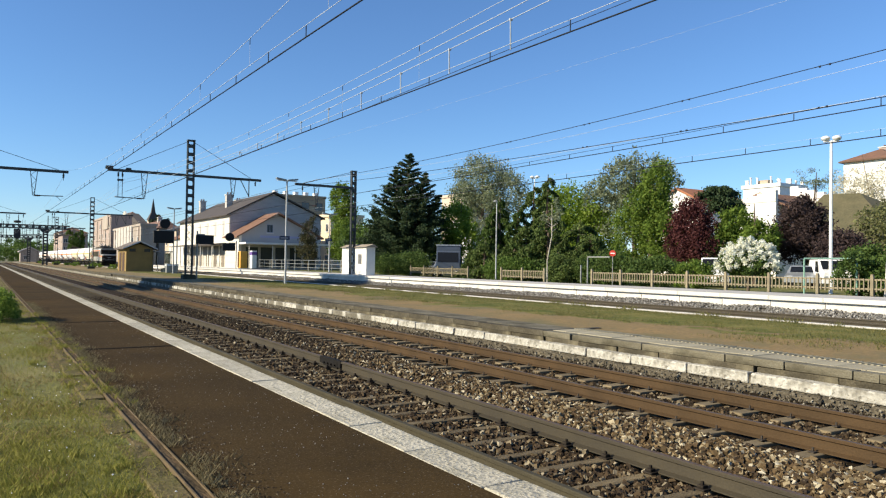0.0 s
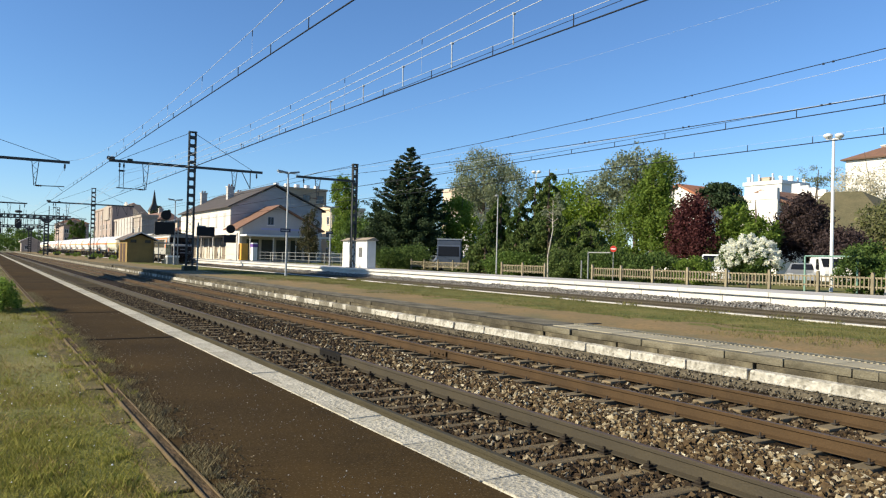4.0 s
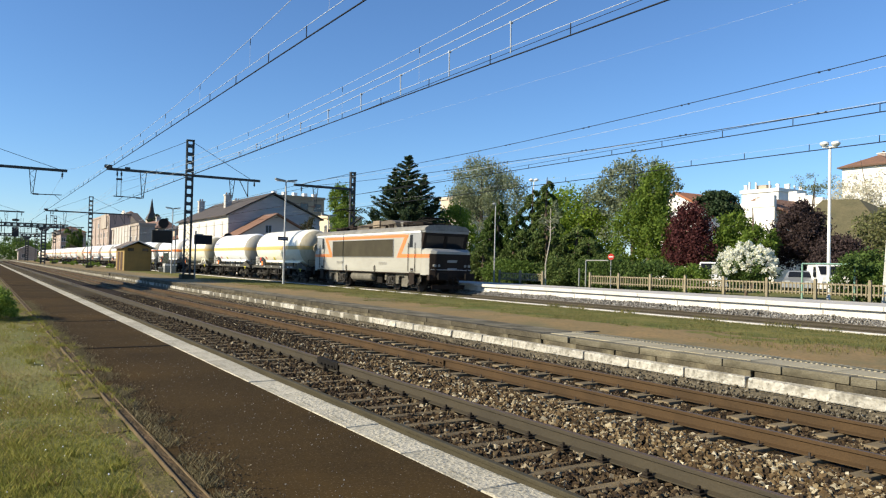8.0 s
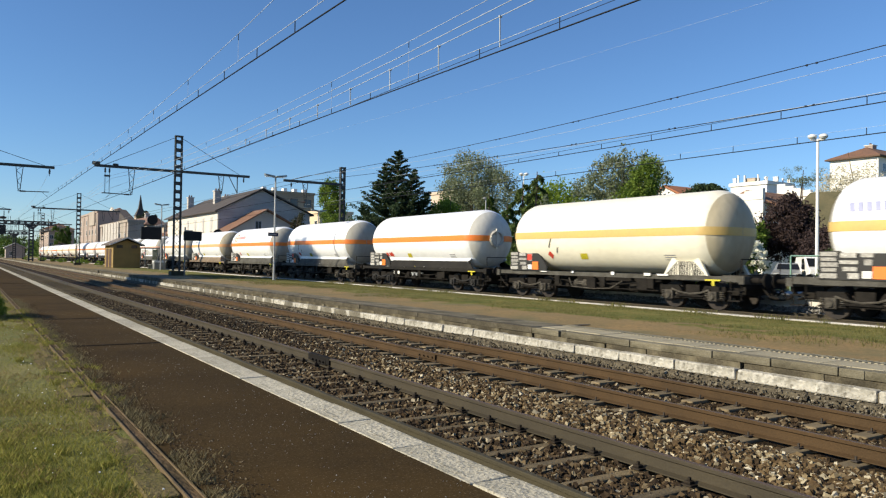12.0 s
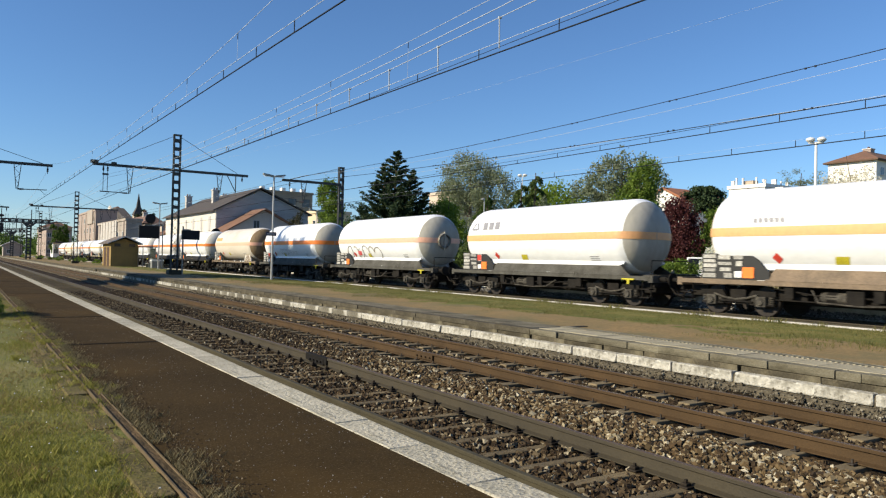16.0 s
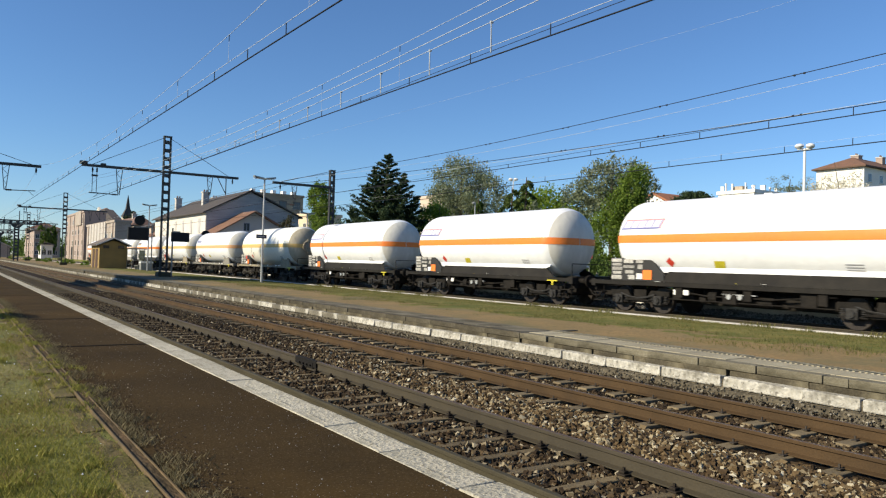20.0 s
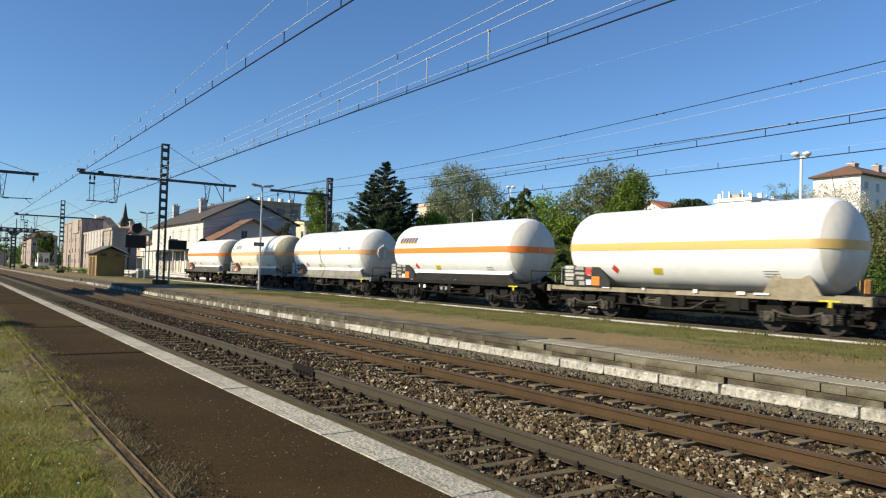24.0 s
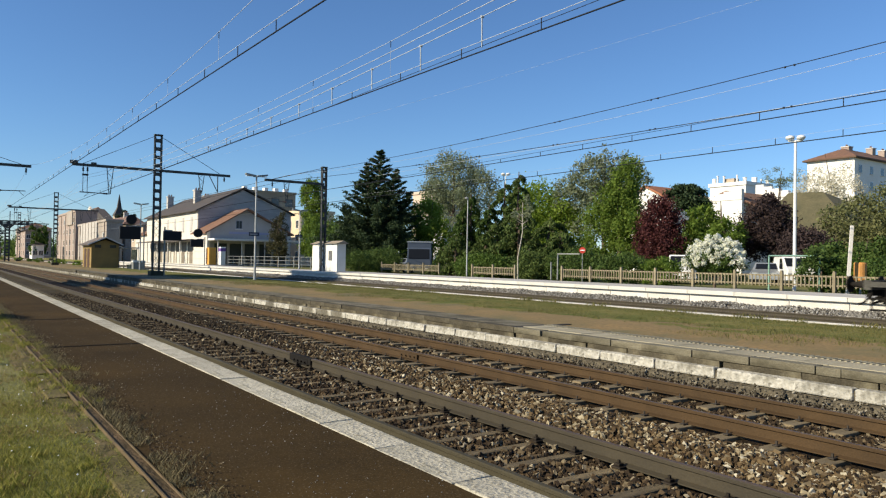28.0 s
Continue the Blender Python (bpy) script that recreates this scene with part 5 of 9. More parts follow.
    part("air_tank", Mesh().lathe([(-1.55, 0.05), (-1.5, 0.22), (-1.4, 0.26), (1.4, 0.26), (1.5, 0.22), (1.55, 0.05)], (-1.16, 0.35, 0.72), 'y', 18), M_LBOGIE, w, "dusty cylindrical air tank under the frame")
    part("underframe_box", Mesh().box(-1.0, 1.2, -1.9, 2.3, 0.35, 1.04, 0.04), M_BOGIE, w)
    for y, up in ((4.9, True), (-5.3, False)):
        pg = part("pantograph", Mesh().box(-0.75, 0.75, y - 0.9, y - 0.8, 3.80, 3.90).box(-0.75, 0.75, y + 0.8, y + 0.9, 3.80, 3.90).box(-0.7, -0.6, y - 0.9, y + 0.9, 3.82, 3.92).box(0.6, 0.7, y - 0.9, y + 0.9, 3.82, 3.92), M_BOGIE, w, "raised single-arm pantograph" if up else "folded pantograph")
        for dx in (-0.65, 0.65):
            for dy in (-0.8, 0.8):
                part("insulator", Mesh().lathe([(3.70 - 3.7, 0.05), (0.03, 0.10), (0.06, 0.05), (0.09, 0.10), (0.12, 0.05)], (dx, y + dy, 3.68), 'z', 10), M_LDARK, pg)
        if up:
            arm = Mesh().cyl((0, y + 0.7, 3.95), (0, y - 1.5, 4.62), 0.05, seg=8).cyl((-0.3, y - 1.5, 4.62), (-0.15, y + 0.45, 5.22), 0.03, seg=8).cyl((0.3, y - 1.5, 4.62), (0.15, y + 0.45, 5.22), 0.03, seg=8)
            head = Mesh()
            for d in (0.28, 0.62):
                head.tube([(-0.95, y + d, 5.10), (-0.75, y + d, 5.26), (0.75, y + d, 5.26), (0.95, y + d, 5.10)], 0.03)
        else:
            arm = Mesh().cyl((0, y - 0.8, 3.95), (0, y + 1.2, 4.05), 0.05, seg=8).cyl((-0.3, y + 1.2, 4.05), (-0.15, y - 0.9, 4.15), 0.03, seg=8).cyl((0.3, y + 1.2, 4.05), (0.15, y - 0.9, 4.15), 0.03, seg=8)
            head = Mesh()
            for d in (-0.7, -1.05):
                head.tube([(-0.95, y + d, 4.04), (-0.75, y + d, 4.20), (0.75, y + d, 4.20), (0.95, y + d, 4.04)], 0.03)
        part("arm", arm, M_BOGIE, pg)
        part("collector_head", head, M_BOGIE, pg)
    # bogies: dark axle boxes and springs, a pale portal frame between the wheels
    for y in (-4.85, 4.85):
        f = Mesh()
        for s in (-1, 1):
            x = s * 1.12
            f.prism([(-2.1, 0.80), (-2.1, 0.94), (2.1, 0.94), (2.1, 0.80)], 'x', x - 0.06, x + 0.06)
            for d in (-1.4, 1.4):
                f.box(x - 0.12 + s * 0.06, x + 0.12 + s * 0.06, d - 0.22, d + 0.22, 0.36, 0.80, 0.03)
                f.cyl((x + s * 0.14, d, 0.60), (x + s * 0.24, d, 0.60), 0.16, seg=14)
                f.cyl((x + s * 0.24, d, 0.60), (x + s * 0.27, d, 0.60), 0.08, seg=10)
                for e in (-0.42, 0.42):
                    for k in range(6):
                        f.cyl((x + s * 0.06, d + e, 0.44 + 0.07 * k), (x + s * 0.06, d + e, 0.475 + 0.07 * k), 0.11, seg=10)
                    f.box(x - 0.1 + s * 0.06, x + 0.1 + s * 0.06, d + e - 0.14, d + e + 0.14, 0.36, 0.42)
                f.beam((x + s * 0.17, d - 0.55, 0.42), (x + s * 0.17, d + 0.45, 0.92), 0.06)
                f.tube([(x + s * 0.12, d - 0.62, 0.9), (x + s * 0.16, d - 0.66, 0.5), (x + s * 0.16, d - 0.4, 0.28), (x + s * 0.14, d + 0.3, 0.26)], 0.03, 6)
        f.box(-1.0, 1.0, -0.4, 0.4, 0.45, 0.8)
        b = part("bogie", f, M_LBOGIEDARK, w, "dark bogie with axle boxes and springs")
        b.matrix_basis = pose(0, y, 0)
        for s in (-1, 1):
            x = s * 1.21
            pf = Mesh().prism([(-0.74, 0.40), (-0.40, 0.40), (-0.38, 0.76), (-0.26, 0.86), (0.26, 0.86), (0.38, 0.76), (0.40, 0.40), (0.74, 0.40), (0.80, 0.62), (0.72, 0.70), (0.72, 1.0), (-0.72, 1.0), (-0.72, 0.70), (-0.80, 0.62)], 'x', x - 0.05, x + 0.05)
            part("portal_frame", pf, M_LBOGIE, b, "pale dusty arched frame plate")
            part("motor_cover", Mesh().box(x - s * 0.16 - 0.03, x - s * 0.16 + 0.03, -0.36, 0.36, 0.24, 0.78, 0.02), M_LBOGIE, b)
            for d in (-2.02, 2.02):
                part("hanger_plate", Mesh().box(x - 0.03, x + 0.03, d - 0.10, d + 0.10, 0.58, 1.0), M_LBOGIE, b)
        for d in (-1.4, 1.4):
            ws = part("wheelset", cached("locowheel", lambda: wheelset(Mesh(), 0, 0.61).data("wheelset", M_WHEEL, smooth=True)), None, b)
            ws.matrix_basis = pose(0, d, 0)
    return w


TRAIN.insert(0, (loco(), 175.85))

# ---- overhead line: masts, arms, wires ----
M_INSUL = mat("insulator_glass", (0.10, 0.06, 0.04), None, 0.3, scale=5, var=0.1, bump=0)


def lattice_mast(x, y, z0, h, w=0.42, label="dark green lattice steel mast"):
    t = thing("overhead_mast", label, "mast", "masts of the overhead line", at=(x, y, z0))
    for s in (-1, 1):
        m = Mesh()
        for e in (-1, 1):
            m.box(s * w / 2 - 0.045, s * w / 2 + 0.045, e * 0.14 - 0.012, e * 0.14 + 0.012, 0, h)
        m.box(s * w / 2 - 0.008, s * w / 2 + 0.008, -0.14, 0.14, 0, h)
        part("flange", m, M_STEELDARK, t)
    n = int(h * 0.45 / 0.55)
    for k in range(n):
        za, zb = 0.15 + k * 0.55, 0.15 + (k + 1) * 0.55
        a, b = (-w / 2, w / 2) if k % 2 else (w / 2, -w / 2)
        part("lacing_bar", Mesh().beam((a, -0.13, za), (b, -0.13, zb), 0.10, 0.012).beam((a, 0.13, zb), (b, 0.13, za), 0.10, 0.012), M_STEELDARK, t)
    z = 0.15 + n * 0.55
    while z < h - 0.35:
        # batten plates leave oval gaps between them
        for e in (-1, 1):
            p = Mesh()
            h0, h1 = w / 2, w / 2 * 0.62
            p.loft([[(x, e * 0.13 + d, zz) for x, zz in ((-h0, z - 0.12), (-h1, z), (h1, z), (h0, z - 0.12), (h0, z + 0.36), (h1, z + 0.24), (-h1, z + 0.24), (-h0, z + 0.36))] for d in (-0.006, 0.006)])
            part("batten_plate", p, M_STEELDARK, t)
        z += 0.62
    part("cap", Mesh().box(-w / 2 - 0.06, w / 2 + 0.06, -0.18, 0.18, h - 0.06, h + 0.04), M_STEELDARK, t)
    part("footing", Mesh().box(-0.45, 0.45, -0.45, 0.45, -0.6, 0.0, 0.03), M_STONEDARK, t, "dark concrete footing")
    return t


def arm(t, x0, x1, z, tie_to=None, h_top=None):
    """A cross arm in the mast's space, with its stay."""
    a = part("cross_arm", Mesh().box(min(x0, x1), max(x0, x1), -0.09, -0.03, z - 0.09, z + 0.09).box(min(x0, x1), max(x0, x1), 0.03, 0.09, z - 0.09, z + 0.09), M_STEELDARK, t)
    if tie_to is not None:
        part("stay", Mesh().cyl((0, 0, h_top), (tie_to, 0, z + 0.1), 0.018, seg=5), M_STEELDARK, t)
    return a


def bracket(t, x, z, drop, reach):
    """A tapering hanging bracket and the steady arm that holds the contact wire."""
    m = Mesh()
    for s in (-1, 1):
        m.beam((x + s * 0.22, 0, z), (x + s * 0.05, 0, z - drop), 0.045)
    for k in range(5):
        f0, f1 = k / 5, (k + 1) / 5
        w0, w1 = 0.22 - 0.17 * f0, 0.22 - 0.17 * f1
        m.beam((x - w0 if k % 2 else x + w0, 0, z - drop * f0), (x + w1 if k % 2 else x - w1, 0, z - drop * f1), 0.025)
    part("hanging_bracket", m, M_STEELDARK, t)
    if reach:
        m = Mesh()
        m.cyl((x, 0, z - drop), (x + reach, 0, z - drop + 0.05), 0.03, seg=6)
        m.cyl((x + reach * 0.75, 0, z - drop + 0.05), (x + reach * 0.95, 0, z - drop - 0.28), 0.015, seg=5)
        part("steady_arm", m, M_STEELDARK, t)
        part("insulator", Mesh().lathe([(-0.2, 0.03), (-0.16, 0.07), (-0.1, 0.04), (-0.04, 0.07), (0.02, 0.04), (0.08, 0.07), (0.14, 0.03)], (x + reach * 0.15, 0, z - drop + 0.01), 'x', 8), M_INSUL, t)


def strut(t, x, z, drop):
    part("suspension_rod", Mesh().cyl((x, 0, z), (x, 0, z - drop), 0.02, seg=6).lathe([(-0.3, 0.03), (-0.24, 0.08), (-0.18, 0.04), (-0.12, 0.08), (-0.06, 0.04), (0, 0.07)], (x, 0, z - 0.15), 'z', 8), M_STEELDARK, t)


for y, h in ((57.0, 10.05), (115.0, 9.7), (173.0, 9.6), (231.0, 9.6)):
    t = lattice_mast(13.15, y, 0.72, h, 0.46)
    za = 7.42
    arm(t, -5.7, 0, za, -5.0, h)
    arm(t, 0, 5.4, za, 4.6, h)
    bracket(t, -3.25, za, 1.95, -1.75)
    for dx in (-5.0, -4.72):
        strut(t, dx, za, 1.9)
    part("tie_plate", Mesh().box(-5.06, -4.66, -0.03, 0.03, za - 0.75, za - 0.62).box(-5.2, -4.55, -0.02, 0.02, za - 1.95, za - 1.88), M_STEELDARK, t)
    part("arm_insulator", Mesh().box(-5.85, -5.35, -0.16, 0.16, za + 0.05, za + 0.28, 0.04).box(-4.5, -4.15, -0.14, 0.14, za + 0.05, za + 0.22, 0.04), M_STEELDARK, t)
    bracket(t, 3.2, za, 1.5, 0)
    part("brace", Mesh().beam((3.75, 0, za), (4.42, 0, za - 1.25), 0.05), M_STEELDARK, t)
    part("drop_rod", Mesh().beam((4.45, 0, za), (4.45, 0, za - 1.35), 0.06), M_STEELDARK, t)
    strut(t, 4.95, za, 0.5)
for y in (57.5, 115.5, 173.0):
    # near-side masts stand out of view beyond the grass; their arms reach over the first track
    t = lattice_mast(-2.6, y, 0.4, 9.6, 0.42)
    arm(t, 0, 7.6, 7.4, 7.0, 9.6)
    bracket(t, 5.5, 7.4, 1.75, 1.8)
    strut(t, 7.3, 7.4, 0.6)
t = lattice_mast(25.15, 54.0, ZQ, 8.25, 0.34, "slim dark lattice mast on the far platform")
arm(t, -4.9, 0, 6.9, -4.2, 8.2)
bracket(t, -3.15, 6.9, 1.6, -0.7)
strut(t, -4.3, 6.9, 0.8)


def cable(name, pts, r, material, label):
    m = Mesh()
    m.tube(pts, r, 5)
    return solid(name, m, material, label, "overhead wire", "overhead wires")


def span(y0, y1, x0, x1, za, zm, n=14):
    """Points of a wire between two supports, hanging to zm in the middle."""
    return [(x0 + (x1 - x0) * k / n, y0 + (y1 - y0) * k / n, za - (za - zm) * 4 * (k / n) * (1 - k / n)) for k in range(n + 1)]


def line(x, z_contact, z_aux, mess, drops, hangers):
    """Contact wire, the wire just above it and the messenger, with their droppers, over one track."""
    ys = [-59.0, -1.0, 57.0, 115.0, 173.0, 231.0]
    con, aux, mes = [], [], []
    for i in range(5):
        con += [(px, py, z_contact + float(np.interp(py, [-60, -1, 12, 25, 60], [-0.08, -0.08, 0.0, 0.05, 0.05]))) for px, py, _ in span(ys[i], ys[i + 1], x, x, 0, 0, 40)[(1 if i else 0):]]
        aux += span(ys[i], ys[i + 1], x, x, z_aux + 0.04, z_aux)[(1 if i else 0):]
        mes += span(ys[i], ys[i + 1], x, x, mess[0], mess[1])[(1 if i else 0):]
    c = cable("contact_wire", con, 0.014, M_WIRE, "dark copper contact wire over the track")
    cable("auxiliary_wire", aux, 0.006, M_WIRELIGHT, "thin bright wire above the contact wire")
    e = cable("messenger_wire", mes, 0.006, M_WIRELIGHT, "thin bright messenger wire hanging between masts")

    def at(pts, y):
        return float(np.interp(y, [p[1] for p in pts], [p[2] for p in pts]))
    for y in drops:
        part("dropper", Mesh().cyl((x, y, at(con, y)), (x, y, at(aux, y)), 0.010, seg=5), M_WIRE, c)
    for y in hangers:
        zm = at(mes, y)
        part("long_dropper", Mesh().cyl((x, y, at(aux, y)), (x, y, zm), 0.003, seg=5), M_WIRELIGHT, e)
        part("dropper_clamp", Mesh().cyl((x, y, zm - 0.14), (x, y, zm), 0.009, seg=5), M_WIRE, e)


def straight(ys_zs, x, r, material, label, name="feeder_wire"):
    return cable(name, [(x, y, z) for y, z in ys_zs], r, material, label)


line(T1, 5.82, 6.03, (7.87, 6.37), [10.2, 12.5] + [14.55 + 2.25 * k for k in range(18)], [11.5 + 2.15 * k for k in (0, 2, 4, 6, 8, 10, 12)])
line(T2, 5.84, 6.02, (7.48, 6.70), [9.6 + 2.37 * k for k in range(20)], [14.8 + 4.3 * k for k in range(8)])
cable("feeder_wire", span(-1, 57, T2 + 0.05, T2 + 0.05, 7.29, 6.47) + span(57, 115, T2 + 0.05, T2 + 0.05, 7.29, 6.47)[1:], 0.008, M_WIRELIGHT, "bright wire above the second track")
straight([(-1, 6.84), (28, 6.10), (57, 6.6), (115, 6.6)], T2 + 0.03, 0.008, M_WIRELIGHT, "bright wire drawn down towards the contact wire")
straight([(-1, 6.03), (10, 5.97), (19, 5.88), (57, 5.9)], T2 + 0.04, 0.006, M_WIRE, "dark jumper wire beside the contact wire")
M_ROD = mat("pale_rod", (0.42, 0.46, 0.50), (0.30, 0.33, 0.36), 0.6, scale=3, var=0.1, bump=0)
for k in range(9):
    y = 11.35 + 2.2 * k
    zt = 6.84 - 0.0255 * (y + 1)
    tagged(new("spreader_rod", Mesh().cyl((T2 + 0.04, y, 5.93), (T2 + 0.03, y, zt), 0.014, seg=6).box(T2 + 0.01, T2 + 0.07, y - 0.02, y + 0.02, zt - 0.02, zt + 0.02).data("spreader_rod", M_ROD)), "pale spreader rod between two wires", "rod", "spreader rods")
# the far track has two runs side by side
def run(x, z_low, y_low, k, r, material, label, name="contact_wire", far=150):
    """A wire over the far track that hangs as a parabola about its lowest point."""
    pts = [(x, y, z_low + k * (y - y_low) ** 2) for y in range(-40, 55, 4)] + [(x, 54.0, z_low + k * (54 - y_low) ** 2)]
    top = pts[-1][2]
    pts += [(x, y, top - 0.4 * k * 400 * math.sin(math.pi * ((y - 54) % 58) / 58)) for y in range(60, far, 6)]
    return cable(name, pts, r, material, label)


c3 = run(T3, 5.665, 21.0, 0.00004, 0.017, M_WIRE, "dark contact wire over the far track")
for y in (6.9, 9.1, 11.38, 13.52, 15.84, 18.06, 20.4, 22.6, 24.89, 27.3, 30.0, 33.5, 38.0, 43.0):
    part("dropper", Mesh().cyl((T3, y, 5.66), (T3, y, 5.87), 0.013, seg=5), M_WIRE, c3)
run(T3, 5.87, 21.0, 0.0001, 0.003, M_WIRELIGHT, "thin bright wire above the contact wire", "auxiliary_wire")
c4 = run(T3 + 0.05, 6.54, 23.5, 0.00012, 0.018, M_WIRE, "dark second contact wire drawn aside")
straight([(-40, 7.02), (16, 6.79), (28, 6.70), (54, 6.56)], T3 + 0.05, 0.009, M_WIRE, "thin dark wire above the second contact wire", "auxiliary_wire")
for y in (6.2, 8.8, 11.4, 14.11, 16.77, 19.49, 22.14, 24.77, 27.6, 30.5, 33.6, 37.0):
    part("dropper", Mesh().cyl((T3 + 0.05, y, 6.55), (T3 + 0.05, y, 6.85 - 0.005 * y), 0.015, seg=5), M_WIRE, c4)
c6 = run(T3 + 0.05, 6.80, 8.4, 0.00049, 0.015, M_WIRE, "dark auxiliary wire rising towards the mast", "auxiliary_wire")
straight([(-40, 7.3), (8, 6.86), (13.5, 6.83), (40, 6.95)], T3 + 0.05, 0.007, M_WIRELIGHT, "bright wire along the auxiliary wire", "auxiliary_wire")
run(T3 + 0.15, 7.53, 29.0, 0.00115, 0.006, M_WIRELIGHT, "thin bright messenger wire over the far track", "messenger_wire")
c5 = run(T3 + 0.15, 7.89, 32.3, 0.0007, 0.014, M_WIRE, "dark messenger wire over the far track", "messenger_wire")
for y0 in (13.15, 18.5, 23.8, 29.4, 35.0, 41.0):
    for y in (y0 - 0.16, y0 + 0.16):
        zc = 7.89 + 0.0007 * (y - 32.3) ** 2
        part("clamp", Mesh().box(T3 + 0.13, T3 + 0.17, y - 0.03, y + 0.03, zc - 0.035, zc + 0.02), M_WIRE, c5)
    zc = 6.80 + 0.00049 * (y0 - 8.4) ** 2
    part("clamp", Mesh().box(T3 + 0.03, T3 + 0.07, y0 - 0.16, y0 - 0.10, zc - 0.02, zc + 0.04).box(T3 + 0.03, T3 + 0.07, y0 + 0.10, y0 + 0.16, zc - 0.02, zc + 0.04), M_WIRE, c6)
cable("feeder_wire", span(-60, 60, 13.2, 13.2, 8.4, 7.0), 0.0016, M_WIRELIGHT, "very thin bright wire crossing high up")
# far portal and signals down the line
def gantry(y, x0, x1, z, posts, heads):
    g = thing("signal_gantry", "dark perforated steel portal with signals over the tracks", "gantry", "far gantries", at=(0, y, 0))
    m = Mesh()
    for dz in (0.0, 0.62):
        m.box(x0, x1, -0.25, 0.25, z + dz - 0.13, z + dz + 0.13)
    n = int((x1 - x0) / 1.1)
    for k in range(n):
        a = x0 + (x1 - x0) * k / n
        m.box(a, a + 0.5, -0.2, 0.2, z + 0.1, z + 0.52)
    part("girder", m, M_STEELDARK, g)
    for x in posts:
        p = Mesh()
        for e in (-1, 1):
            p.box(x + e * 0.36 - 0.13, x + e * 0.36 + 0.13, -0.3, 0.3, -0.3, z)
        for k in range(12):
            p.box(x - 0.3, x + 0.3, -0.25, 0.25, k * z / 12, k * z / 12 + 0.28)
        # flared head under the girder
        p.prism([(x - 0.4, z - 0.9), (x + 0.4, z - 0.9), (x + 1.3, z - 0.05), (x - 1.3, z - 0.05)], 'y', -0.2, 0.2)
        part("leg", p, M_STEELDARK, g)
    for k in range(int((x1 - x0) / 2.6)):
        x = x0 + 1.3 + 2.6 * k
        part("drop_post", Mesh().box(x - 0.07, x + 0.07, -0.1, 0.1, z - 1.2, z + (2.6 if k % 2 else 1.2)), M_STEELDARK, g)
    for x in heads:
        hd = part("signal_head", Mesh().box(x - 0.6, x + 0.6, -0.15, 0.15, z - 1.5, z - 0.2, 0.12).cyl((x, -0.2, z - 1.6), (x, 0.1, z - 1.6), 0.62, seg=18), M_BLACK, g, "black signal head hanging from the girder")
        part("signal_cap", Mesh().lathe([(0.0, 0.2), (0.1, 0.62), (0.42, 0.66), (0.55, 0.2)], (x, 0, z + 0.95), 'z', 16), M_BLACK, hd, "round black lamp case on the girder")
        part("ladder", Mesh().box(x + 0.9, x + 0.96, -0.1, 0.1, z - 3.2, z + 1.6).box(x + 1.3, x + 1.36, -0.1, 0.1, z - 3.2, z + 1.6), M_STEELDARK, hd)


gantry(170.0, -3.0, 15.3, 7.75, (10.9,), (1.9, 5.9))
gantry(255.0, -3.0, 16.0, 7.8, (12.0,), (4.0,))

# ---- fence, huts, lamps and other things on the platforms ----
M_FENCE = mat("weathered_fence", (0.252, 0.2142, 0.1369), (0.168, 0.1428, 0.09545), 0.85, scale=2, fine=30, var=0.2, bump=0.3, rand=0.12, stretch=(3, 3, 1))
m = Mesh()
m.prism([(-0.055, 0), (0.055, 0), (0.055, 0.72), (0.03, 0.80), (-0.03, 0.80), (-0.055, 0.72)], 'x', -0.05, 0.05)
ME_FPOST = m.data("post", M_FENCE)
m = Mesh()
m.prism([(-0.020, 0), (0.020, 0), (0.020, 0.44), (0, 0.475), (-0.020, 0.44)], 'x', -0.014, 0.014)
ME_SLAT = m.data("slat", M_FENCE)
ME_FRAIL = Mesh().box(-0.02, 0.02, 0, 2.08, -0.03, 0.03).data("fence_rail", M_FENCE)


def fence_panel(x, y, z, last=False):
    f = thing("fence", "weathered tan picket fence panel behind the platform", "fence", "fence panels", at=(x, y, z))
    for yy in ((0, 2.08) if last else (0,)):
        part("post", ME_FPOST, None, f).matrix_basis = pose(0, yy, 0)
    for zz in (0.26, 0.60):
        part("fence_rail", ME_FRAIL, None, f).matrix_basis = pose(0.03, 0, zz)
    for k in range(12):
        part("slat", ME_SLAT, None, f).matrix_basis = pose(-0.005, 0.14 + 0.163 * k, 0.17 + rnd.uniform(-0.015, 0.015), rnd.uniform(-1, 1))


for k in range(10):
    fence_panel(27.5, 8.3 + 2.08 * k, 0.84, k == 9)
for k in range(2):
    fence_panel(27.5, 33.0 + 2.08 * k, 0.84, k == 1)
for k in range(4):
    fence_panel(29.6, 44.0 + 2.08 * k, 0.84, k == 3)

# open steel frame in the gap of the fence
M_GREYSTEEL = mat("grey_steel", (0.252, 0.2604, 0.249), None, 0.5, metal=0.3, scale=3, var=0.1, bump=0)
g = thing("gate", "thin grey steel gate frame in the fence gap", "gate", at=(28.4, 30.4, 0.84))
part("post", Mesh().box(-0.03, 0.03, -0.03, 0.03, 0, 1.45), M_GREYSTEEL, g)
part("post", Mesh().box(-0.03, 0.03, 0.5, 0.56, 0, 1.0), M_GREYSTEEL, g)
part("crossbar", Mesh().box(-0.03, 0.03, -1.7, 0.03, 1.42, 1.48), M_GREYSTEEL, g)
g = thing("road_sign", "round red no-entry sign behind the fence gap", "sign", at=(29.0, 29.1, 0.7), rz=43)
part("post", Mesh().cyl((0, 0, 0), (0, 0, 1.95), 0.025, seg=8), M_GREYSTEEL, g)
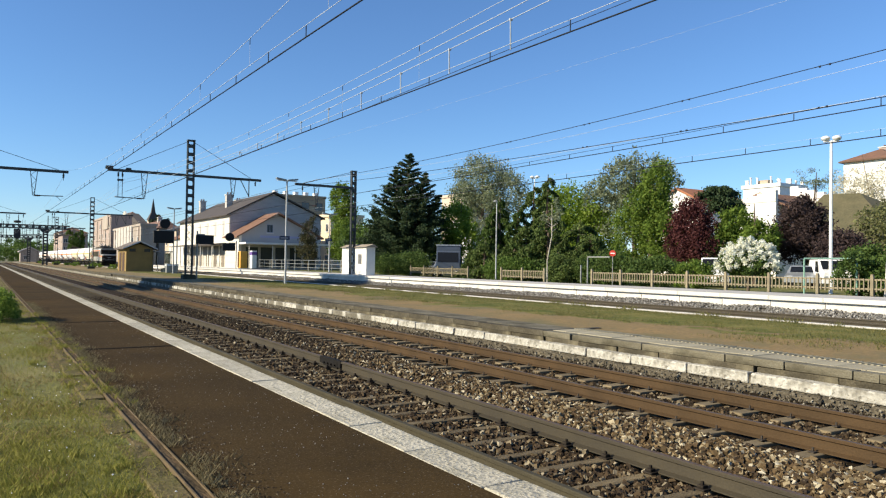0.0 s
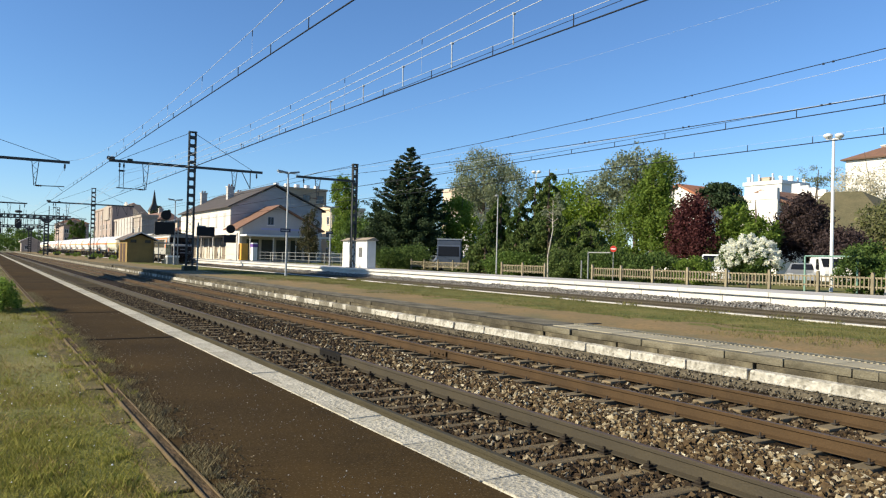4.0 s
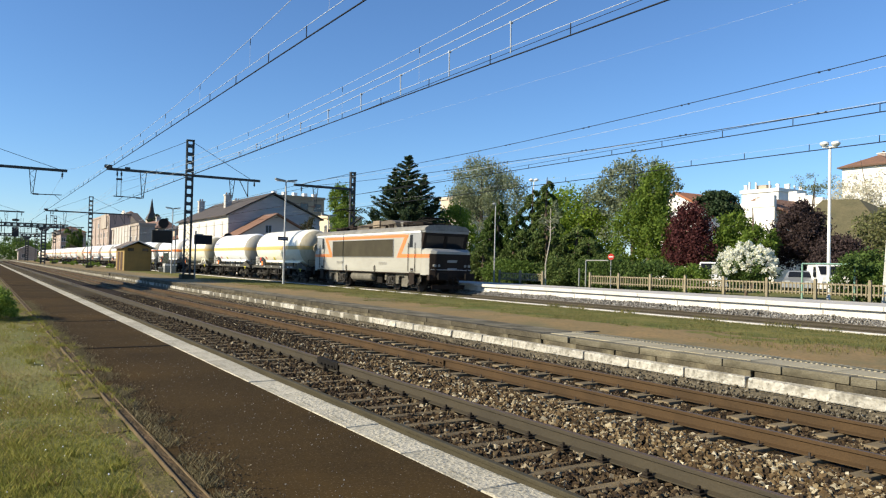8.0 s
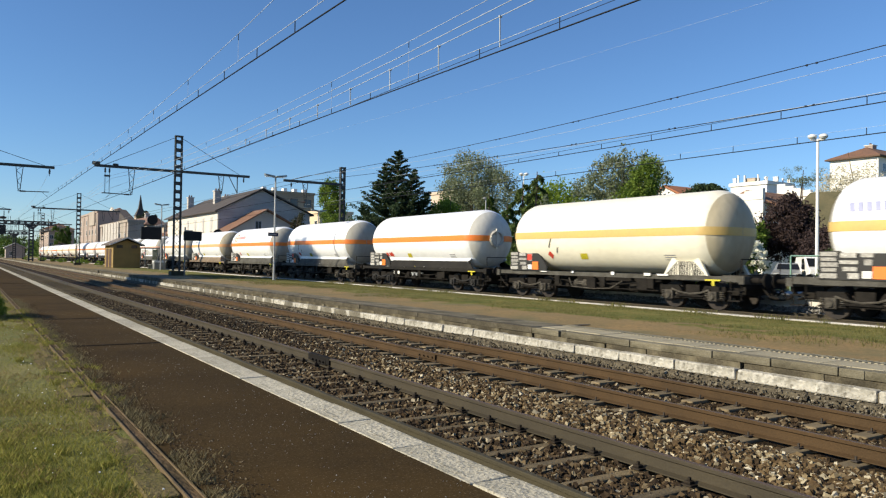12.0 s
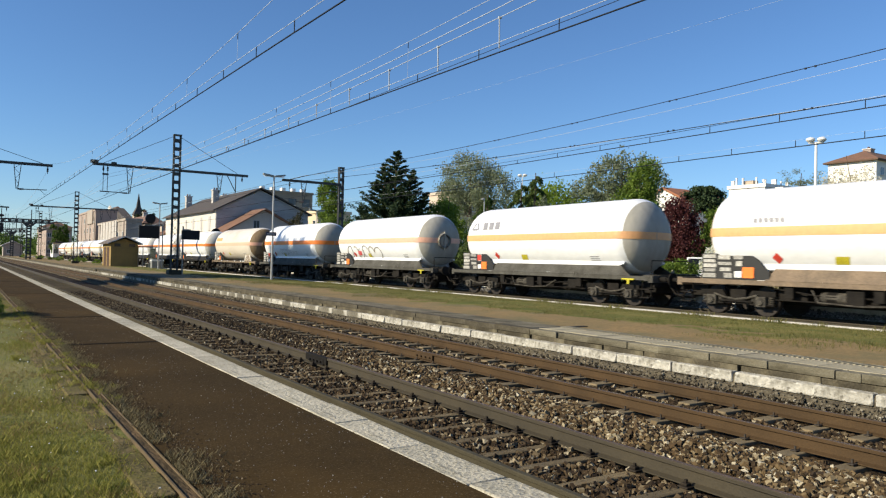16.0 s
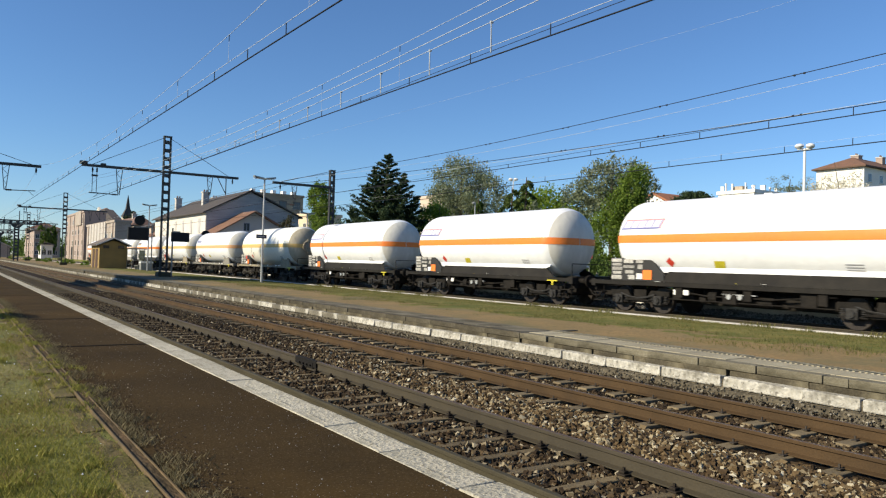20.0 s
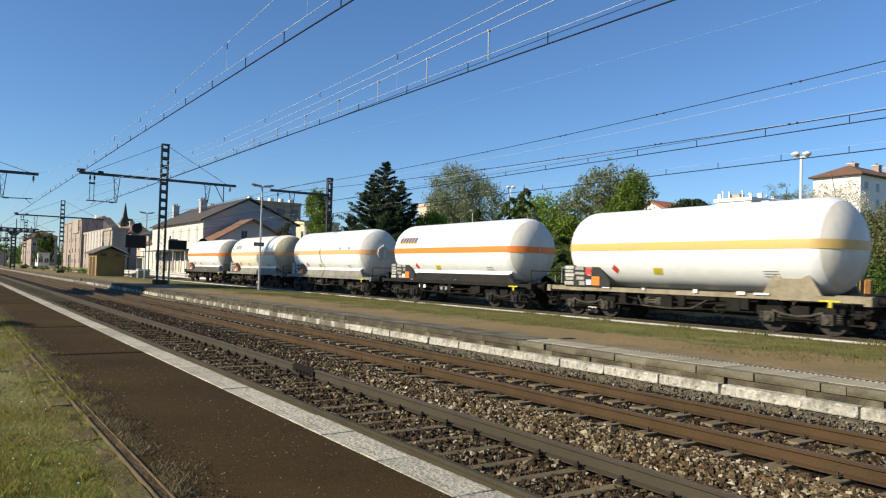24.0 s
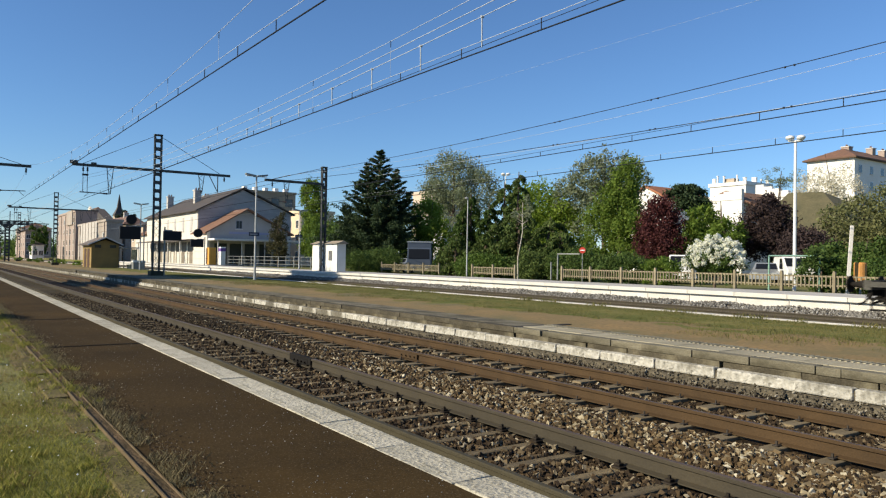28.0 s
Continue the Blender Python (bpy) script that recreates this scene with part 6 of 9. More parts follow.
sg = part("disc", Mesh().cyl((-0.04, 0, 1.8), (-0.028, 0, 1.8), 0.17, seg=24), M_RED, g, "red disc")
part("white_bar", Mesh().box(-0.05, -0.04, -0.12, 0.12, 1.77, 1.83), M_WHITE, sg)
g = thing("goal_frame", "pale green steel bar frame beside the parked cars", "frame", at=(30.5, 18.56, 0.6))
M_PALEGREEN = mat("pale_green_paint", (0.22, 0.38, 0.30), None, 0.5, var=0.1, bump=0)
for y in (-1.8, 0.48):
    part("post", Mesh().cyl((0, y, 0), (0, y, 1.66), 0.04, seg=8), M_PALEGREEN, g)
part("crossbar", Mesh().cyl((0, -1.8, 1.66), (0, 0.48, 1.66), 0.035, seg=8), M_PALEGREEN, g)
w = thing("concrete_post", "leaning pale concrete post by the fence", "post", at=(28.0, 14.33, 0.64))
part("shaft", Mesh().beam((0, 0, 0), (0.10, -0.12, 2.72), 0.11), M_CONCRETE2, w)
w = thing("waste_bin", "orange-brown round waste bin behind the fence", "bin", at=(28.6, 14.15, 0.64))
part("body", Mesh().lathe([(0.65, 0.18), (0.7, 0.22), (1.3, 0.22), (1.35, 0.19)], (0, 0, 0), 'z', 16), mat("orange_bin", (0.55, 0.25, 0.06), (0.4, 0.2, 0.06), 0.6), w)
part("stand", Mesh().cyl((0, 0, 0), (0, 0, 0.66), 0.04, seg=8), M_GREYSTEEL, w)

# white technical hut on the far platform
M_RENDER = mat("white_render", (0.74, 0.72, 0.66), (0.66, 0.64, 0.58), 0.9, scale=1.2, fine=25, var=0.08, bump=0.1, dirt=(0.5, 0.46, 0.38), dirt_at=0.68)
M_TILE = mat("roof_tile", (0.2066, 0.1071, 0.06574), (0.1515, 0.08568, 0.05843), 0.9, scale=1, fine=12, var=0.25, bump=0.5, bump_dist=0.04)
M_LGREYNOTICE = mat("dark_notice", (0.09, 0.09, 0.09), (0.16, 0.16, 0.15), 0.6, scale=6, var=0.2, bump=0)
h = thing("technical_hut", "small white rendered hut with a low tiled roof", "hut", at=(25.3, 51.75, ZQ))
part("wall", Mesh().box(0, 0.75, 0, 4.55, 0, 2.15), M_RENDER, h)
part("roof", Mesh().prism([(-0.18, 2.15), (0.93, 2.15), (0.5, 2.40)], 'y', -0.2, 4.75), mat("pale_tile", (0.336, 0.2772, 0.2075), (0.252, 0.21, 0.1577), 0.9, scale=1.5, fine=14, var=0.2, bump=0.4), h, "low pale tiled roof")
part("door", Mesh().box(-0.03, 0.0, 2.6, 3.5, 0, 1.95), M_WHITE, h)
part("notice", Mesh().box(-0.04, 0.0, 0.85, 1.4, 0.85, 1.6), M_LGREYNOTICE, h, "dark notice on the wall")

# yellow shed on the island
M_YELLOWWALL = mat("yellow_render", (0.27, 0.185, 0.066), (0.225, 0.155, 0.058), 0.9, scale=1.2, fine=25, var=0.1, bump=0.1)
M_OCHRE = mat("ochre_door", (0.07, 0.035, 0.02), None, 0.7, var=0.2)
s = thing("platform_shed", "yellow rendered shed with a low gabled roof", "shed", at=(14.2, 92.0, 0.40))
part("wall", Mesh().prism([(0, 0), (2.9, 0), (2.9, 2.65), (1.45, 3.2), (0, 2.65)], 'y', 0, 6.0), M_YELLOWWALL, s)
for a, b in (((-0.45, 2.55), (1.45, 3.42)), ((1.45, 3.42), (3.35, 2.55))):
    part("roof_slope", Mesh().prism([a, b, (b[0], b[1] + 0.12), (a[0], a[1] + 0.12)], 'y', -0.5, 6.4), mat("shed_roof", (0.16, 0.13, 0.11), None, 0.9, var=0.2), s, "brown roof slope with a pale edge")
    part("verge_board", Mesh().prism([a, b, (b[0], b[1] + 0.14), (a[0], a[1] + 0.14)], 'y', -0.54, -0.5), M_CONCRETE2, s)
part("door", Mesh().box(-0.03, 0, 1.2, 2.6, 0, 2.2), M_OCHRE, s, "dark brown door")
part("door", Mesh().box(-0.03, 0, 3.4, 4.8, 0, 2.2), M_OCHRE, s, "dark brown door")
for x in (0.35, 1.95):
    part("window", Mesh().box(x, x + 0.65, -0.03, 0, 2.28, 2.62), M_LGLASS, s, "small dark window under the eaves")


M_NAVY = mat("navy_sign", (0.012, 0.016, 0.05), None, 0.5, var=0.1, bump=0)


def platform_lamp(x, y, z, h, label, sign=False):
    t = thing("platform_lamp", label, "lamp post", "platform lamps", at=(x, y, z))
    part("pole", Mesh().cyl((0, 0, 0), (0, 0, h), 0.075, 0.05, seg=12), M_GALV, t)
    part("base_plate", Mesh().box(-0.18, 0.18, -0.18, 0.18, -0.05, 0.02), M_GREYSTEEL, t)
    for s in (-1, 1):
        hd = part("lamp_head", Mesh().loft([[(s * 0.05, -0.12, h - 0.02), (s * 0.05, 0.12, h - 0.02), (s * 0.05, 0.12, h + 0.10), (s * 0.05, -0.12, h + 0.10)],
                                           [(s * 0.72, -0.15, h + 0.10), (s * 0.72, 0.15, h + 0.10), (s * 0.72, 0.12, h + 0.2), (s * 0.72, -0.12, h + 0.2)]]), M_GREYSTEEL, t, "flat grey lamp head")
        part("lens", Mesh().box(min(s * 0.25, s * 0.68), max(s * 0.25, s * 0.68), -0.1, 0.1, h + 0.01, h + 0.03), M_WHITE, hd)
    if sign:
        sg = part("name_sign", Mesh().box(-0.46, 0.22, -0.09, -0.06, 2.84, 3.08), M_NAVY, t, "blue station name board on the pole")
        part("sign_bars", Mesh().box(-0.40, 0.10, -0.095, -0.089, 2.91, 3.0), M_MARKS["grey"], sg, "white lettering as a plain bar")
    return t


platform_lamp(16.7, 46.0, 0.36, 6.65, "grey twin-headed platform lamp carrying a name board", True)
platform_lamp(16.9, 80.0, 0.36, 6.7, "grey twin-headed platform lamp")
platform_lamp(26.6, 62.0, ZQ, 5.2, "grey platform lamp by the station forecourt", True)
t = thing("street_lamp", "slim pale lamp post behind the far platform", "lamp post", "street lamps", at=(28.2, 38.7, ZQ))
part("pole", Mesh().cyl((0, 0, 0), (0, 0, 5.0), 0.05, 0.035, seg=10), M_GALV, t)
part("lamp_head", Mesh().lathe([(0, 0.04), (0.03, 0.12), (0.09, 0.13), (0.14, 0.06)], (-0.1, 0, 4.97), 'z', 14), M_GALV, t)
for x, y, z0, h in ((34.0, 19.9, 0.62, 7.28), (70.0, 86.5, 0.5, 14.3)):
    t = thing("globe_lamp", "white lamp post with twin white globes", "lamp post", "street lamps", at=(x, y, z0))
    part("pole", Mesh().cyl((0, 0, 0), (0, 0, h), 0.09, 0.06, seg=12), M_WHITE, t)
    g = h / 8.6 if h > 10 else 1.0
    for s in (-1, 1):
        part("globe", Mesh().lathe([(-0.12 * g, 0.05 * g), (-0.09 * g, 0.15 * g), (0.0, 0.21 * g), (0.07 * g, 0.19 * g), (0.12 * g, 0.1 * g), (0.14 * g, 0.02)], (s * 0.13 * g, -s * 0.20 * g, h + 0.10 * g), 'z', 16), M_WHITE, t, "milky white globe", smooth=True)
    part("bracket", Mesh().cyl((-0.2, 0.26, h - 0.04), (0.2, -0.26, h - 0.04), 0.05, seg=8), M_WHITE, t)


M_SCREEN = mat("unlit_screen", (0.012, 0.013, 0.015), None, 0.55, var=0.1, bump=0, spec=0.2)


def display(x, y, z, w, hgt, pole, clock=False):
    t = thing("information_display", "dark hanging information display on the platform", "display", "information displays", at=(x, y, z))
    part("case", Mesh().box(-w / 2, w / 2, -0.12, 0.12, -hgt / 2, hgt / 2, 0.03), M_BLACK, t)
    part("screen", Mesh().box(-w / 2 + 0.08, w / 2 - 0.08, -0.135, -0.12, -hgt / 2 + 0.06, hgt / 2 - 0.06), M_SCREEN, t)
    part("post", Mesh().cyl((pole, 0, 0.36 - z), (pole, 0, hgt / 2 + 0.3), 0.06, seg=8), M_GREYSTEEL, t)
    part("bracket", Mesh().box(min(0, pole), max(0, pole), -0.04, 0.04, hgt / 2, hgt / 2 + 0.08), M_GREYSTEEL, t)
    if clock:
        part("clock", Mesh().cyl((0.1, -0.14, hgt / 2 + 0.72), (0.1, 0.14, hgt / 2 + 0.72), 0.5, seg=24), M_SCREEN, t, "round dark clock case")


display(15.9, 80.0, 4.15, 2.0, 1.3, 1.35, True)
display(14.25, 56.8, 3.35, 1.3, 0.7, -0.55)
display(24.6, 87.0, 3.4, 1.5, 0.9, 0.9, True)
# seats and boxes beside the shed
b = thing("platform_bench", "blue-grey metal bench beside the shed", "bench", at=(17.6, 88.0, 0.38))
part("seat", Mesh().box(-0.25, 0.25, -0.9, 0.9, 0.42, 0.48), M_GREYSTEEL, b)
part("back", Mesh().box(0.22, 0.28, -0.9, 0.9, 0.5, 1.0), M_GREYSTEEL, b)
for y in (-0.7, 0.7):
    part("leg", Mesh().box(-0.2, 0.2, y - 0.03, y + 0.03, 0, 0.42), M_GREYSTEEL, b)
b = thing("grit_box", "pale grey plastic grit box on the island", "box", at=(17.6, 84.0, 0.38))
part("body", Mesh().box(-0.6, 0.6, -0.4, 0.4, 0, 0.75, 0.04), M_GREYSTEEL, b)
part("lid", Mesh().prism([(-0.45, 0.75), (0.45, 0.75), (0.45, 0.82), (-0.45, 0.95)], 'x', -0.64, 0.64), M_WHITE, b)
b = thing("shelter", "dark glazed waiting shelter on the island", "shelter", at=(18.2, 92.5, 0.38))
for x in (-0.7, 0.7):
    for y in (-1.4, 1.4):
        part("post", Mesh().box(x - 0.04, x + 0.04, y - 0.04, y + 0.04, 0, 2.3), M_GREYSTEEL, b)
part("roof", Mesh().box(-0.95, 0.95, -1.7, 1.7, 2.3, 2.42), M_GREYSTEEL, b)
part("pane", Mesh().box(0.66, 0.68, -1.36, 1.36, 0.25, 2.2), M_LGLASS, b)

# ---- station forecourt: ticket machines, railings ----
t = thing("ticket_machine", "orange ticket machine on the far platform", "ticket machine", at=(29.0, 96.0, ZQ))
part("case", Mesh().box(-0.45, 0.45, -0.55, 0.55, 0, 2.2, 0.04), mat("orange_case", (0.72, 0.36, 0.06), None, 0.5, var=0.1), t)
part("side_panel", Mesh().box(-0.5, -0.44, 0.1, 0.55, 0.1, 2.1), M_OCHRE, t)
t = thing("advert_pillar", "white and violet advert pillar", "pillar", at=(29.2, 92.2, ZQ))
part("case", Mesh().box(-0.3, 0.3, -0.5, 0.5, 0, 2.25, 0.03), M_WHITE, t)
part("top_panel", Mesh().box(-0.32, 0.32, -0.51, 0.51, 1.7, 2.1), mat("violet_panel", (0.16, 0.08, 0.32), None, 0.5), t)
for k in range(7):
    f = thing("railing", "grey tubular steel railing along the forecourt", "railing", "railings", at=(28.6, 60.0 + 4.0 * k, ZQ))
    for y in (0.0, 2.0, 3.9):
        part("post", Mesh().cyl((0, y, 0), (0, y, 1.1), 0.03, seg=6), M_GREYSTEEL, f)
    for z in (0.35, 0.72, 1.1):
        part("rail", Mesh().cyl((0, 0, z), (0, 3.95, z), 0.026, seg=6), M_GREYSTEEL, f)


# ---- parked vehicles behind the fence ----
def car(x, y, z, rz, paint, label, L=4.2, H=1.45, van=False):
    c = thing("van" if van else "car", label, "van" if van else "car", "parked vehicles", at=(x, y, z), rz=rz)
    if van:
        prof = [(-L / 2, 0.35), (L / 2, 0.35), (L / 2, 0.95), (L / 2 - 0.55, 1.15), (L / 2 - 1.25, H), (-L / 2 + 0.1, H), (-L / 2, H - 0.15)]
    else:
        prof = [(-L / 2, 0.35), (L / 2, 0.35), (L / 2, 0.72), (L / 2 - 0.95, 0.92), (L / 2 - 1.6, H - 0.02), (-L / 2 + 0.9, H), (-L / 2 + 0.1, 0.98), (-L / 2, 0.8)]
    rings = []
    for yy, k in ((-0.86, 0.0), (-0.80, 1.0), (0.80, 1.0), (0.86, 0.0)):
        rings.append([(u * (0.985 + 0.015 * k), yy * (1.0 if z2 < 0.95 else 0.86), 0.35 + (z2 - 0.35) * (0.97 + 0.03 * k)) for u, z2 in prof])
    body = part("body", Mesh().loft(rings), paint, c)
    xs0, xs1, zs = (L / 2 - 1.17, L / 2 - 0.56, 1.17) if van else (L / 2 - 1.55, L / 2 - 1.0, 0.98)
    part("windscreen", Mesh().prism([(xs1 + 0.03, zs), (xs0 + 0.05, H - 0.08), (xs0 - 0.03, H - 0.08), (xs1 - 0.1, zs)], 'y', -0.66, 0.66), M_LGLASS, body)
    for s in (-1, 1):
        a, b = (L / 2 - 1.9, L / 2 - 1.25) if van else (-L / 2 + 0.75, L / 2 - 1.45)
        part("side_window", Mesh().prism([(a, 0.98), (b + 0.2, 0.98), (b - 0.1, H - 0.12), (a + 0.15, H - 0.12)], 'y', s * 0.75 - 0.02, s * 0.75 + 0.02), M_LGLASS, body)
        for u in (-L / 2 + 0.75, L / 2 - 0.8):
            wh = part("wheel", Mesh().cyl((u, s * 0.70, 0.31), (u, s * 0.88, 0.31), 0.31, seg=18), M_BLACK, c)
            part("rim", Mesh().cyl((u, s * 0.87, 0.31), (u, s * 0.895, 0.31), 0.19, seg=14), M_BRIGHT, wh)
        part("headlight", Mesh().box(L / 2 - 0.06, L / 2 + 0.02, s * 0.55 - 0.16, s * 0.55 + 0.16, 0.62, 0.76), M_BRIGHT, body)
        part("tail_light", Mesh().box(-L / 2 - 0.01, -L / 2 + 0.06, s * 0.62 - 0.1, s * 0.62 + 0.1, 0.7, 0.95), M_RED, body)
    return c


M_CARWHITE = mat("car_white", (0.72, 0.72, 0.71), None, 0.3, var=0.03, bump=0)
M_CARSILVER = mat("car_silver", (0.33, 0.35, 0.37), None, 0.3, metal=0.4, var=0.03, bump=0)
car(42.8, 26.75, 0.64, 205, M_CARSILVER, "silver hatchback parked behind the fence", 3.5, 1.38)
car(42.6, 25.0, 0.64, 224, M_CARWHITE, "white van parked behind the fence", 3.5, 1.74, True)
car(37.6, 29.2, 0.64, 217, M_CARWHITE, "white van half hidden by bushes", 4.2, 1.75, True)
car(36.2, 60.3, 0.64, 215, M_CARSILVER, "silver car in the shade of the conifer", 3.5, 1.36)
lorry = thing("lorry", "dark blue box lorry in the shade of the conifer", "lorry", "parked vehicles", at=(35.7, 56.2, 0.64), rz=236)
M_LORRY = mat("dark_blue_lorry", (0.06, 0.08, 0.115), (0.07, 0.09, 0.13), 0.7, var=0.1, bump=0, spec=0.2)
part("cargo_box", Mesh().box(-2.9, 1.2, -1.05, 1.05, 0.75, 2.75, 0.05), M_LORRY, lorry)
part("roof", Mesh().box(-2.95, 1.25, -1.1, 1.1, 2.751, 2.86), M_CARSILVER, lorry, "pale grey roof edge")
cab = part("cab", Mesh().prism([(1.25, 0.5), (2.9, 0.5), (2.9, 1.3), (2.5, 2.2), (1.25, 2.3)], 'y', -1.0, 1.0), M_LORRY, lorry)
part("windscreen", Mesh().prism([(2.9, 1.32), (2.93, 1.32), (2.53, 2.15), (2.5, 2.15)], 'y', -0.9, 0.9), M_LGLASS, cab)
for u in (-2.1, 2.1):
    for sd in (-1, 1):
        part("wheel", Mesh().cyl((u, sd * 0.75, 0.42), (u, sd * 1.02, 0.42), 0.42, seg=16), M_BLACK, lorry)

# ---- buildings ----
M_SLATE = mat("slate_roof", (0.077, 0.06468, 0.05702), (0.05852, 0.04928, 0.04435), 0.85, scale=0.8, fine=10, var=0.2, bump=0.4)
M_STATION = mat("station_render", (0.6336, 0.5984, 0.528), (0.5808, 0.5456, 0.4752), 0.9, scale=0.5, fine=12, var=0.06, bump=0.08)
M_SHUTTER = mat("pale_shutter", (0.484, 0.4664, 0.44), None, 0.7, var=0.08)
M_BRICKBROWN = mat("brown_wood", (0.12, 0.07, 0.045), None, 0.8, var=0.2)
M_BEIGE = mat("beige_render", (0.4576, 0.3784, 0.2904), (0.4048, 0.3344, 0.2552), 0.9, scale=0.4, fine=8, var=0.06, bump=0.05)
M_PINK = mat("pink_render", (0.37, 0.295, 0.25), (0.31, 0.245, 0.21), 0.9, scale=0.4, fine=8, var=0.08, bump=0.05)
M_OFFWHITE = mat("offwhite_render", (0.80, 0.78, 0.74), (0.74, 0.72, 0.67), 0.9, scale=0.4, fine=8, var=0.05, bump=0.05)
M_WINDOW = mat("window_glass", (0.05, 0.06, 0.07), None, 0.15, var=0.1, bump=0, spec=0.6)


def window(parent, axis, c, a, b, z0, z1, shutter=None, frame_m=None):
    """A window set in a wall plane; axis x: wall faces -x at x = c, spans y; axis y: faces -y."""
    def slab(n, o0, o1, u0, u1, w0, w1, mt, par, lab=""):
        if axis == 'x':
            return part(n, Mesh().box(c - o1, c - o0, u0, u1, w0, w1), mt, par, lab)
        return part(n, Mesh().box(u0, u1, c - o1, c - o0, w0, w1), mt, par, lab)
    wn = slab("window", 0.0, 0.03, a, b, z0, z1, frame_m or M_WHITE, parent)
    mid = (a + b) / 2
    slab("pane", 0.03, 0.04, a + 0.07, mid - 0.03, z0 + 0.07, z1 - 0.07, M_WINDOW, wn)
    slab("pane", 0.03, 0.04, mid + 0.03, b - 0.07, z0 + 0.07, z1 - 0.07, M_WINDOW, wn)
    slab("sill", 0.0, 0.12, a - 0.08, b + 0.08, z0 - 0.1, z0, M_CONCRETE2, wn)
    if shutter:
        w = (b - a) * 0.5
        slab("shutter", 0.0, 0.05, a - w, a - 0.02, z0, z1, shutter, wn)
        slab("shutter", 0.0, 0.05, b + 0.02, b + w, z0, z1, shutter, wn)


def gable_roof(parent, x0, x1, y0, y1, ze, zr, ov, material, along='y', t=0.18, rx=None):
    """Two roof slopes with the ridge along an axis."""
    if along == 'y':
        xr = (x0 + x1) / 2 if rx is None else rx
        for xa in (x0 - ov, x1 + ov):
            base = x0 if xa < xr else x1
            za = ze - (zr - ze) * ov / abs(xr - base)
            part("roof_slope", Mesh().prism([(xa, za), (xr, zr), (xr, zr + t), (xa, za + t)], 'y', y0 - ov, y1 + ov), material, parent)
    else:
        yr = (y0 + y1) / 2
        for ya in (y0 - ov, y1 + ov):
            za = ze - (zr - ze) * ov / abs(yr - y0)
            part("roof_slope", Mesh().prism([(ya, za), (yr, zr), (yr, zr + t), (ya, za + t)], 'x', x0 - ov, x1 + ov), material, parent)


def chimney(parent, x, y, z0, z1, w=0.9, material=None):
    ch = part("chimney", Mesh().box(x - w / 2, x + w / 2, y - w / 2, y + w / 2, z0, z1, 0.03), material or M_OFFWHITE, parent)
    part("cap", Mesh().box(x - w / 2 - 0.1, x + w / 2 + 0.1, y - w / 2 - 0.1, y + w / 2 + 0.1, z1, z1 + 0.15), M_CONCRETE2, ch)
    for d in (-0.2, 0.2):
        part("pot", Mesh().cyl((x + d, y, z1 + 0.15), (x + d, y, z1 + 0.5), 0.12, seg=8), M_TILE, ch)


M_GABLESHADE = mat("shaded_gable_grey", (0.42, 0.41, 0.40), (0.34, 0.33, 0.32), 0.85, scale=0.6, fine=8, var=0.12, bump=0.2, stretch=(1, 1, 6))
M_DULLWHITE = mat("dull_white_render", (0.50, 0.47, 0.43), (0.38, 0.36, 0.33), 0.9, scale=1.5, fine=8, var=0.15, bump=0.1)
M_DOORGREY = mat("grey_brown_door", (0.24, 0.20, 0.155), None, 0.7, var=0.2)
M_TANWALL = mat("tan_render", (0.60, 0.49, 0.38), (0.52, 0.42, 0.33), 0.9, scale=0.4, fine=8, var=0.08, bump=0.05)
# station: long two-storey house and a gabled wing towards the viewer
st = thing("station_building", "white rendered two-storey station with a dark roof and low canopy", "station")
part("wall", Mesh().prism([(30.0, 0.4), (44.0, 0.4), (44.0, 8.5), (36.5, 11.7), (30.0, 8.5)], 'y', 106.0, 137.0), M_STATION, st)
gable_roof(st, 30.0, 44.0, 106.0, 137.0, 8.5, 11.9, 0.5, M_SLATE, rx=36.5)
# thin grey sheet stands for the shade on the white gable
part("gable_cladding", Mesh().prism([(30.1, 5.8), (43.9, 5.8), (43.9, 8.45), (36.5, 11.6), (30.1, 8.45)], 'y', 105.93, 106.0), M_GABLESHADE, st, "gable wall, a grey sheet for its shade")
for y in (119.2, 136.0, 129.0):
    chimney(st, 33.6 if y != 129.0 else 38.0, y, 9.8, 12.3, 1.0, M_DULLWHITE)
for y in (108.6, 113.0, 117.6, 122.2, 126.8, 131.4):
    wn = part("window", Mesh().box(29.97, 30.0, y - 0.05, y + 1.05, 5.65, 7.65), M_CONCRETE2, st, "window with closed pale shutters")
    for k in range(2):
        part("shutter", Mesh().box(29.94, 29.97, y + 0.5 * k + 0.01, y + 0.5 * k + 0.49, 5.7, 7.6), M_SHUTTER, wn)
    part("sill", Mesh().box(29.86, 30.0, y - 0.12, y + 1.12, 5.55, 5.65), M_CONCRETE2, wn)
for y in (108.0, 112.4, 116.8, 121.2, 125.6, 130.0):
    part("door", Mesh().box(29.96, 30.0, y, y + 1.7, 0.86, 3.3), M_DOORGREY, st, "grey-brown glazed door")
# dark strip laid on the wall in place of the canopy's shadow
part("glazed_band", Mesh().box(29.93, 29.96, 107.2, 133.6, 2.55, 3.95), mat("canopy_shade_brown", (0.055, 0.042, 0.034), (0.035, 0.03, 0.028), 0.4, scale=0.7, var=0.3, bump=0), st, "dark brown band painted as the canopy's shade")
for k in range(9):
    part("pilaster", Mesh().box(29.90, 29.925, 107.2 + 3.25 * k, 107.75 + 3.25 * k, 0.86, 3.95), M_STATION, st)
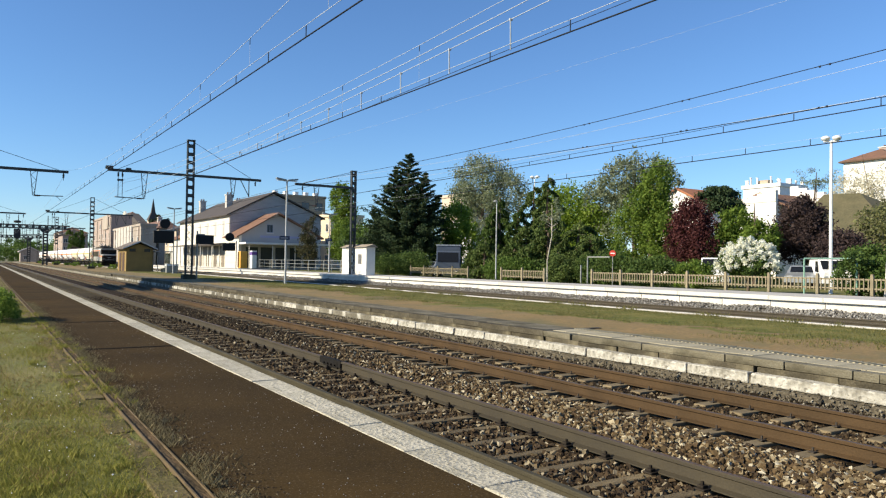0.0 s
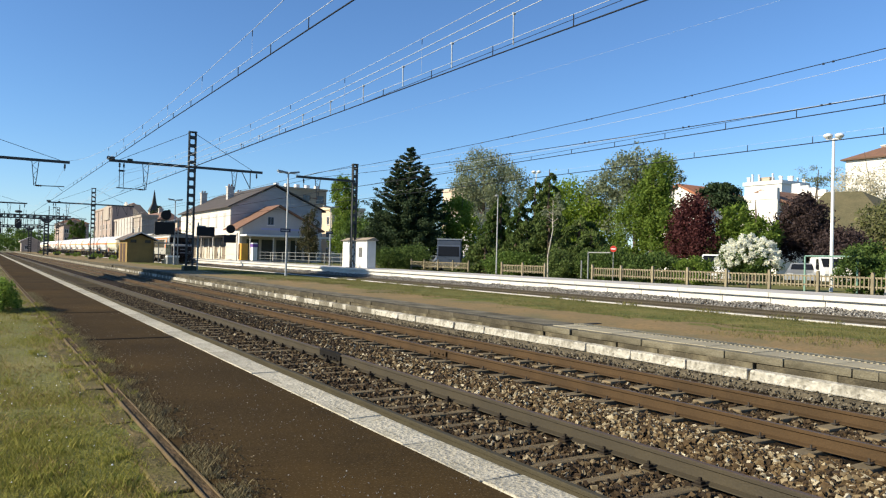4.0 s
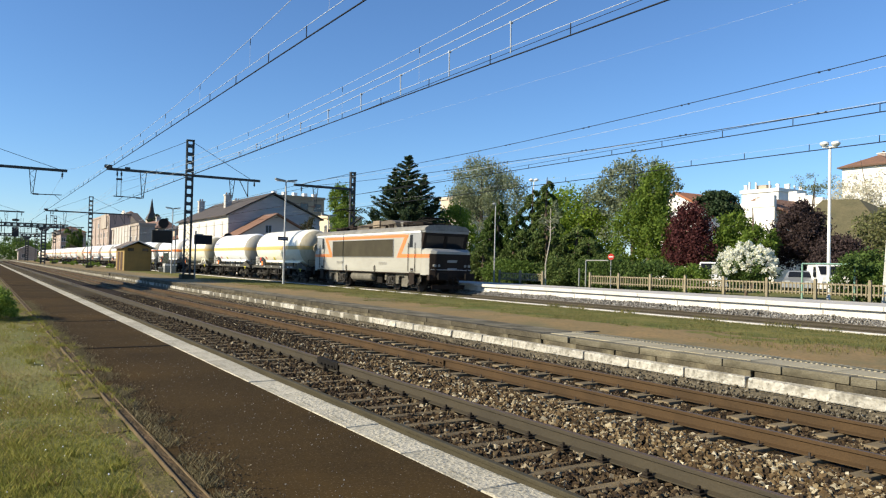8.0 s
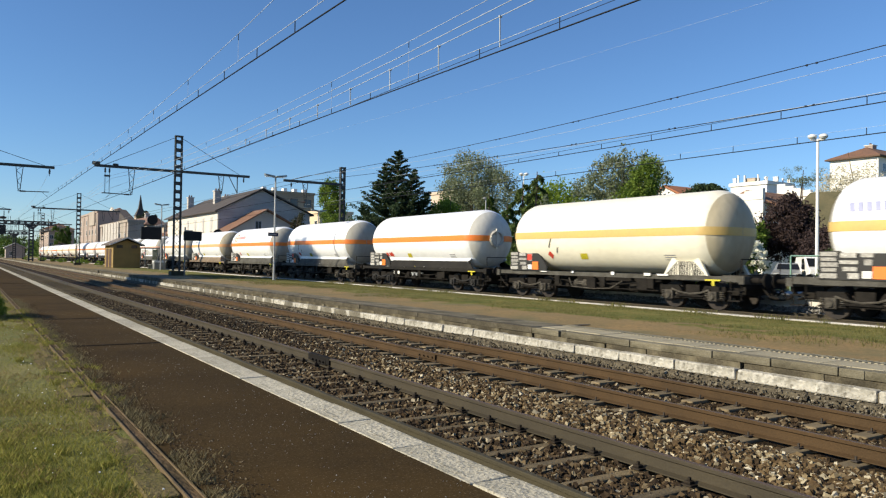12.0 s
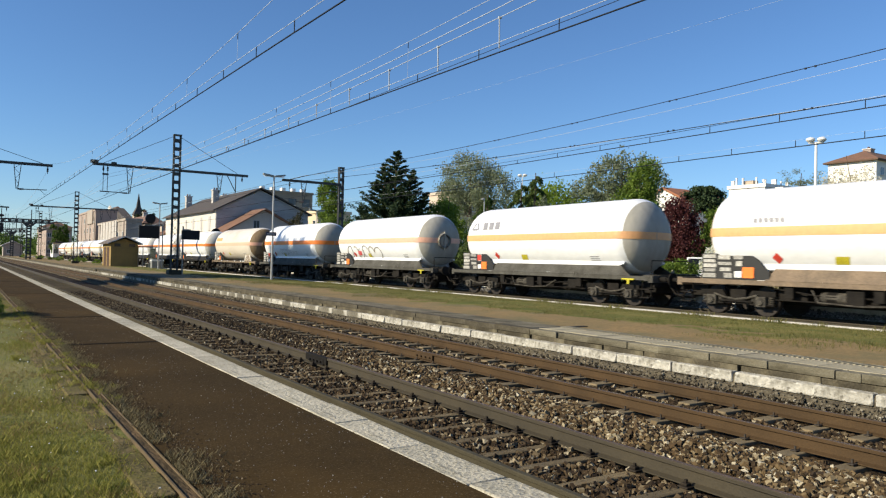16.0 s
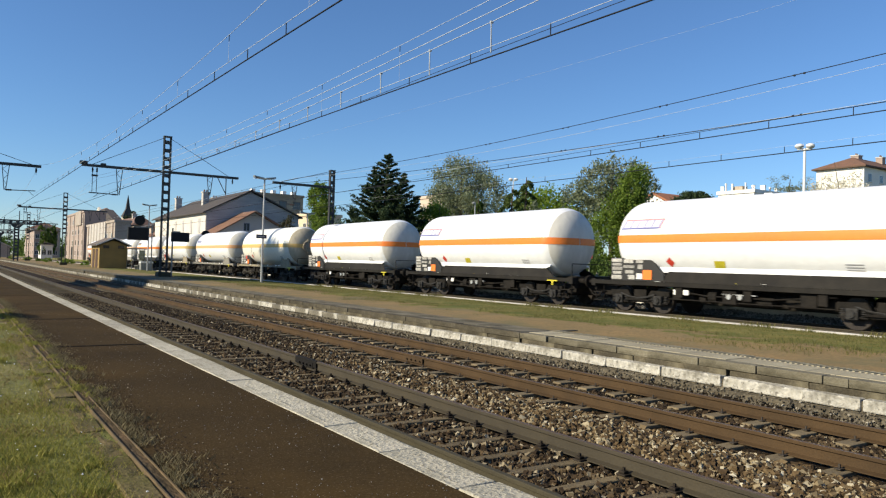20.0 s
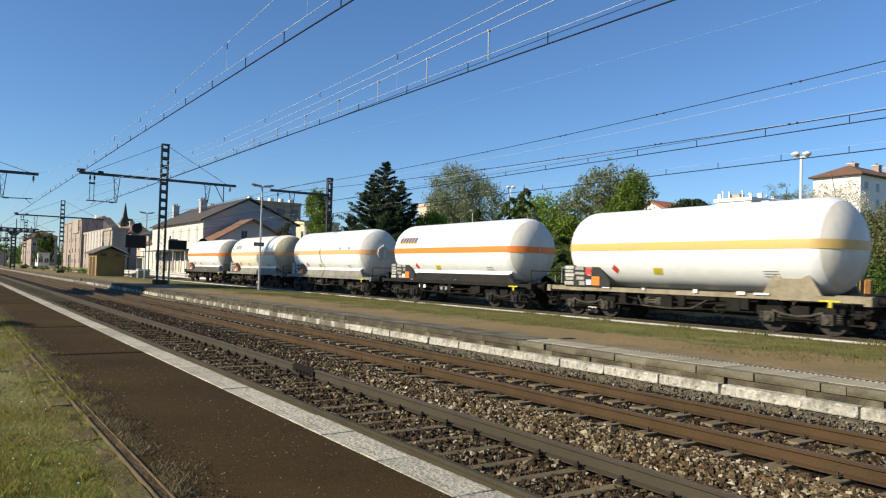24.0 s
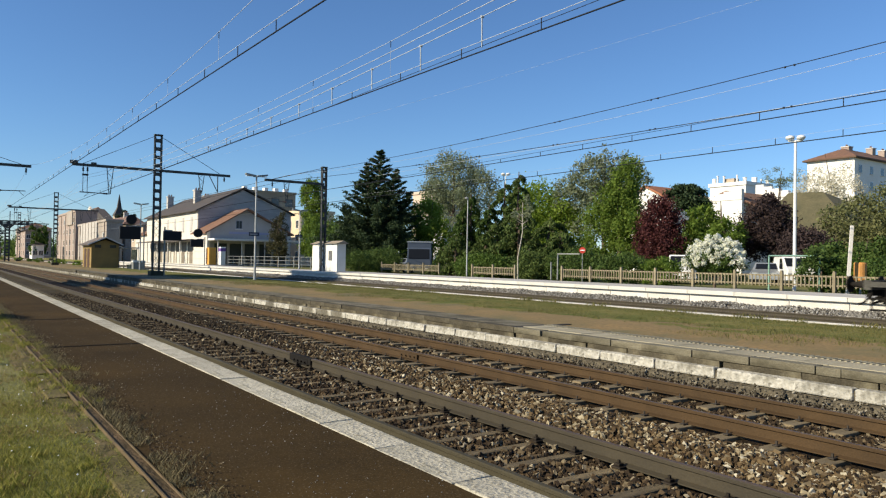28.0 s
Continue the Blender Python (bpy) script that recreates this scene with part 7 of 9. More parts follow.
part("canopy", Mesh().prism([(27.6, 3.95), (30.0, 4.25), (30.0, 4.4), (27.6, 4.1)], 'y', 106.5, 134.0), M_SLATE, st, "long low canopy over the doors")
for y in (107.0, 113.6, 120.2, 126.8, 133.4):
    part("canopy_post", Mesh().cyl((27.9, y, 0.85), (27.9, y, 3.95), 0.07, seg=8), M_CONCRETE2, st)
part("end_wing", Mesh().prism([(30.0, 0.4), (38, 0.4), (38, 5.6), (34, 6.9), (30.0, 5.6)], 'y', 137.0, 146.0), M_STATION, st)
gable_roof(st, 30.0, 38, 137.2, 146.0, 5.6, 7.1, 0.4, M_TILE)
wg = thing("station_wing", "single-storey station wing with a tiled gable roof, in shade", "station")
# station render greyed down to carry the shade on this gable
M_WINGWALL = mat("shaded_station_render", (0.3872, 0.3872, 0.3872), (0.3432, 0.3432, 0.3432), 0.9, scale=0.5, fine=12, var=0.06, bump=0.08)
part("wall", Mesh().prism([(29.9, 0.4), (41.0, 0.4), (41.0, 5.4), (35.0, 8.35), (29.9, 5.4)], 'y', 100.0, 105.9), M_WINGWALL, wg)
gable_roof(wg, 29.9, 41.0, 100.0, 105.7, 5.4, 8.45, 0.75, M_TILE, rx=35.0)
window(wg, 'y', 100.0, 33.5, 34.4, 5.75, 6.9, None, mat("blue_shutter", (0.28, 0.33, 0.42), None, 0.7))
part("name_band", Mesh().box(32.6, 38.2, 99.97, 100.0, 5.05, 5.35), M_MARKS["faint"], wg, "faded painted name as a plain bar")
part("canopy", Mesh().box(29.6, 43.5, 96.8, 100.0, 4.05, 4.3), M_OFFWHITE, wg, "flat pale canopy")
for x in (30.2, 33.4, 36.6, 39.8, 43.0):
    part("canopy_post", Mesh().cyl((x, 97.1, 0.85), (x, 97.1, 4.05), 0.07, seg=8), M_CONCRETE2, wg)
for x in (30.6, 32.7, 34.8, 36.9, 39.0):
    part("glazing", Mesh().box(x, x + 1.7, 99.96, 100.0, 0.9, 3.7), M_WINDOW, wg, "dark glazed opening under the canopy")
# the side towards the sun keeps the plain station render
part("corner_wall", Mesh().box(29.5, 29.9, 99.6, 105.9, 0.4, 5.3), M_STATION, wg)

# blocks of flats behind the station
def flats(name, label, x0, x1, y0, y1, z1, wall_m, rows, cols, roof_m=None, axis='y', hip=0.0, z0=0.5, shutter=None, wide=0.6):
    b = thing(name, label, "building", "far buildings")
    part("wall", Mesh().box(x0, x1, y0, y1, z0, z1), wall_m, b)
    if roof_m:
        xm, ym = (x0 + x1) / 2, (y0 + y1) / 2
        rg = min(x1 - x0, y1 - y0) / 2
        o = 0.6
        if (x1 - x0) > (y1 - y0):
            rings = [[(x0 - o, y0 - o, z1), (x1 + o, y0 - o, z1), (x1 + o, y1 + o, z1), (x0 - o, y1 + o, z1)], [(x0 + rg, ym - 0.05, z1 + hip), (x1 - rg, ym - 0.05, z1 + hip), (x1 - rg, ym + 0.05, z1 + hip), (x0 + rg, ym + 0.05, z1 + hip)]]
        else:
            rings = [[(x0 - o, y0 - o, z1), (x1 + o, y0 - o, z1), (x1 + o, y1 + o, z1), (x0 - o, y1 + o, z1)], [(xm - 0.05, y0 + rg, z1 + hip), (xm + 0.05, y0 + rg, z1 + hip), (xm + 0.05, y1 - rg, z1 + hip), (xm - 0.05, y1 - rg, z1 + hip)]]
        part("roof", Mesh().loft(rings), roof_m, b)
    else:
        part("parapet", Mesh().box(x0 - 0.2, x1 + 0.2, y0 - 0.2, y1 + 0.2, z1, z1 + 0.5), wall_m, b)
    hgt = (z1 - 1.5) / rows
    for r in range(rows):
        zz = 1.6 + r * hgt
        if 'y' in axis:
            for c in range(cols):
                u = x0 + (x1 - x0) * (c + 0.5) / cols
                window(b, 'y', y0, u - wide, u + wide, zz, zz + (1.4 if wide < 0.8 else 1.9), shutter, M_BRICKBROWN if wide > 0.8 else None)
        if 'x' in axis:
            for c in range(cols):
                u = y0 + (y1 - y0) * (c + 0.5) / cols
                window(b, 'x', x0, u - 0.6, u + 0.6, zz, zz + 1.4, shutter)
    return b


M_PEACH = mat("peach_render", (0.66, 0.54, 0.38), (0.58, 0.47, 0.33), 0.9, scale=0.4, fine=8, var=0.08, bump=0.05)
M_TANBROWN = mat("tan_brown_render", (0.36, 0.29, 0.21), (0.30, 0.24, 0.175), 0.9, scale=0.4, fine=8, var=0.1, bump=0.05)
b = flats("apartment_block", "tan-brown block of flats with roof chimneys", 58.5, 72.5, 172, 190, 17.6, M_TANBROWN, 5, 4, wide=1.0)
for k in range(5):
    part("chimney", Mesh().box(59.5 + 2.6 * k, 60.4 + 2.6 * k, 172.5, 174.0, 18.0, 18.9), M_OFFWHITE, b)
    part("balcony", Mesh().box(62.0, 66.0, 171.0, 172.0, 2.6 + 2.9 * k, 3.6 + 2.9 * k), M_CONCRETE2, b)
flats("cream_house", "cream rendered house behind the station trees", 50.0, 56.0, 116.1, 125.4, 9.5, M_PEACH, 3, 3, None, 'x')
flats("white_villa", "white house half hidden between trees", 58.0, 62.0, 85.2, 89.8, 7.6, M_OFFWHITE, 2, 2, None, 'x')
flats("tan_block", "tan block of flats behind the airy tree", 74.0, 80.0, 111.4, 119.3, 14.2, M_TANWALL, 4, 3, None, 'xy')
b = flats("tall_block", "tall cream block of flats with a red tiled roof", 130, 165, 65.4, 73.8, 21.0, M_OFFWHITE, 7, 9, M_TILE, 'y', 2.2)
chimney(b, 136.0, 69.8, 21.6, 23.6, 1.4, M_PINK)
for k in range(4):
    chimney(b, 143.0 + 4.5 * k, 69.0, 22.2, 23.9, 1.2, M_PINK)
part("eave_board", Mesh().box(129.3, 165.7, 64.8, 74.4, 20.75, 20.98), M_BRICKBROWN, b)
b = thing("white_house", "white rendered house with a stepped parapet and red-brown roof", "building", "far buildings")
part("wall", Mesh().box(78, 90, 52.2, 57.2, 0.5, 9.6), M_OFFWHITE, b)
for k in range(4):
    part("parapet_step", Mesh().box(77.9, 78.4, 52.2 + 1.2 * k, 53.4 + 1.2 * k, 9.6, 10.9 - 0.25 * k), M_OFFWHITE, b)
part("tiled_slope", Mesh().prism([(50.6, 8.6), (54.7, 10.6), (54.7, 10.85), (50.6, 8.85)], 'x', 78.4, 90.5), M_TILE, b, "red-brown tiled slope")
part("tiled_slope", Mesh().prism([(54.7, 10.6), (57.4, 9.6), (57.4, 9.85), (54.7, 10.85)], 'x', 78.4, 90.5), M_TILE, b, "red-brown tiled slope")
gb = part("rear_wing", Mesh().box(86, 93, 49.5, 55.6, 0.5, 10.4), M_OFFWHITE, b)
for k in range(5):
    part("parapet_step", Mesh().box(85.8, 86.4, 54.4 - 1.1 * k, 55.5 - 1.1 * k, 10.4, 12.1 - 0.32 * k), M_OFFWHITE, gb)
window(b, 'x', 78.0, 54.2, 55.1, 5.6, 7.0)
window(b, 'x', 78.0, 54.2, 55.1, 2.4, 3.8)
b = flats("white_block", "white flat-roofed block with many chimneys", 95, 101.3, 63, 68.9, 13.4, M_OFFWHITE, 4, 2, None, 'xy')
for u, v, hh, w, d in ((95.4, 68.5, 14.6, 0.22, 0.5), (95.4, 67.9, 15.0, 0.18, 0.18), (95.5, 66.9, 14.9, 0.2, 0.2), (96.4, 66.2, 14.5, 1.2, 1.5), (96.2, 65.2, 15.0, 0.16, 0.16), (97.5, 64.8, 14.7, 0.2, 0.5), (96.4, 64.1, 14.6, 0.16, 0.16), (98.5, 63.9, 14.7, 0.3, 0.7), (99.6, 63.5, 14.5, 0.18, 0.18), (100.8, 63.3, 14.4, 0.2, 0.4)):
    part("chimney", Mesh().box(u - w / 2, u + w / 2, v - d / 2, v + d / 2, 13.5, hh).box(u - w / 2 - 0.04, u + w / 2 + 0.04, v - d / 2 - 0.04, v + d / 2 + 0.04, hh, hh + 0.07), M_BEIGE if w > 1 else M_OFFWHITE, b)
b = thing("tiled_house", "small house with a red-orange tiled roof behind trees", "building", "far buildings")
part("wall", Mesh().prism([(60.5, 0.5), (67.5, 0.5), (67.5, 10.0), (64.0, 11.6), (60.5, 10.0)], 'x', 75, 84), M_OFFWHITE, b)
for a, c in ((60.0, 64.0), (68.0, 64.0)):
    part("roof_slope", Mesh().prism([(a, 9.8), (c, 11.7), (c, 11.95), (a, 10.05)], 'x', 74.6, 84.4), mat("orange_tile", (0.3696, 0.1496, 0.0704), (0.2904, 0.1232, 0.0704), 0.9, scale=1, fine=10, var=0.2, bump=0.4), b)
b = thing("barn", "ivy-grown building with a sloping moss-green roof", "building", "far buildings")
M_MOSSY = mat("mossy_roof", (0.115, 0.10, 0.052), (0.075, 0.072, 0.036), 0.9, scale=0.6, fine=8, var=0.25, bump=0.3)
part("wall", Mesh().box(57, 68, 24.5, 34.2, 0.5, 4.6), mat("ivy_wall", (0.075, 0.085, 0.035), (0.12, 0.105, 0.06), 0.95, scale=1.2, fine=8, var=0.4, bump=0.6), b)
part("roof", Mesh().add([(54.6, 37.0, 3.6), (69.4, 37.0, 3.6), (69.4, 26.5, 3.6), (54.6, 26.5, 3.6), (62, 36.9, 8.3), (62, 33.8, 8.2)], [(0, 1, 2, 3), (0, 3, 5, 4), (1, 4, 5, 2), (2, 5, 3), (0, 4, 1)]), M_MOSSY, b, "moss-green hipped roof")
b = thing("garden_wall", "beige garden wall with a tiled coping", "wall", "far buildings")
part("wall", Mesh().box(44.5, 45.0, 16, 24.5, 0.5, 2.6), M_BEIGE, b)
part("coping", Mesh().prism([(44.2, 2.6), (45.3, 2.6), (44.75, 3.0)], 'y', 15.9, 24.6), M_TILE, b)

M_CREAMWALL = mat("cream_render", (0.37, 0.32, 0.27), (0.29, 0.25, 0.21), 0.9, scale=0.3, fine=4, var=0.12, bump=0.1, dirt=(0.34, 0.28, 0.24), dirt_at=0.63, stretch=(1, 1, 0.4))
M_DINGY = mat("dingy_render", (0.42, 0.375, 0.33), (0.31, 0.275, 0.24), 0.9, scale=0.25, fine=3, var=0.2, bump=0.1, dirt=(0.24, 0.20, 0.17), dirt_at=0.6)
# houses down the line on the far side of the station
b = flats("pink_house", "pink rendered flat-topped house beyond the station", 28.0, 33.0, 206, 241, 12.7, M_PINK, 4, 6, None, 'x')
part("white_bay", Mesh().box(27.7, 28.0, 210.0, 220.0, 9.6, 13.3), M_CREAMWALL, b, "cream rendered top bay")
for k in range(5):
    part("pilaster", Mesh().box(27.85, 28.0, 207 + 8.2 * k, 208.0 + 8.2 * k, 0.6, 12.4), M_CREAMWALL, b)
part("entrance", Mesh().box(27.9, 28.0, 224.0, 228.0, 0.6, 4.0), M_DARKWIN, b, "dark entrance")
b = flats("white_terrace", "sunlit white terrace house with shuttered windows", 28.4, 31.5, 166, 204, 8.9, M_CREAMWALL, 2, 6, None, 'x', shutter=M_SHUTTER)
for k in range(4):
    part("downpipe", Mesh().cyl((28.3, 168 + 10.8 * k, 0.6), (28.3, 168 + 10.8 * k, 8.8), 0.1, seg=6), M_PINK, b)
part("blind_wall", Mesh().box(28.1, 28.4, 176, 198, 4.2, 9.2), M_DULLWHITE, b, "plain white upper wall")
# darker strips drawn as the vertical shadow lines on this wall
for k in range(5):
    part("wall_strip", Mesh().box(28.02, 28.1, 178 + 4.2 * k, 178.6 + 4.2 * k, 4.2, 9.2), M_DINGY, b)
b = flats("brown_roofed_house", "long house with a broad brown tiled roof", 34.0, 38.0, 176, 226, 8.9, M_DINGY, 2, 9, mat("brown_tile", (0.20, 0.115, 0.085), (0.13, 0.085, 0.068), 0.9, scale=0.6, fine=6, var=0.25, bump=0.4), 'x', 2.2)
chimney(b, 36, 186, 10.0, 11.8, 1.0, M_DULLWHITE)
b = flats("upper_house", "house with a red tiled roof on the slope above", 43.0, 47.0, 278, 316, 16.6, M_DULLWHITE, 5, 5, M_TILE, 'x', 2.0)
part("white_gable", Mesh().prism([(278, 13.0), (285, 13.0), (285, 17.6), (281.5, 18.8), (278, 17.6)], 'x', 42.4, 43.0), M_STATION, b, "white dormer gable")
b = thing("slate_house", "house with a steep dark slate roof", "building", "far buildings")
part("wall", Mesh().box(43.0, 45.0, 254, 275, 0.5, 13.6), M_DINGY, b)
part("roof", Mesh().prism([(253, 13.4), (275.5, 13.4), (275.5, 17.8), (270, 17.4)], 'x', 42.6, 45.4), M_SLATE, b, "dark slate roof")
b = flats("low_house", "low house with a dark roof near the tracks", 31.5, 42, 147, 157, 7.6, M_BEIGE, 2, 3, M_SLATE, 'xy', 2.2)
b = flats("terrace_house", "pinkish rendered house with a dark overhanging roof", 23.5, 31.0, 285, 318, 9.8, M_PINK, 3, 4, M_SLATE, 'xy', 2.2)
b = flats("garden_shed", "small white shed beside the line", 22.0, 25.0, 244, 252, 4.6, M_OFFWHITE, 1, 2, M_SLATE, 'xy', 0.8)
b = flats("terrace_house", "rendered terrace house with a tiled roof", 27, 38, 345, 372, 12.5, M_DINGY, 3, 4, M_TILE, 'xy', 2.6)
b = thing("line_house", "small beige house with a pale roof edge beside the tracks", "building", "far buildings")
part("wall", Mesh().prism([(11.6, -0.3), (17.4, -0.3), (17.4, 3.9), (14.5, 5.3), (11.6, 3.9)], 'y', 300, 308), M_DINGY, b)
for a, c in ((11.0, 14.5), (18.0, 14.5)):
    part("roof_slope", Mesh().prism([(a, 3.7), (c, 5.4), (c, 5.75), (a, 4.05)], 'y', 299.4, 308.5), M_DULLWHITE, b)
window(b, 'y', 300.0, 12.6, 13.6, 1.2, 2.6)
b = thing("church_spire", "dark pointed church spire far off", "church", "far buildings")
part("tower", Mesh().box(66.6, 71.0, 369, 374, 0.5, 20.5), M_BEIGE, b)
part("spire", Mesh().loft([[(66.3, 368.8, 20.5), (71.3, 368.8, 20.5), (71.3, 374.2, 20.5), (66.3, 374.2, 20.5)], [(67.9, 370.4, 24.2), (69.7, 370.4, 24.2), (69.7, 372.6, 24.2), (67.9, 372.6, 24.2)], [(68.7, 371.4, 30.6), (68.9, 371.4, 30.6), (68.9, 371.6, 30.6), (68.7, 371.6, 30.6)]]), M_SLATE, b, "slate spire")

# ---- plants ----
M_BARK = mat("bark", (0.12, 0.09, 0.065), (0.08, 0.06, 0.045), 0.95, scale=4, fine=30, var=0.3, bump=0.6, stretch=(2, 2, 0.5))
M_BIRCH = mat("pale_bark", (0.45, 0.42, 0.36), (0.30, 0.27, 0.22), 0.9, scale=3, fine=20, var=0.3, bump=0.3)
LEAF = {
    "conifer": leafmat("needles_dark", (0.024, 0.042, 0.020), (0.058, 0.088, 0.038), 0.12),
    "cedar": leafmat("needles_green", (0.055, 0.090, 0.024), (0.125, 0.168, 0.048), 0.2),
    "grey": leafmat("leaves_grey_green", (0.13, 0.165, 0.09), (0.27, 0.30, 0.19), 0.4),
    "green": leafmat("leaves_green", (0.09, 0.15, 0.025), (0.20, 0.28, 0.05), 0.45),
    "light": leafmat("leaves_light_green", (0.12, 0.20, 0.024), (0.25, 0.33, 0.055), 0.5),
    "deep": leafmat("leaves_deep_green", (0.0585, 0.108, 0.0216), (0.13, 0.1958, 0.0432), 0.35),
    "red": leafmat("leaves_dark_red", (0.055, 0.020, 0.021), (0.125, 0.043, 0.042), 0.3),
    "purple": leafmat("leaves_purple", (0.036, 0.026, 0.026), (0.080, 0.056, 0.053), 0.25),
    "white": leafmat("blossom_white", (0.78, 0.79, 0.66), (0.90, 0.90, 0.82), 0.45),
    "pale": leafmat("blossom_pale", (0.48, 0.44, 0.30), (0.68, 0.64, 0.50), 0.4),
    "bronze": leafmat("leaves_bronze", (0.034, 0.036, 0.017), (0.078, 0.074, 0.036), 0.25),
    "olive": leafmat("leaves_olive", (0.115, 0.13, 0.05), (0.22, 0.225, 0.10), 0.4),
    "hedge": leafmat("hedge_leaves", (0.042, 0.07975, 0.0192), (0.098, 0.145, 0.036), 0.25),
}
NR = np.random.RandomState(11)


def leaf_mesh(name, centres, size, material, flat=0.0, droop=0.0):
    """One small folded leaf clump at each centre, turned at random."""
    n = len(centres)
    a = NR.normal(size=(n, 3))
    a[:, 2] *= (1 - flat)
    a /= np.linalg.norm(a, axis=1, keepdims=True) + 1e-9
    b = NR.normal(size=(n, 3))
    b -= (b * a).sum(1, keepdims=True) * a
    b /= np.linalg.norm(b, axis=1, keepdims=True) + 1e-9
    if droop:
        a[:, 2] -= droop
        a /= np.linalg.norm(a, axis=1, keepdims=True)
    s = size * NR.uniform(0.6, 1.35, size=(n, 1))
    c = np.cross(a, b)
    v = np.stack([centres - a * s, centres - b * s * 0.55 + c * s * 0.12, centres + a * s, centres + b * s * 0.55 + c * s * 0.12], 1).reshape(-1, 3)
    me = bpy.data.meshes.new(name)
    me.vertices.add(4 * n)
    me.vertices.foreach_set("co", v.astype(np.float32).ravel())
    me.loops.add(4 * n)
    me.loops.foreach_set("vertex_index", np.arange(4 * n, dtype=np.int32))
    me.polygons.add(n)
    me.polygons.foreach_set("loop_start", np.arange(0, 4 * n, 4, dtype=np.int32))
    me.polygons.foreach_set("loop_total", np.full(n, 4, dtype=np.int32))
    me.materials.append(material)
    me.update(calc_edges=True)
    return me


def blob_points(blobs):
    """Points in rough clumps spread over ellipsoids: centre, radii, count."""
    out = []
    for cx, cy, cz, rx, ry, rz, n in blobs:
        k = max(6, n // 55)
        d = NR.normal(size=(k, 3))
        d /= np.linalg.norm(d, axis=1, keepdims=True)
        cl = d * (NR.uniform(0.25, 1.0, size=(k, 1)) ** 0.45)
        pts = np.repeat(cl, n // k + 1, axis=0)[:n] + NR.normal(size=(n, 3)) * 0.13
        out.append(pts * (rx, ry, rz) + (cx, cy, cz))
    return np.concatenate(out)


def limbs(mesh, base, top, targets, r):
    """A tapered bent trunk and limbs that reach into the clumps."""
    b, t = Vector(base), Vector(top)
    bend = Vector((rnd.uniform(-0.15, 0.15), rnd.uniform(-0.15, 0.15), 0)) * (t - b).length * 0.3
    pts = [b, b.lerp(t, 0.35) + bend * 0.6, b.lerp(t, 0.7) + bend, t]
    mesh.tube(pts, [r, r * 0.75, r * 0.45, r * 0.15], 8)
    for q in targets:
        f = rnd.uniform(0.3, 0.75)
        s = b.lerp(t, f) + bend * f
        q = Vector(q)
        mesh.tube([s, s.lerp(q, 0.5) + Vector((0, 0, 0.2)), q], [r * 0.4, r * 0.25, r * 0.06], 6)


def tree(name, label, category, x, y, z0, h, blobs, leaf, size, r=0.22, bark=None, group="park trees", extra=None):
    t = thing(name, label, category, group, at=(x, y, z0))
    m = Mesh()
    limbs(m, (0, 0, -0.1), (0, 0, h * 0.93), [(bx * 0.8, by * 0.8, bz) for bx, by, bz, *_ in blobs], r)
    part("trunk", m, bark or M_BARK, t)
    dense = [(*q[:6], int(q[6] * 3.4)) for q in blobs]
    part("crown", leaf_mesh("crown", blob_points(dense), size * 0.52, LEAF[leaf]), None, t)
    if extra:
        part("undergrowth", leaf_mesh("undergrowth", blob_points(extra[0]), size, LEAF[extra[1]]), None, t)
    return t


def conifer(label, x, y, z0, h, rad, leaf, n, droop=0.25, tops=((0, 0, 1.0),), size=0.3, base=0.04, power=0.8, whorls=100, spread=1.0):
    t = thing("conifer", label, "tree", "park trees", at=(x, y, z0))
    m = Mesh()
    pts = []
    for dx, dy, k in tops:
        hh = h * k
        m.tube([(0, 0, -0.1), (dx * 0.6, dy * 0.6, hh * 0.5), (dx, dy, hh)], [0.3 * k, 0.2 * k, 0.03], 8)
        nb = int(whorls * k)
        for i in range(nb):
            f = base + (1 - base) * (i / nb)
            z = hh * f
            ln = rad * k * max(0.05, (1 - f) ** power) * rnd.uniform(0.6, 1.15)
            a = i * 2.4 + rnd.uniform(-0.4, 0.4)
            ca, sa = math.cos(a), math.sin(a)
            ox, oy = dx * f, dy * f
            m.tube([(ox + ca * ln * q, oy + sa * ln * q, z + (0.12 * q - droop * q * q) * ln - 0.12 * q) for q in (0, 0.35, 0.7, 0.92)], [0.04, 0.025, 0.015, 0.006], 4)
            c = int(4.2 * n / nb / len(tops) * (0.4 + 1.2 * (1 - f)))
            u = NR.uniform(0.15, 1.05, size=c)
            sp = (0.16 + 0.11 * ln * u) * spread
            px = ox + ca * ln * u + NR.normal(size=c) * sp * 0.7
            py = oy + sa * ln * u + NR.normal(size=c) * sp * 0.7
            pz = z + (0.12 * u - droop * u * u) * ln - np.abs(NR.normal(size=c)) * (0.12 + 0.12 * ln * abs(droop)) * spread
            pts.append(np.stack([px, py, pz], 1))
    part("trunk", m, M_BARK, t)
    part("crown", leaf_mesh("crown", np.concatenate(pts), size * 0.44, LEAF[leaf], 0.45, droop), None, t)
    return t


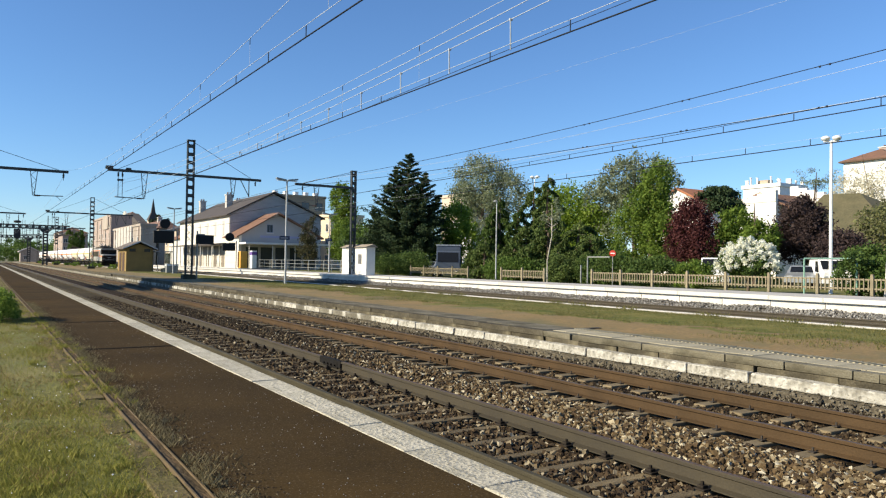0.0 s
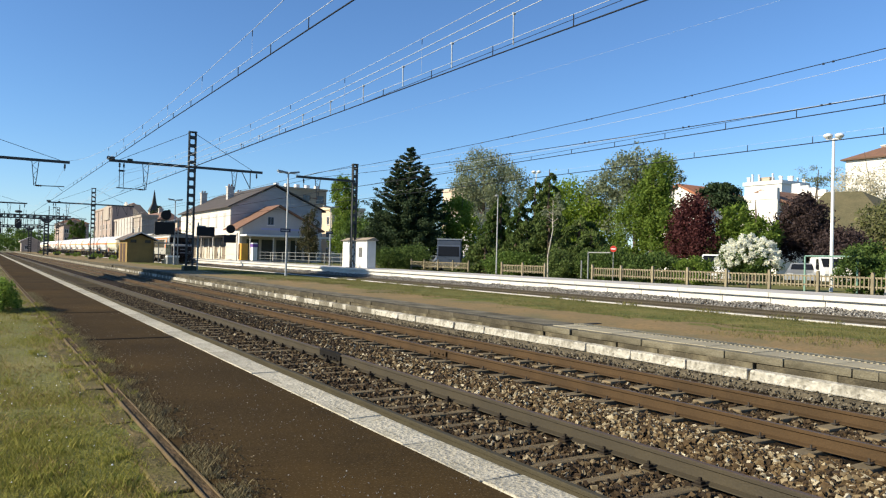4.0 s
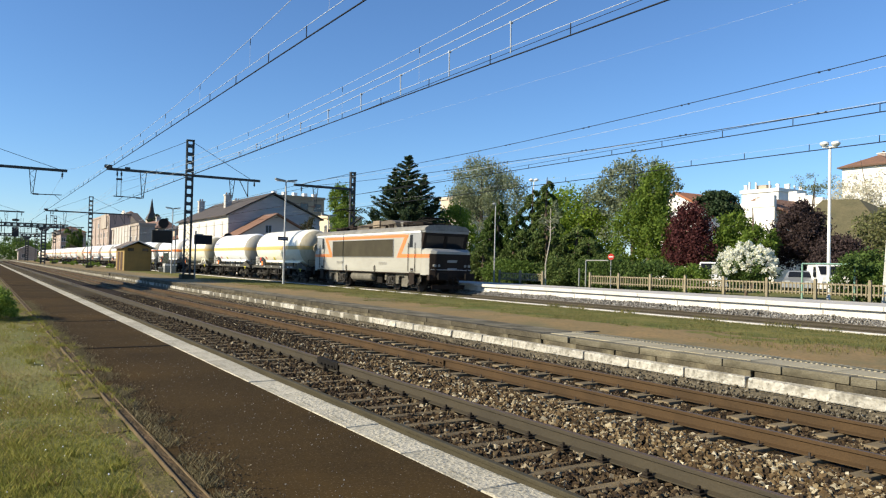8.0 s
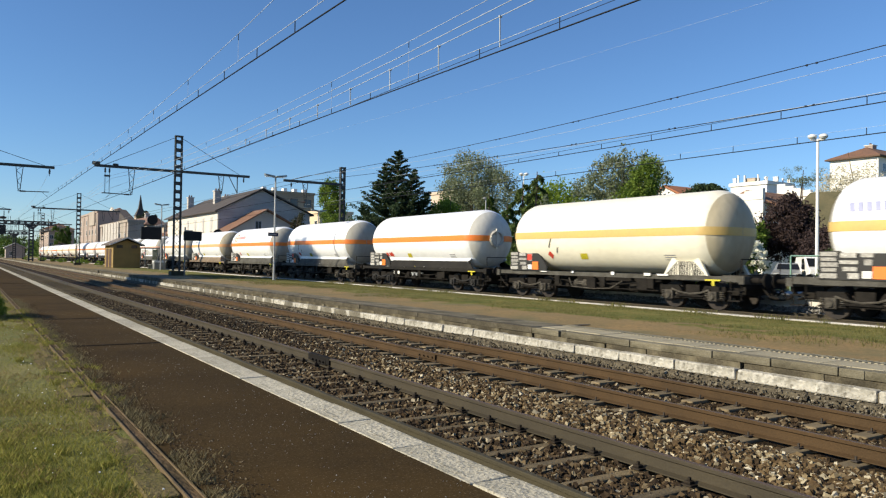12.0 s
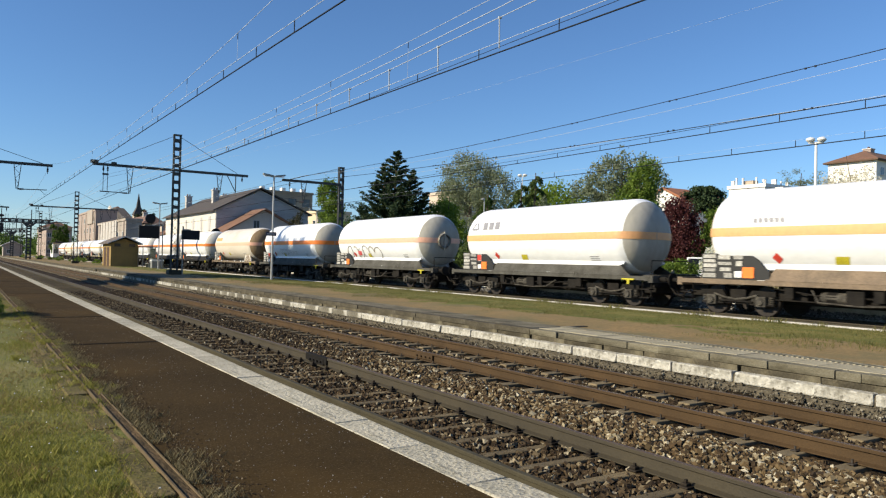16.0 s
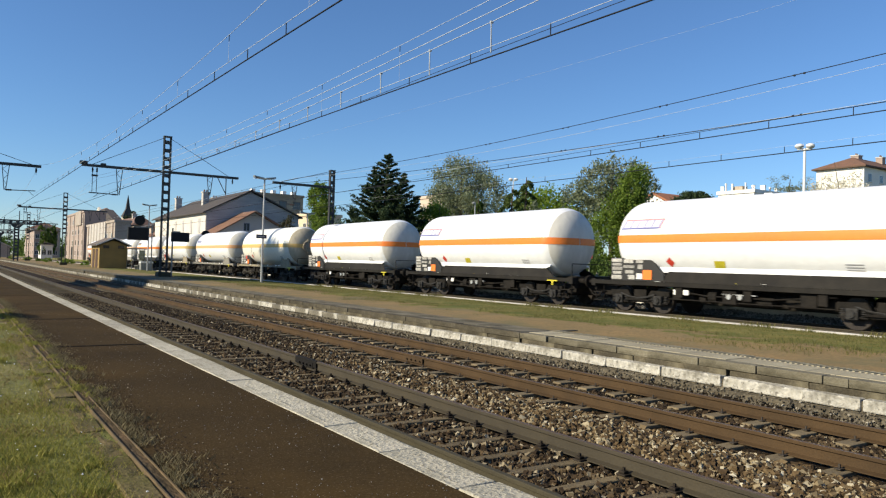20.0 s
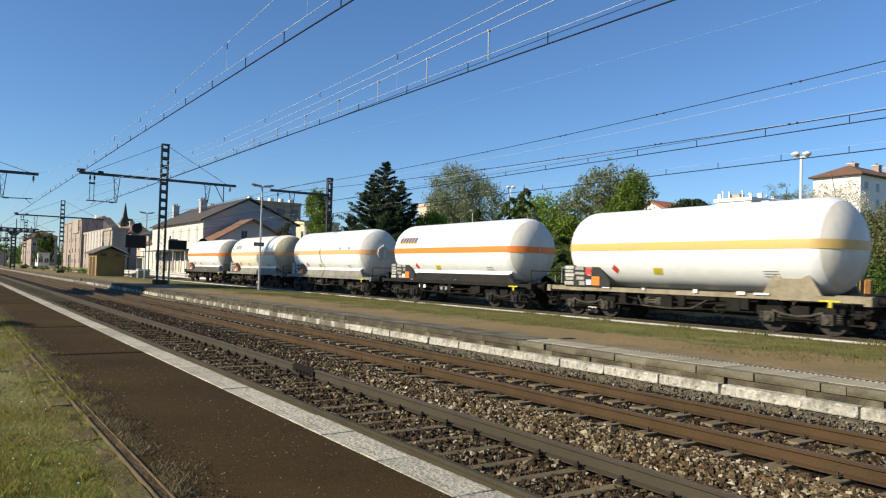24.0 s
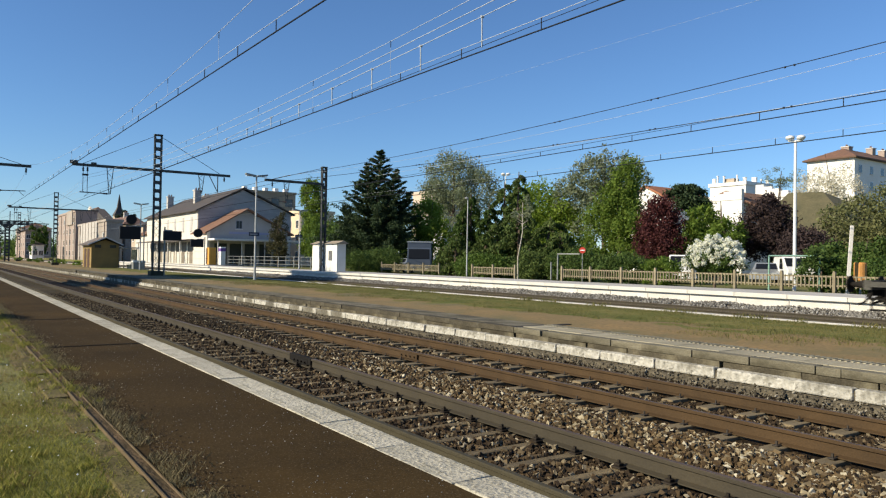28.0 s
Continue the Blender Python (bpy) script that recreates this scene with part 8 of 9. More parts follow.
def weeping_cedar(label, x, y, z0, stems, leaf, n, size=0.2, boughs=26):
    """Stems with arching boughs, each hung with a drooping fan of needles."""
    t = thing("weeping_cedar", label, "tree", "park trees", at=(x, y, z0))
    m = Mesh()
    pts = []
    for dx, dy, h, rad in stems:
        m.tube([(dx * 0.7, dy * 0.7, -0.1), (dx * 0.9, dy * 0.9, h * 0.5), (dx, dy, h)], [0.2, 0.13, 0.03], 8)
        for i in range(boughs):
            f = 0.12 + 0.86 * (i + 0.5) / boughs
            ln = rad * (1 - f) ** 0.55 * rnd.uniform(0.65, 1.15) + 0.35
            a = i * 2.4 + rnd.uniform(-0.5, 0.5)
            ca, sa = math.cos(a), math.sin(a)
            zb = h * f
            rise = rnd.uniform(0.05, 0.3)
            drop = rnd.uniform(0.35, 0.75)
            m.tube([(dx + ca * ln * q, dy + sa * ln * q, zb + ln * (rise * q - drop * q ** 2.4)) for q in (0, 0.3, 0.6, 0.9)], [0.05, 0.035, 0.02, 0.008], 5)
            c = int(n / len(stems) / boughs * (0.3 + 1.3 * ln / (rad + 0.35)))
            u = NR.uniform(0.12, 1.04, size=c)
            side = NR.normal(size=c) * (0.10 + 0.26 * ln * u * (1.1 - u * 0.5)) * 0.48
            hang = np.abs(NR.normal(size=c)) ** 1.4 * (0.07 + 0.12 * u) + np.abs(side) * 0.35
            px = dx + ca * ln * u - sa * side
            py = dy + sa * ln * u + ca * side
            pz = zb + ln * (rise * u - drop * u ** 2.4) - hang
            pts.append(np.stack([px, py, np.maximum(pz, 0.05)], 1))
    part("trunk", m, M_BARK, t)
    part("crown", leaf_mesh("crown", np.concatenate(pts), size * 0.5, LEAF[leaf], 0.2, 0.9), None, t)
    return t


G0 = 0.62
conifer("tall dark conifer with two ragged tops by the car park", 38, 69.5, G0, 12.9, 6.0, "conifer", 56000, -0.24, ((0.5, -0.9, 1.0), (-0.2, 0.9, 0.90), (1.6, -2.4, 0.84), (3.0, -3.0, 0.66), (-1.8, 3.0, 0.55)), 0.22, 0.02, 0.80, 105, 0.55)
tree("broadleaf_tree", "large airy grey-green tree in spring leaf", "tree", 60, 86, G0, 16.5, [(0, 0, 13.0, 4.0, 4.6, 3.6, 2600), (-1, 2.4, 10.4, 2.8, 2.8, 2.8, 900), (1, -4.6, 10.5, 3.2, 3.4, 3.4, 1500), (0, -0.6, 8.0, 4.0, 4.4, 3.0, 1300)], "grey", 0.28, 0.4)
tree("broadleaf_tree", "green shrubby tree between conifers", "tree", 44, 66.8, G0, 8.8, [(0, 1.3, 5.8, 1.8, 2.1, 2.2, 1600), (0, -0.3, 3.9, 1.8, 1.9, 2.2, 1200), (0, 3, 3.0, 2.2, 2.4, 2.0, 1000)], "light", 0.24, 0.2)
weeping_cedar("spreading weeping cedar behind the platform fence", 32.5, 38.6, G0, ((0, 0, 4.9, 3.2), (0.8, -2.2, 4.2, 2.8), (-0.6, 1.8, 4.0, 2.6), (0.2, -3.9, 3.2, 2.2)), "cedar", 42000, 0.20, 21)
weeping_cedar("smaller weeping cedar beside the slim lamp post", 32.0, 45.3, G0, ((0, 0, 3.0, 2.4), (0.5, 1.6, 2.6, 2.0)), "cedar", 15000, 0.19, 16)
weeping_cedar("dark green cedar behind the slim lamp post", 35.0, 47.6, G0, ((0, 0, 6.6, 1.5), (-0.3, 0.7, 5.4, 1.4), (0.6, -1.6, 5.6, 1.7)), "hedge", 28000, 0.22, 22)
weeping_cedar("dark cedar rising behind the weeping one", 37.0, 45.3, G0, ((0.0, -1.2, 8.2, 2.0), (0.2, 0.8, 7.6, 1.9), (0.2, -0.4, 5.6, 2.6)), "cedar", 26000, 0.24, 22)
conifer("dark spreading conifer beside the church spire", 57.5, 300, G0, 18.6, 5.0, "conifer", 5000, 0.1, ((0, 0, 1.0), (3.4, 0, 0.93), (-2.4, 0, 0.9)), 0.7, 0.3, 0.5)
t = thing("slender_tree", "slender leaning pale trunk behind the platform", "tree", "park trees", at=(28.3, 33.7, ZQ - 0.1))
m = Mesh()
m.tube([(0, 0, 0), (0.02, 0.05, 1.3), (0.1, -0.25, 2.8), (0.12, -0.2, 4.6)], [0.045, 0.04, 0.03, 0.015], 8)
for k in range(14):
    a = rnd.uniform(0, 6.28)
    z = rnd.uniform(2.9, 4.5)
    m.tube([(0.1, -0.22, z), (0.1 + math.cos(a) * 0.4, -0.22 + math.sin(a) * 0.4, z + 0.25)], [0.015, 0.005], 4)
part("trunk", m, M_BIRCH, t)
part("crown", leaf_mesh("crown", blob_points([(0.1, -0.2, 4.0, 0.7, 0.8, 0.9, 320)]), 0.09, LEAF["grey"]), None, t)
tree("broadleaf_tree", "bright green tree behind the fence gap", "tree", 46, 52.0, G0, 8.5, [(0, 0, 5.6, 2.6, 3.6, 3.0, 2600), (0, -2.5, 4.0, 2.6, 3.2, 2.8, 2000)], "light", 0.27, 0.2)
tree("broadleaf_tree", "tall tree with an airy grey-green top", "tree", 47, 44.5, G0, 11.0, [(0, 0.5, 8.9, 2.0, 2.6, 2.1, 1300), (-0.3, 3.6, 7.2, 1.8, 2.0, 1.9, 800), (0, -2.6, 8.2, 1.6, 1.8, 1.9, 800), (0, 0, 5.5, 2.6, 4.0, 2.2, 1500)], "grey", 0.23, 0.26)
tree("broadleaf_tree", "dense dark green tree beside the red one", "tree", 42.5, 38.6, G0, 9.2, [(0, -0.4, 7.2, 1.1, 1.2, 1.9, 900), (0, 0.5, 5.4, 1.6, 1.7, 2.0, 1500), (0, 1.9, 3.6, 1.8, 1.6, 2.2, 1300), (0, -1.4, 3.2, 1.8, 1.7, 2.1, 1300), (0, -0.6, 4.8, 1.3, 1.2, 1.4, 700)], "green", 0.2, 0.2)
tree("red_leaved_tree", "dark red-leaved plum tree", "tree", 40.5, 33.2, G0, 6.1, [(0, 0.1, 3.9, 1.4, 1.45, 1.7, 2400), (0, -0.6, 2.6, 1.3, 1.15, 1.5, 1300), (0, 0.8, 2.5, 1.3, 1.15, 1.5, 1300), (0, 0.2, 5.2, 1.0, 0.9, 0.7, 500)], "red", 0.15, 0.18)
tree("pine_tree", "dark flat-topped pine on the skyline", "tree", 46, 35.1, G0, 7.5, [(0, 0.4, 6.5, 1.4, 1.25, 0.65, 1300), (0, -0.2, 5.6, 1.5, 1.2, 0.8, 900)], "conifer", 0.20, 0.2)
tree("broadleaf_tree", "fresh light green tree by the white house", "tree", 42.5, 30.0, G0, 5.8, [(0, 1.3, 3.9, 1.4, 1.2, 1.3, 1500), (0, -0.5, 3.2, 1.3, 1.1, 1.1, 1000), (0, 0.5, 2.2, 1.6, 1.7, 1.4, 1200)], "green", 0.19, 0.18)
tree("purple_leaved_tree", "dark purple-leaved tree by the parked cars", "tree", 46.2, 28.9, G0, 6.2, [(0, 0.2, 4.1, 1.6, 1.7, 1.6, 2600), (0, -0.9, 3.0, 1.6, 1.5, 1.3, 1500), (0, 1.0, 2.9, 1.5, 1.3, 1.3, 1300), (0, 0.1, 5.3, 1.0, 1.0, 0.7, 400), (0, -2.6, 2.6, 1.2, 1.0, 1.0, 500)], "purple", 0.17, 0.17)
tree("purple_leaved_tree", "small purple-leaved shrub tree behind the cars", "tree", 44.5, 25.2, G0, 3.6, [(0, 0, 2.0, 1.4, 1.8, 1.4, 2400)], "purple", 0.17, 0.12)
t = tree("blossom_bush", "white blossoming bush behind the fence", "bush", 30.6, 21.9, 0.7, 2.4, [(0, 0, 1.5, 1.0, 1.15, 0.85, 900), (0, 0.9, 0.95, 1.0, 0.8, 0.7, 500), (0, -0.9, 1.0, 1.0, 0.8, 0.7, 500)], "hedge", 0.12, 0.08, group="bushes")
d3 = NR.normal(size=(170, 3))
d3 /= np.linalg.norm(d3, axis=1, keepdims=True)
d3[:, 2] = np.abs(d3[:, 2]) * 1.15 - 0.15
cl = d3 * (1.05, 1.5, 1.2) * NR.uniform(0.85, 1.1, size=(170, 1)) + (0, 0, 1.2)
pts = np.repeat(cl, 60, axis=0) + NR.normal(size=(170 * 60, 3)) * 0.052
part("blossom", leaf_mesh("blossom", pts, 0.058, LEAF["white"]), None, t, "clusters of white blossom")
tree("broadleaf_tree", "dark green shrubs at the end of the car park", "tree", 42, 20.4, G0, 3.0, [(0, 1.2, 1.5, 1.6, 2.0, 1.1, 2200), (0, -2.2, 1.7, 1.6, 2.2, 1.2, 2200)], "hedge", 0.18, 0.12)
tree("broadleaf_tree", "olive green tree in front of the tall block", "tree", 50, 24.6, G0, 6.6, [(0, 0.6, 4.3, 2.0, 2.0, 1.6, 800), (0, -2.4, 4.6, 2.2, 2.4, 1.9, 1400), (0, 1.4, 2.6, 1.6, 1.6, 1.4, 700), (0, -1.6, 2.6, 2.0, 2.4, 1.8, 1500)], "olive", 0.20, 0.16)
tree("blossom_tree", "pale blossoming tree before the tall block", "tree", 70, 38.0, G0, 13.0, [(0, 0.4, 8.6, 2.2, 2.2, 2.2, 1150), (0, -1.8, 8.8, 1.8, 1.6, 2.2, 800), (0, 1.8, 7.6, 1.8, 1.5, 1.6, 450), (0, -2.2, 6.2, 1.5, 1.3, 1.6, 400)], "pale", 0.16, 0.13)
tree("bare_tree", "thin bare-twigged tree on the skyline", "tree", 80, 48.5, G0, 13.0, [(0, 0, 11.5, 1.6, 2.6, 1.3, 420)], "grey", 0.16, 0.25)
tree("broadleaf_tree", "light green tree beside the slim mast", "tree", 40.4, 89.8, G0, 11.8, [(0, 0.4, 9.4, 1.5, 1.7, 2.2, 1300), (0, -0.6, 6.4, 1.7, 2.1, 2.6, 1500), (0, 0.4, 3.4, 1.7, 2.2, 2.0, 1200)], "green", 0.27, 0.22)
tree("broadleaf_tree", "dark bronze-leaved tree before the station wing", "tree", 37.0, 93.0, G0, 7.4, [(0, 0, 5.2, 1.2, 1.6, 2.1, 420), (0, 0.6, 3.2, 1.4, 2.2, 1.9, 420), (0, -1.4, 2.8, 1.2, 1.4, 1.7, 300)], "bronze", 0.22, 0.16)
tree("broadleaf_tree", "dark trees behind the hut", "tree", 38, 80.0, G0, 6.4, [(0, 0, 3.8, 2.2, 3.0, 2.2, 2000), (0, -4, 3.2, 2.2, 2.6, 2.0, 1600)], "deep", 0.26, 0.2)
for x, y, ry, rz, key in ((30.0, 57.0, 2.4, 1.2, "hedge"), (31.5, 32.0, 3.2, 1.25, "hedge"), (31.2, 28.0, 2.6, 1.05, "hedge"), (31.0, 35.6, 1.8, 1.1, "cedar"), (30.8, 25.2, 1.2, 0.9, "green"), (35, 13.5, 3.5, 1.5, "hedge"), (33, 58.5, 4.0, 1.4, "hedge"), (30.5, 40.0, 3.4, 1.1, "deep"), (32.0, 16.0, 2.2, 1.0, "deep"), (31.4, 14.0, 1.7, 1.1, "hedge"), (30.9, 16.9, 0.9, 1.25, "hedge")):
    tree("hedge_bush", "clipped dark green bush behind the fence", "bush", x, y, 0.7, rz * 1.3, [(0, 0, rz * 0.75, 1.2, ry * 0.75, rz * 0.8, int(900 * ry))], key, 0.13, 0.06, group="bushes")
tree("roadside_bush", "small dark bush in the grass strip", "bush", 0.45, 20.8, ZP, 0.8, [(-0.1, 0, 0.40, 0.42, 1.0, 0.36, 1500), (0.0, 0.3, 0.2, 0.45, 1.0, 0.2, 800)], "green", 0.055, 0.03, group="bushes")
# trees behind the near platform: out of sight, their shade falls across the tracks
for x, y, hh in ((-8.8, 57.0, 18.5), (-9.2, 61.2, 18.9)):
    tree("broadleaf_tree", "tall tree beside the near platform", "tree", x, y, ZP, hh, [(0, 0, hh * 0.80, 3.4, 3.0, hh * 0.17, 9000), (0, 0, hh * 0.63, 3.2, 3.4, hh * 0.15, 5000), (0.4, 0.8, hh * 0.52, 2.2, 2.4, hh * 0.07, 1600)], "deep", 0.31, 0.3)
for x, y, hh in ((23.0, 246.0, 10.0), (25.5, 258.0, 11.0)):
    tree("broadleaf_tree", "dark green tree beside the line", "tree", x, y, 0.3, hh, [(rnd.uniform(-1.4, 1.4), rnd.uniform(-1.8, 1.8), hh * f + rnd.uniform(-0.5, 0.5), 1.3 - 0.5 * f, 1.5 - 0.5 * f, hh * 0.14, int(230 - 120 * f)) for f in (0.25, 0.3, 0.36, 0.42, 0.5, 0.56, 0.64, 0.7, 0.8, 0.88)], "deep", 0.5, 0.2, group="line trees")
for k in range(12):
    y = 118 + 8.5 * k + rnd.uniform(-2, 2)
    tree("trackside_shrub", "low green shrub at the end of the island", "bush", 12.5 + rnd.uniform(0, 6.5), y, 0.3, 0.9, [(0, 0, 0.35, 0.7, 1.5, 0.4, 160)], "green", 0.22, 0.03, group="trackside shrubs")
# woods and hedges far down the line
pts = []
for k in range(14, 44):
    y = 240 + 9 * k
    x = 19 + 0.11 * (y - 240) + rnd.uniform(-2, 8)
    hh = rnd.uniform(4, 8)
    pts.append((x, y, hh * 0.55, 3.2, 4.5, hh * 0.5, 260))
for k in range(26):
    y = 200 + 16 * k
    pts.append((-11 - rnd.uniform(0, 6), y, 4.5, 3.5, 6.5, 4.0, 260))
for k in range(60):
    x, y = 60 + rnd.uniform(0, 130), 100 + rnd.uniform(0, 240)
    hh = rnd.uniform(6, 10)
    pts.append((x, y, hh * 0.5, 5, 5, hh * 0.5, 180))
for k in range(30):
    x, y = 60 + rnd.uniform(0, 40), 30 + k * 2.4
    hh = rnd.uniform(5, 7)
    pts.append((x, y, hh * 0.5, 3.5, 3, hh * 0.5, 240))
for k in range(60):
    x, y = -60 + rnd.uniform(0, 150), 560 + rnd.uniform(0, 300)
    hh = rnd.uniform(9, 17)
    pts.append((x, y, hh * 0.5, 9, 9, hh * 0.5, 150))
for k in range(70):
    y = 330 + 4.5 * k
    pts.append((6 + 0.075 * y + rnd.uniform(-6, 6), y + 20, rnd.uniform(3, 5.5), 5, 5, 4.5, 170))
    pts.append((-6 - rnd.uniform(0, 12), 360 + 6 * k, 3.0, 5, 5, 3.0, 100))
for k in range(80):
    y = 430 + rnd.uniform(0, 160)
    hh = rnd.uniform(8, 13)
    pts.append((y * rnd.uniform(-0.03, 0.13), y, hh * 0.5, 6, 6, hh * 0.55, 420))
solid("far_woods", leaf_mesh("far_woods", blob_points(pts), 0.5, LEAF["deep"]), None, "green trees and hedges far off", "woods", kind="stuff")

# ---- loose stones, grass ----
def ramp_mat(name, stops, rough=0.9, bump=0.4):
    m = bpy.data.materials.new(name)
    m.use_nodes = True
    N, L = m.node_tree.nodes, m.node_tree.links
    bs = N["Principled BSDF"]
    g = N.new("ShaderNodeNewGeometry")
    r = N.new("ShaderNodeValToRGB")
    r.color_ramp.elements.remove(r.color_ramp.elements[1])
    r.color_ramp.elements[0].position = stops[0][0]
    r.color_ramp.elements[0].color = (*stops[0][1], 1)
    for p, c in stops[1:]:
        e = r.color_ramp.elements.new(p)
        e.color = (*c, 1)
    L.new(g.outputs["Random Per Island"], r.inputs[0])
    tc = N.new("ShaderNodeTexCoord")
    n = N.new("ShaderNodeTexNoise")
    n.inputs["Scale"].default_value = 45
    L.new(tc.outputs["Object"], n.inputs["Vector"])
    mr = N.new("ShaderNodeMapRange")
    mr.inputs["To Min"].default_value, mr.inputs["To Max"].default_value = 0.65, 1.35
    L.new(n.outputs["Fac"], mr.inputs["Value"])
    mu = N.new("ShaderNodeVectorMath")
    mu.operation = 'SCALE'
    L.new(r.outputs[0], mu.inputs[0])
    L.new(mr.outputs[0], mu.inputs["Scale"])
    L.new(mu.outputs[0], bs.inputs["Base Color"])
    bs.inputs["Roughness"].default_value = rough
    bs.inputs["Specular IOR Level"].default_value = 0.3
    return m


M_STONES = ramp_mat("ballast_stones", [(0.0, (0.026, 0.017, 0.009)), (0.36, (0.075, 0.047, 0.020)), (0.62, (0.13, 0.09, 0.043)), (0.80, (0.215, 0.168, 0.096)), (0.92, (0.33, 0.285, 0.19)), (1.0, (0.46, 0.42, 0.32))])
M_STONESDARK = ramp_mat("stained_stones", [(0.0, (0.015, 0.0095, 0.0048)), (0.45, (0.043, 0.0265, 0.0118)), (0.76, (0.080, 0.054, 0.027)), (0.9, (0.15, 0.117, 0.068)), (1.0, (0.31, 0.27, 0.19))])
M_STONESGREY = ramp_mat("grey_stones", [(0.0, (0.09, 0.084, 0.076)), (0.5, (0.17, 0.162, 0.15)), (1.0, (0.31, 0.30, 0.28))])
CUBE = np.array([(x, y, z) for z in (-1, 1) for y in (-1, 1) for x in (-1, 1)], dtype=float) * 0.72
CUF = np.array([(0, 2, 3), (0, 3, 1), (4, 5, 7), (4, 7, 6), (0, 1, 5), (0, 5, 4), (2, 6, 7), (2, 7, 3), (0, 4, 6), (0, 6, 2), (1, 3, 7), (1, 7, 5)])


def turns(n):
    """Random rotations, as matrices."""
    q = NR.normal(size=(n, 4))
    q /= np.linalg.norm(q, axis=1, keepdims=True)
    w, x, y, z = q.T
    return np.stack([np.stack([1 - 2 * (y * y + z * z), 2 * (x * y - z * w), 2 * (x * z + y * w)], 1), np.stack([2 * (x * y + z * w), 1 - 2 * (x * x + z * z), 2 * (y * z - x * w)], 1), np.stack([2 * (x * z - y * w), 2 * (y * z + x * w), 1 - 2 * (x * x + y * y)], 1)], 1)


def stone_mesh(name, pos, size, material):
    """Sharp broken stones: cubes knocked out of shape and turned at random."""
    n = len(pos)
    v = CUBE[None] * NR.uniform(0.45, 1.25, size=(n, 8, 3)) * NR.uniform(0.55, 1.3, size=(n, 1, 3))
    v = np.einsum('nij,nkj->nki', turns(n), v)
    v = v * (size * NR.uniform(0.55, 1.4, size=(n, 1, 1))) + pos[:, None, :]
    f = (CUF[None] + 8 * np.arange(n)[:, None, None]).reshape(-1)
    me = bpy.data.meshes.new(name)
    me.vertices.add(8 * n)
    me.vertices.foreach_set("co", v.astype(np.float32).ravel())
    me.loops.add(36 * n)
    me.loops.foreach_set("vertex_index", f.astype(np.int32))
    me.polygons.add(12 * n)
    me.polygons.foreach_set("loop_start", np.arange(0, 36 * n, 3, dtype=np.int32))
    me.polygons.foreach_set("loop_total", np.full(12 * n, 3, dtype=np.int32))
    me.polygons.foreach_set("use_smooth", [False] * (12 * n))
    me.materials.append(material)
    me.update(calc_edges=True)
    return me


def scatter(n, x0, x1, y0, y1, z, bias=1.6):
    """More of them where the bed lies nearest."""
    y = y0 + (y1 - y0) * NR.uniform(0, 1, n) ** bias
    return np.stack([NR.uniform(x0, x1, n), y, np.full(n, z) + NR.uniform(-0.012, 0.022, n)], 1)


P = scatter(40000, 5.72, 7.62, 1.5, 42, -0.17, 1.9)
off = np.abs((P[:, 1] + 3.95 + 0.3075) % 0.615 - 0.3075)
P = P[(off > 0.17) | (P[:, 0] < 7.30)]
P[:, 2] += 0.07 * np.maximum(0, 1 - np.abs(P[:, 0] - 6.6) / 0.7) - 0.07 * (P[:, 0] > 7.2)
# the stones are darker farther down the line
stain = NR.uniform(0, 1, len(P)) < np.clip((P[:, 1] - 8) / 10, 0.05, 0.92)
PS, P = P[stain], P[~stain]
solid("ballast_between", stone_mesh("ballast_between", P, 0.031, M_STONES), None, "tan and grey ballast stones between the two tracks", "ballast", kind="stuff")
Q = scatter(36000, 3.4, 5.50, 1.2, 42, -0.205, 1.8)
keep = np.abs((Q[:, 1] + 3.43 + 0.3) % 0.6 - 0.3) > 0.07
Q = Q[keep | (NR.uniform(0, 1, len(Q)) < 0.12)]
R = scatter(20000, 7.84, 9.20, 2.5, 42, -0.228, 1.7)
off = np.abs((R[:, 1] + 3.95 + 0.3075) % 0.615 - 0.3075)
R = R[(off > 0.15) | (np.abs(np.abs(R[:, 0] - T2) - 0.75) > 0.42)]
S = scatter(350, 9.33, 10.03, 3.5, 42, -0.15, 1.6)
near_rail = np.concatenate([Q, R, S, PS])
d1 = np.minimum.reduce([np.abs(near_rail[:, 0] - c) for c in (T1 - 0.7535, T1 + 0.7535, T2 - 0.7535, T2 + 0.7535)])
near_rail = near_rail[d1 > 0.085]
dark_far = NR.uniform(0, 1, len(near_rail)) < np.clip((near_rail[:, 1] - 11) / 12, 0, 1)
solid("ballast_oily", stone_mesh("ballast_oily", near_rail[dark_far], 0.029, ramp_mat("dark_far_stones", [(0.0, (0.012, 0.008, 0.0042)), (0.6, (0.034, 0.0225, 0.0112)), (0.9, (0.07, 0.05, 0.027)), (1.0, (0.17, 0.14, 0.09))])), None, "darker ballast stones farther down the line", "ballast", kind="stuff")
near_rail = near_rail[~dark_far]
solid("ballast_stained", stone_mesh("ballast_stained", near_rail, 0.029, M_STONESDARK), None, "brown stained ballast stones between sleepers", "ballast", kind="stuff")
P = np.concatenate([scatter(15000, 22.95, 23.62, 6, 75, Z3 - 0.17, 1.3), scatter(5000, 20.4, 23.0, 8, 60, Z3 - 0.17, 1.3)])
P[:, 2] += np.clip((P[:, 0] - 22.95) / 0.6, 0, 1) * (0.30 + 0.07 * np.array([noise.noise((0, yy * 0.7, 2)) for yy in P[:, 1]]))
solid("ballast_far", stone_mesh("ballast_far", P, 0.038, M_STONESGREY), None, "grey ballast stones heaped along the far platform", "ballast", kind="stuff")
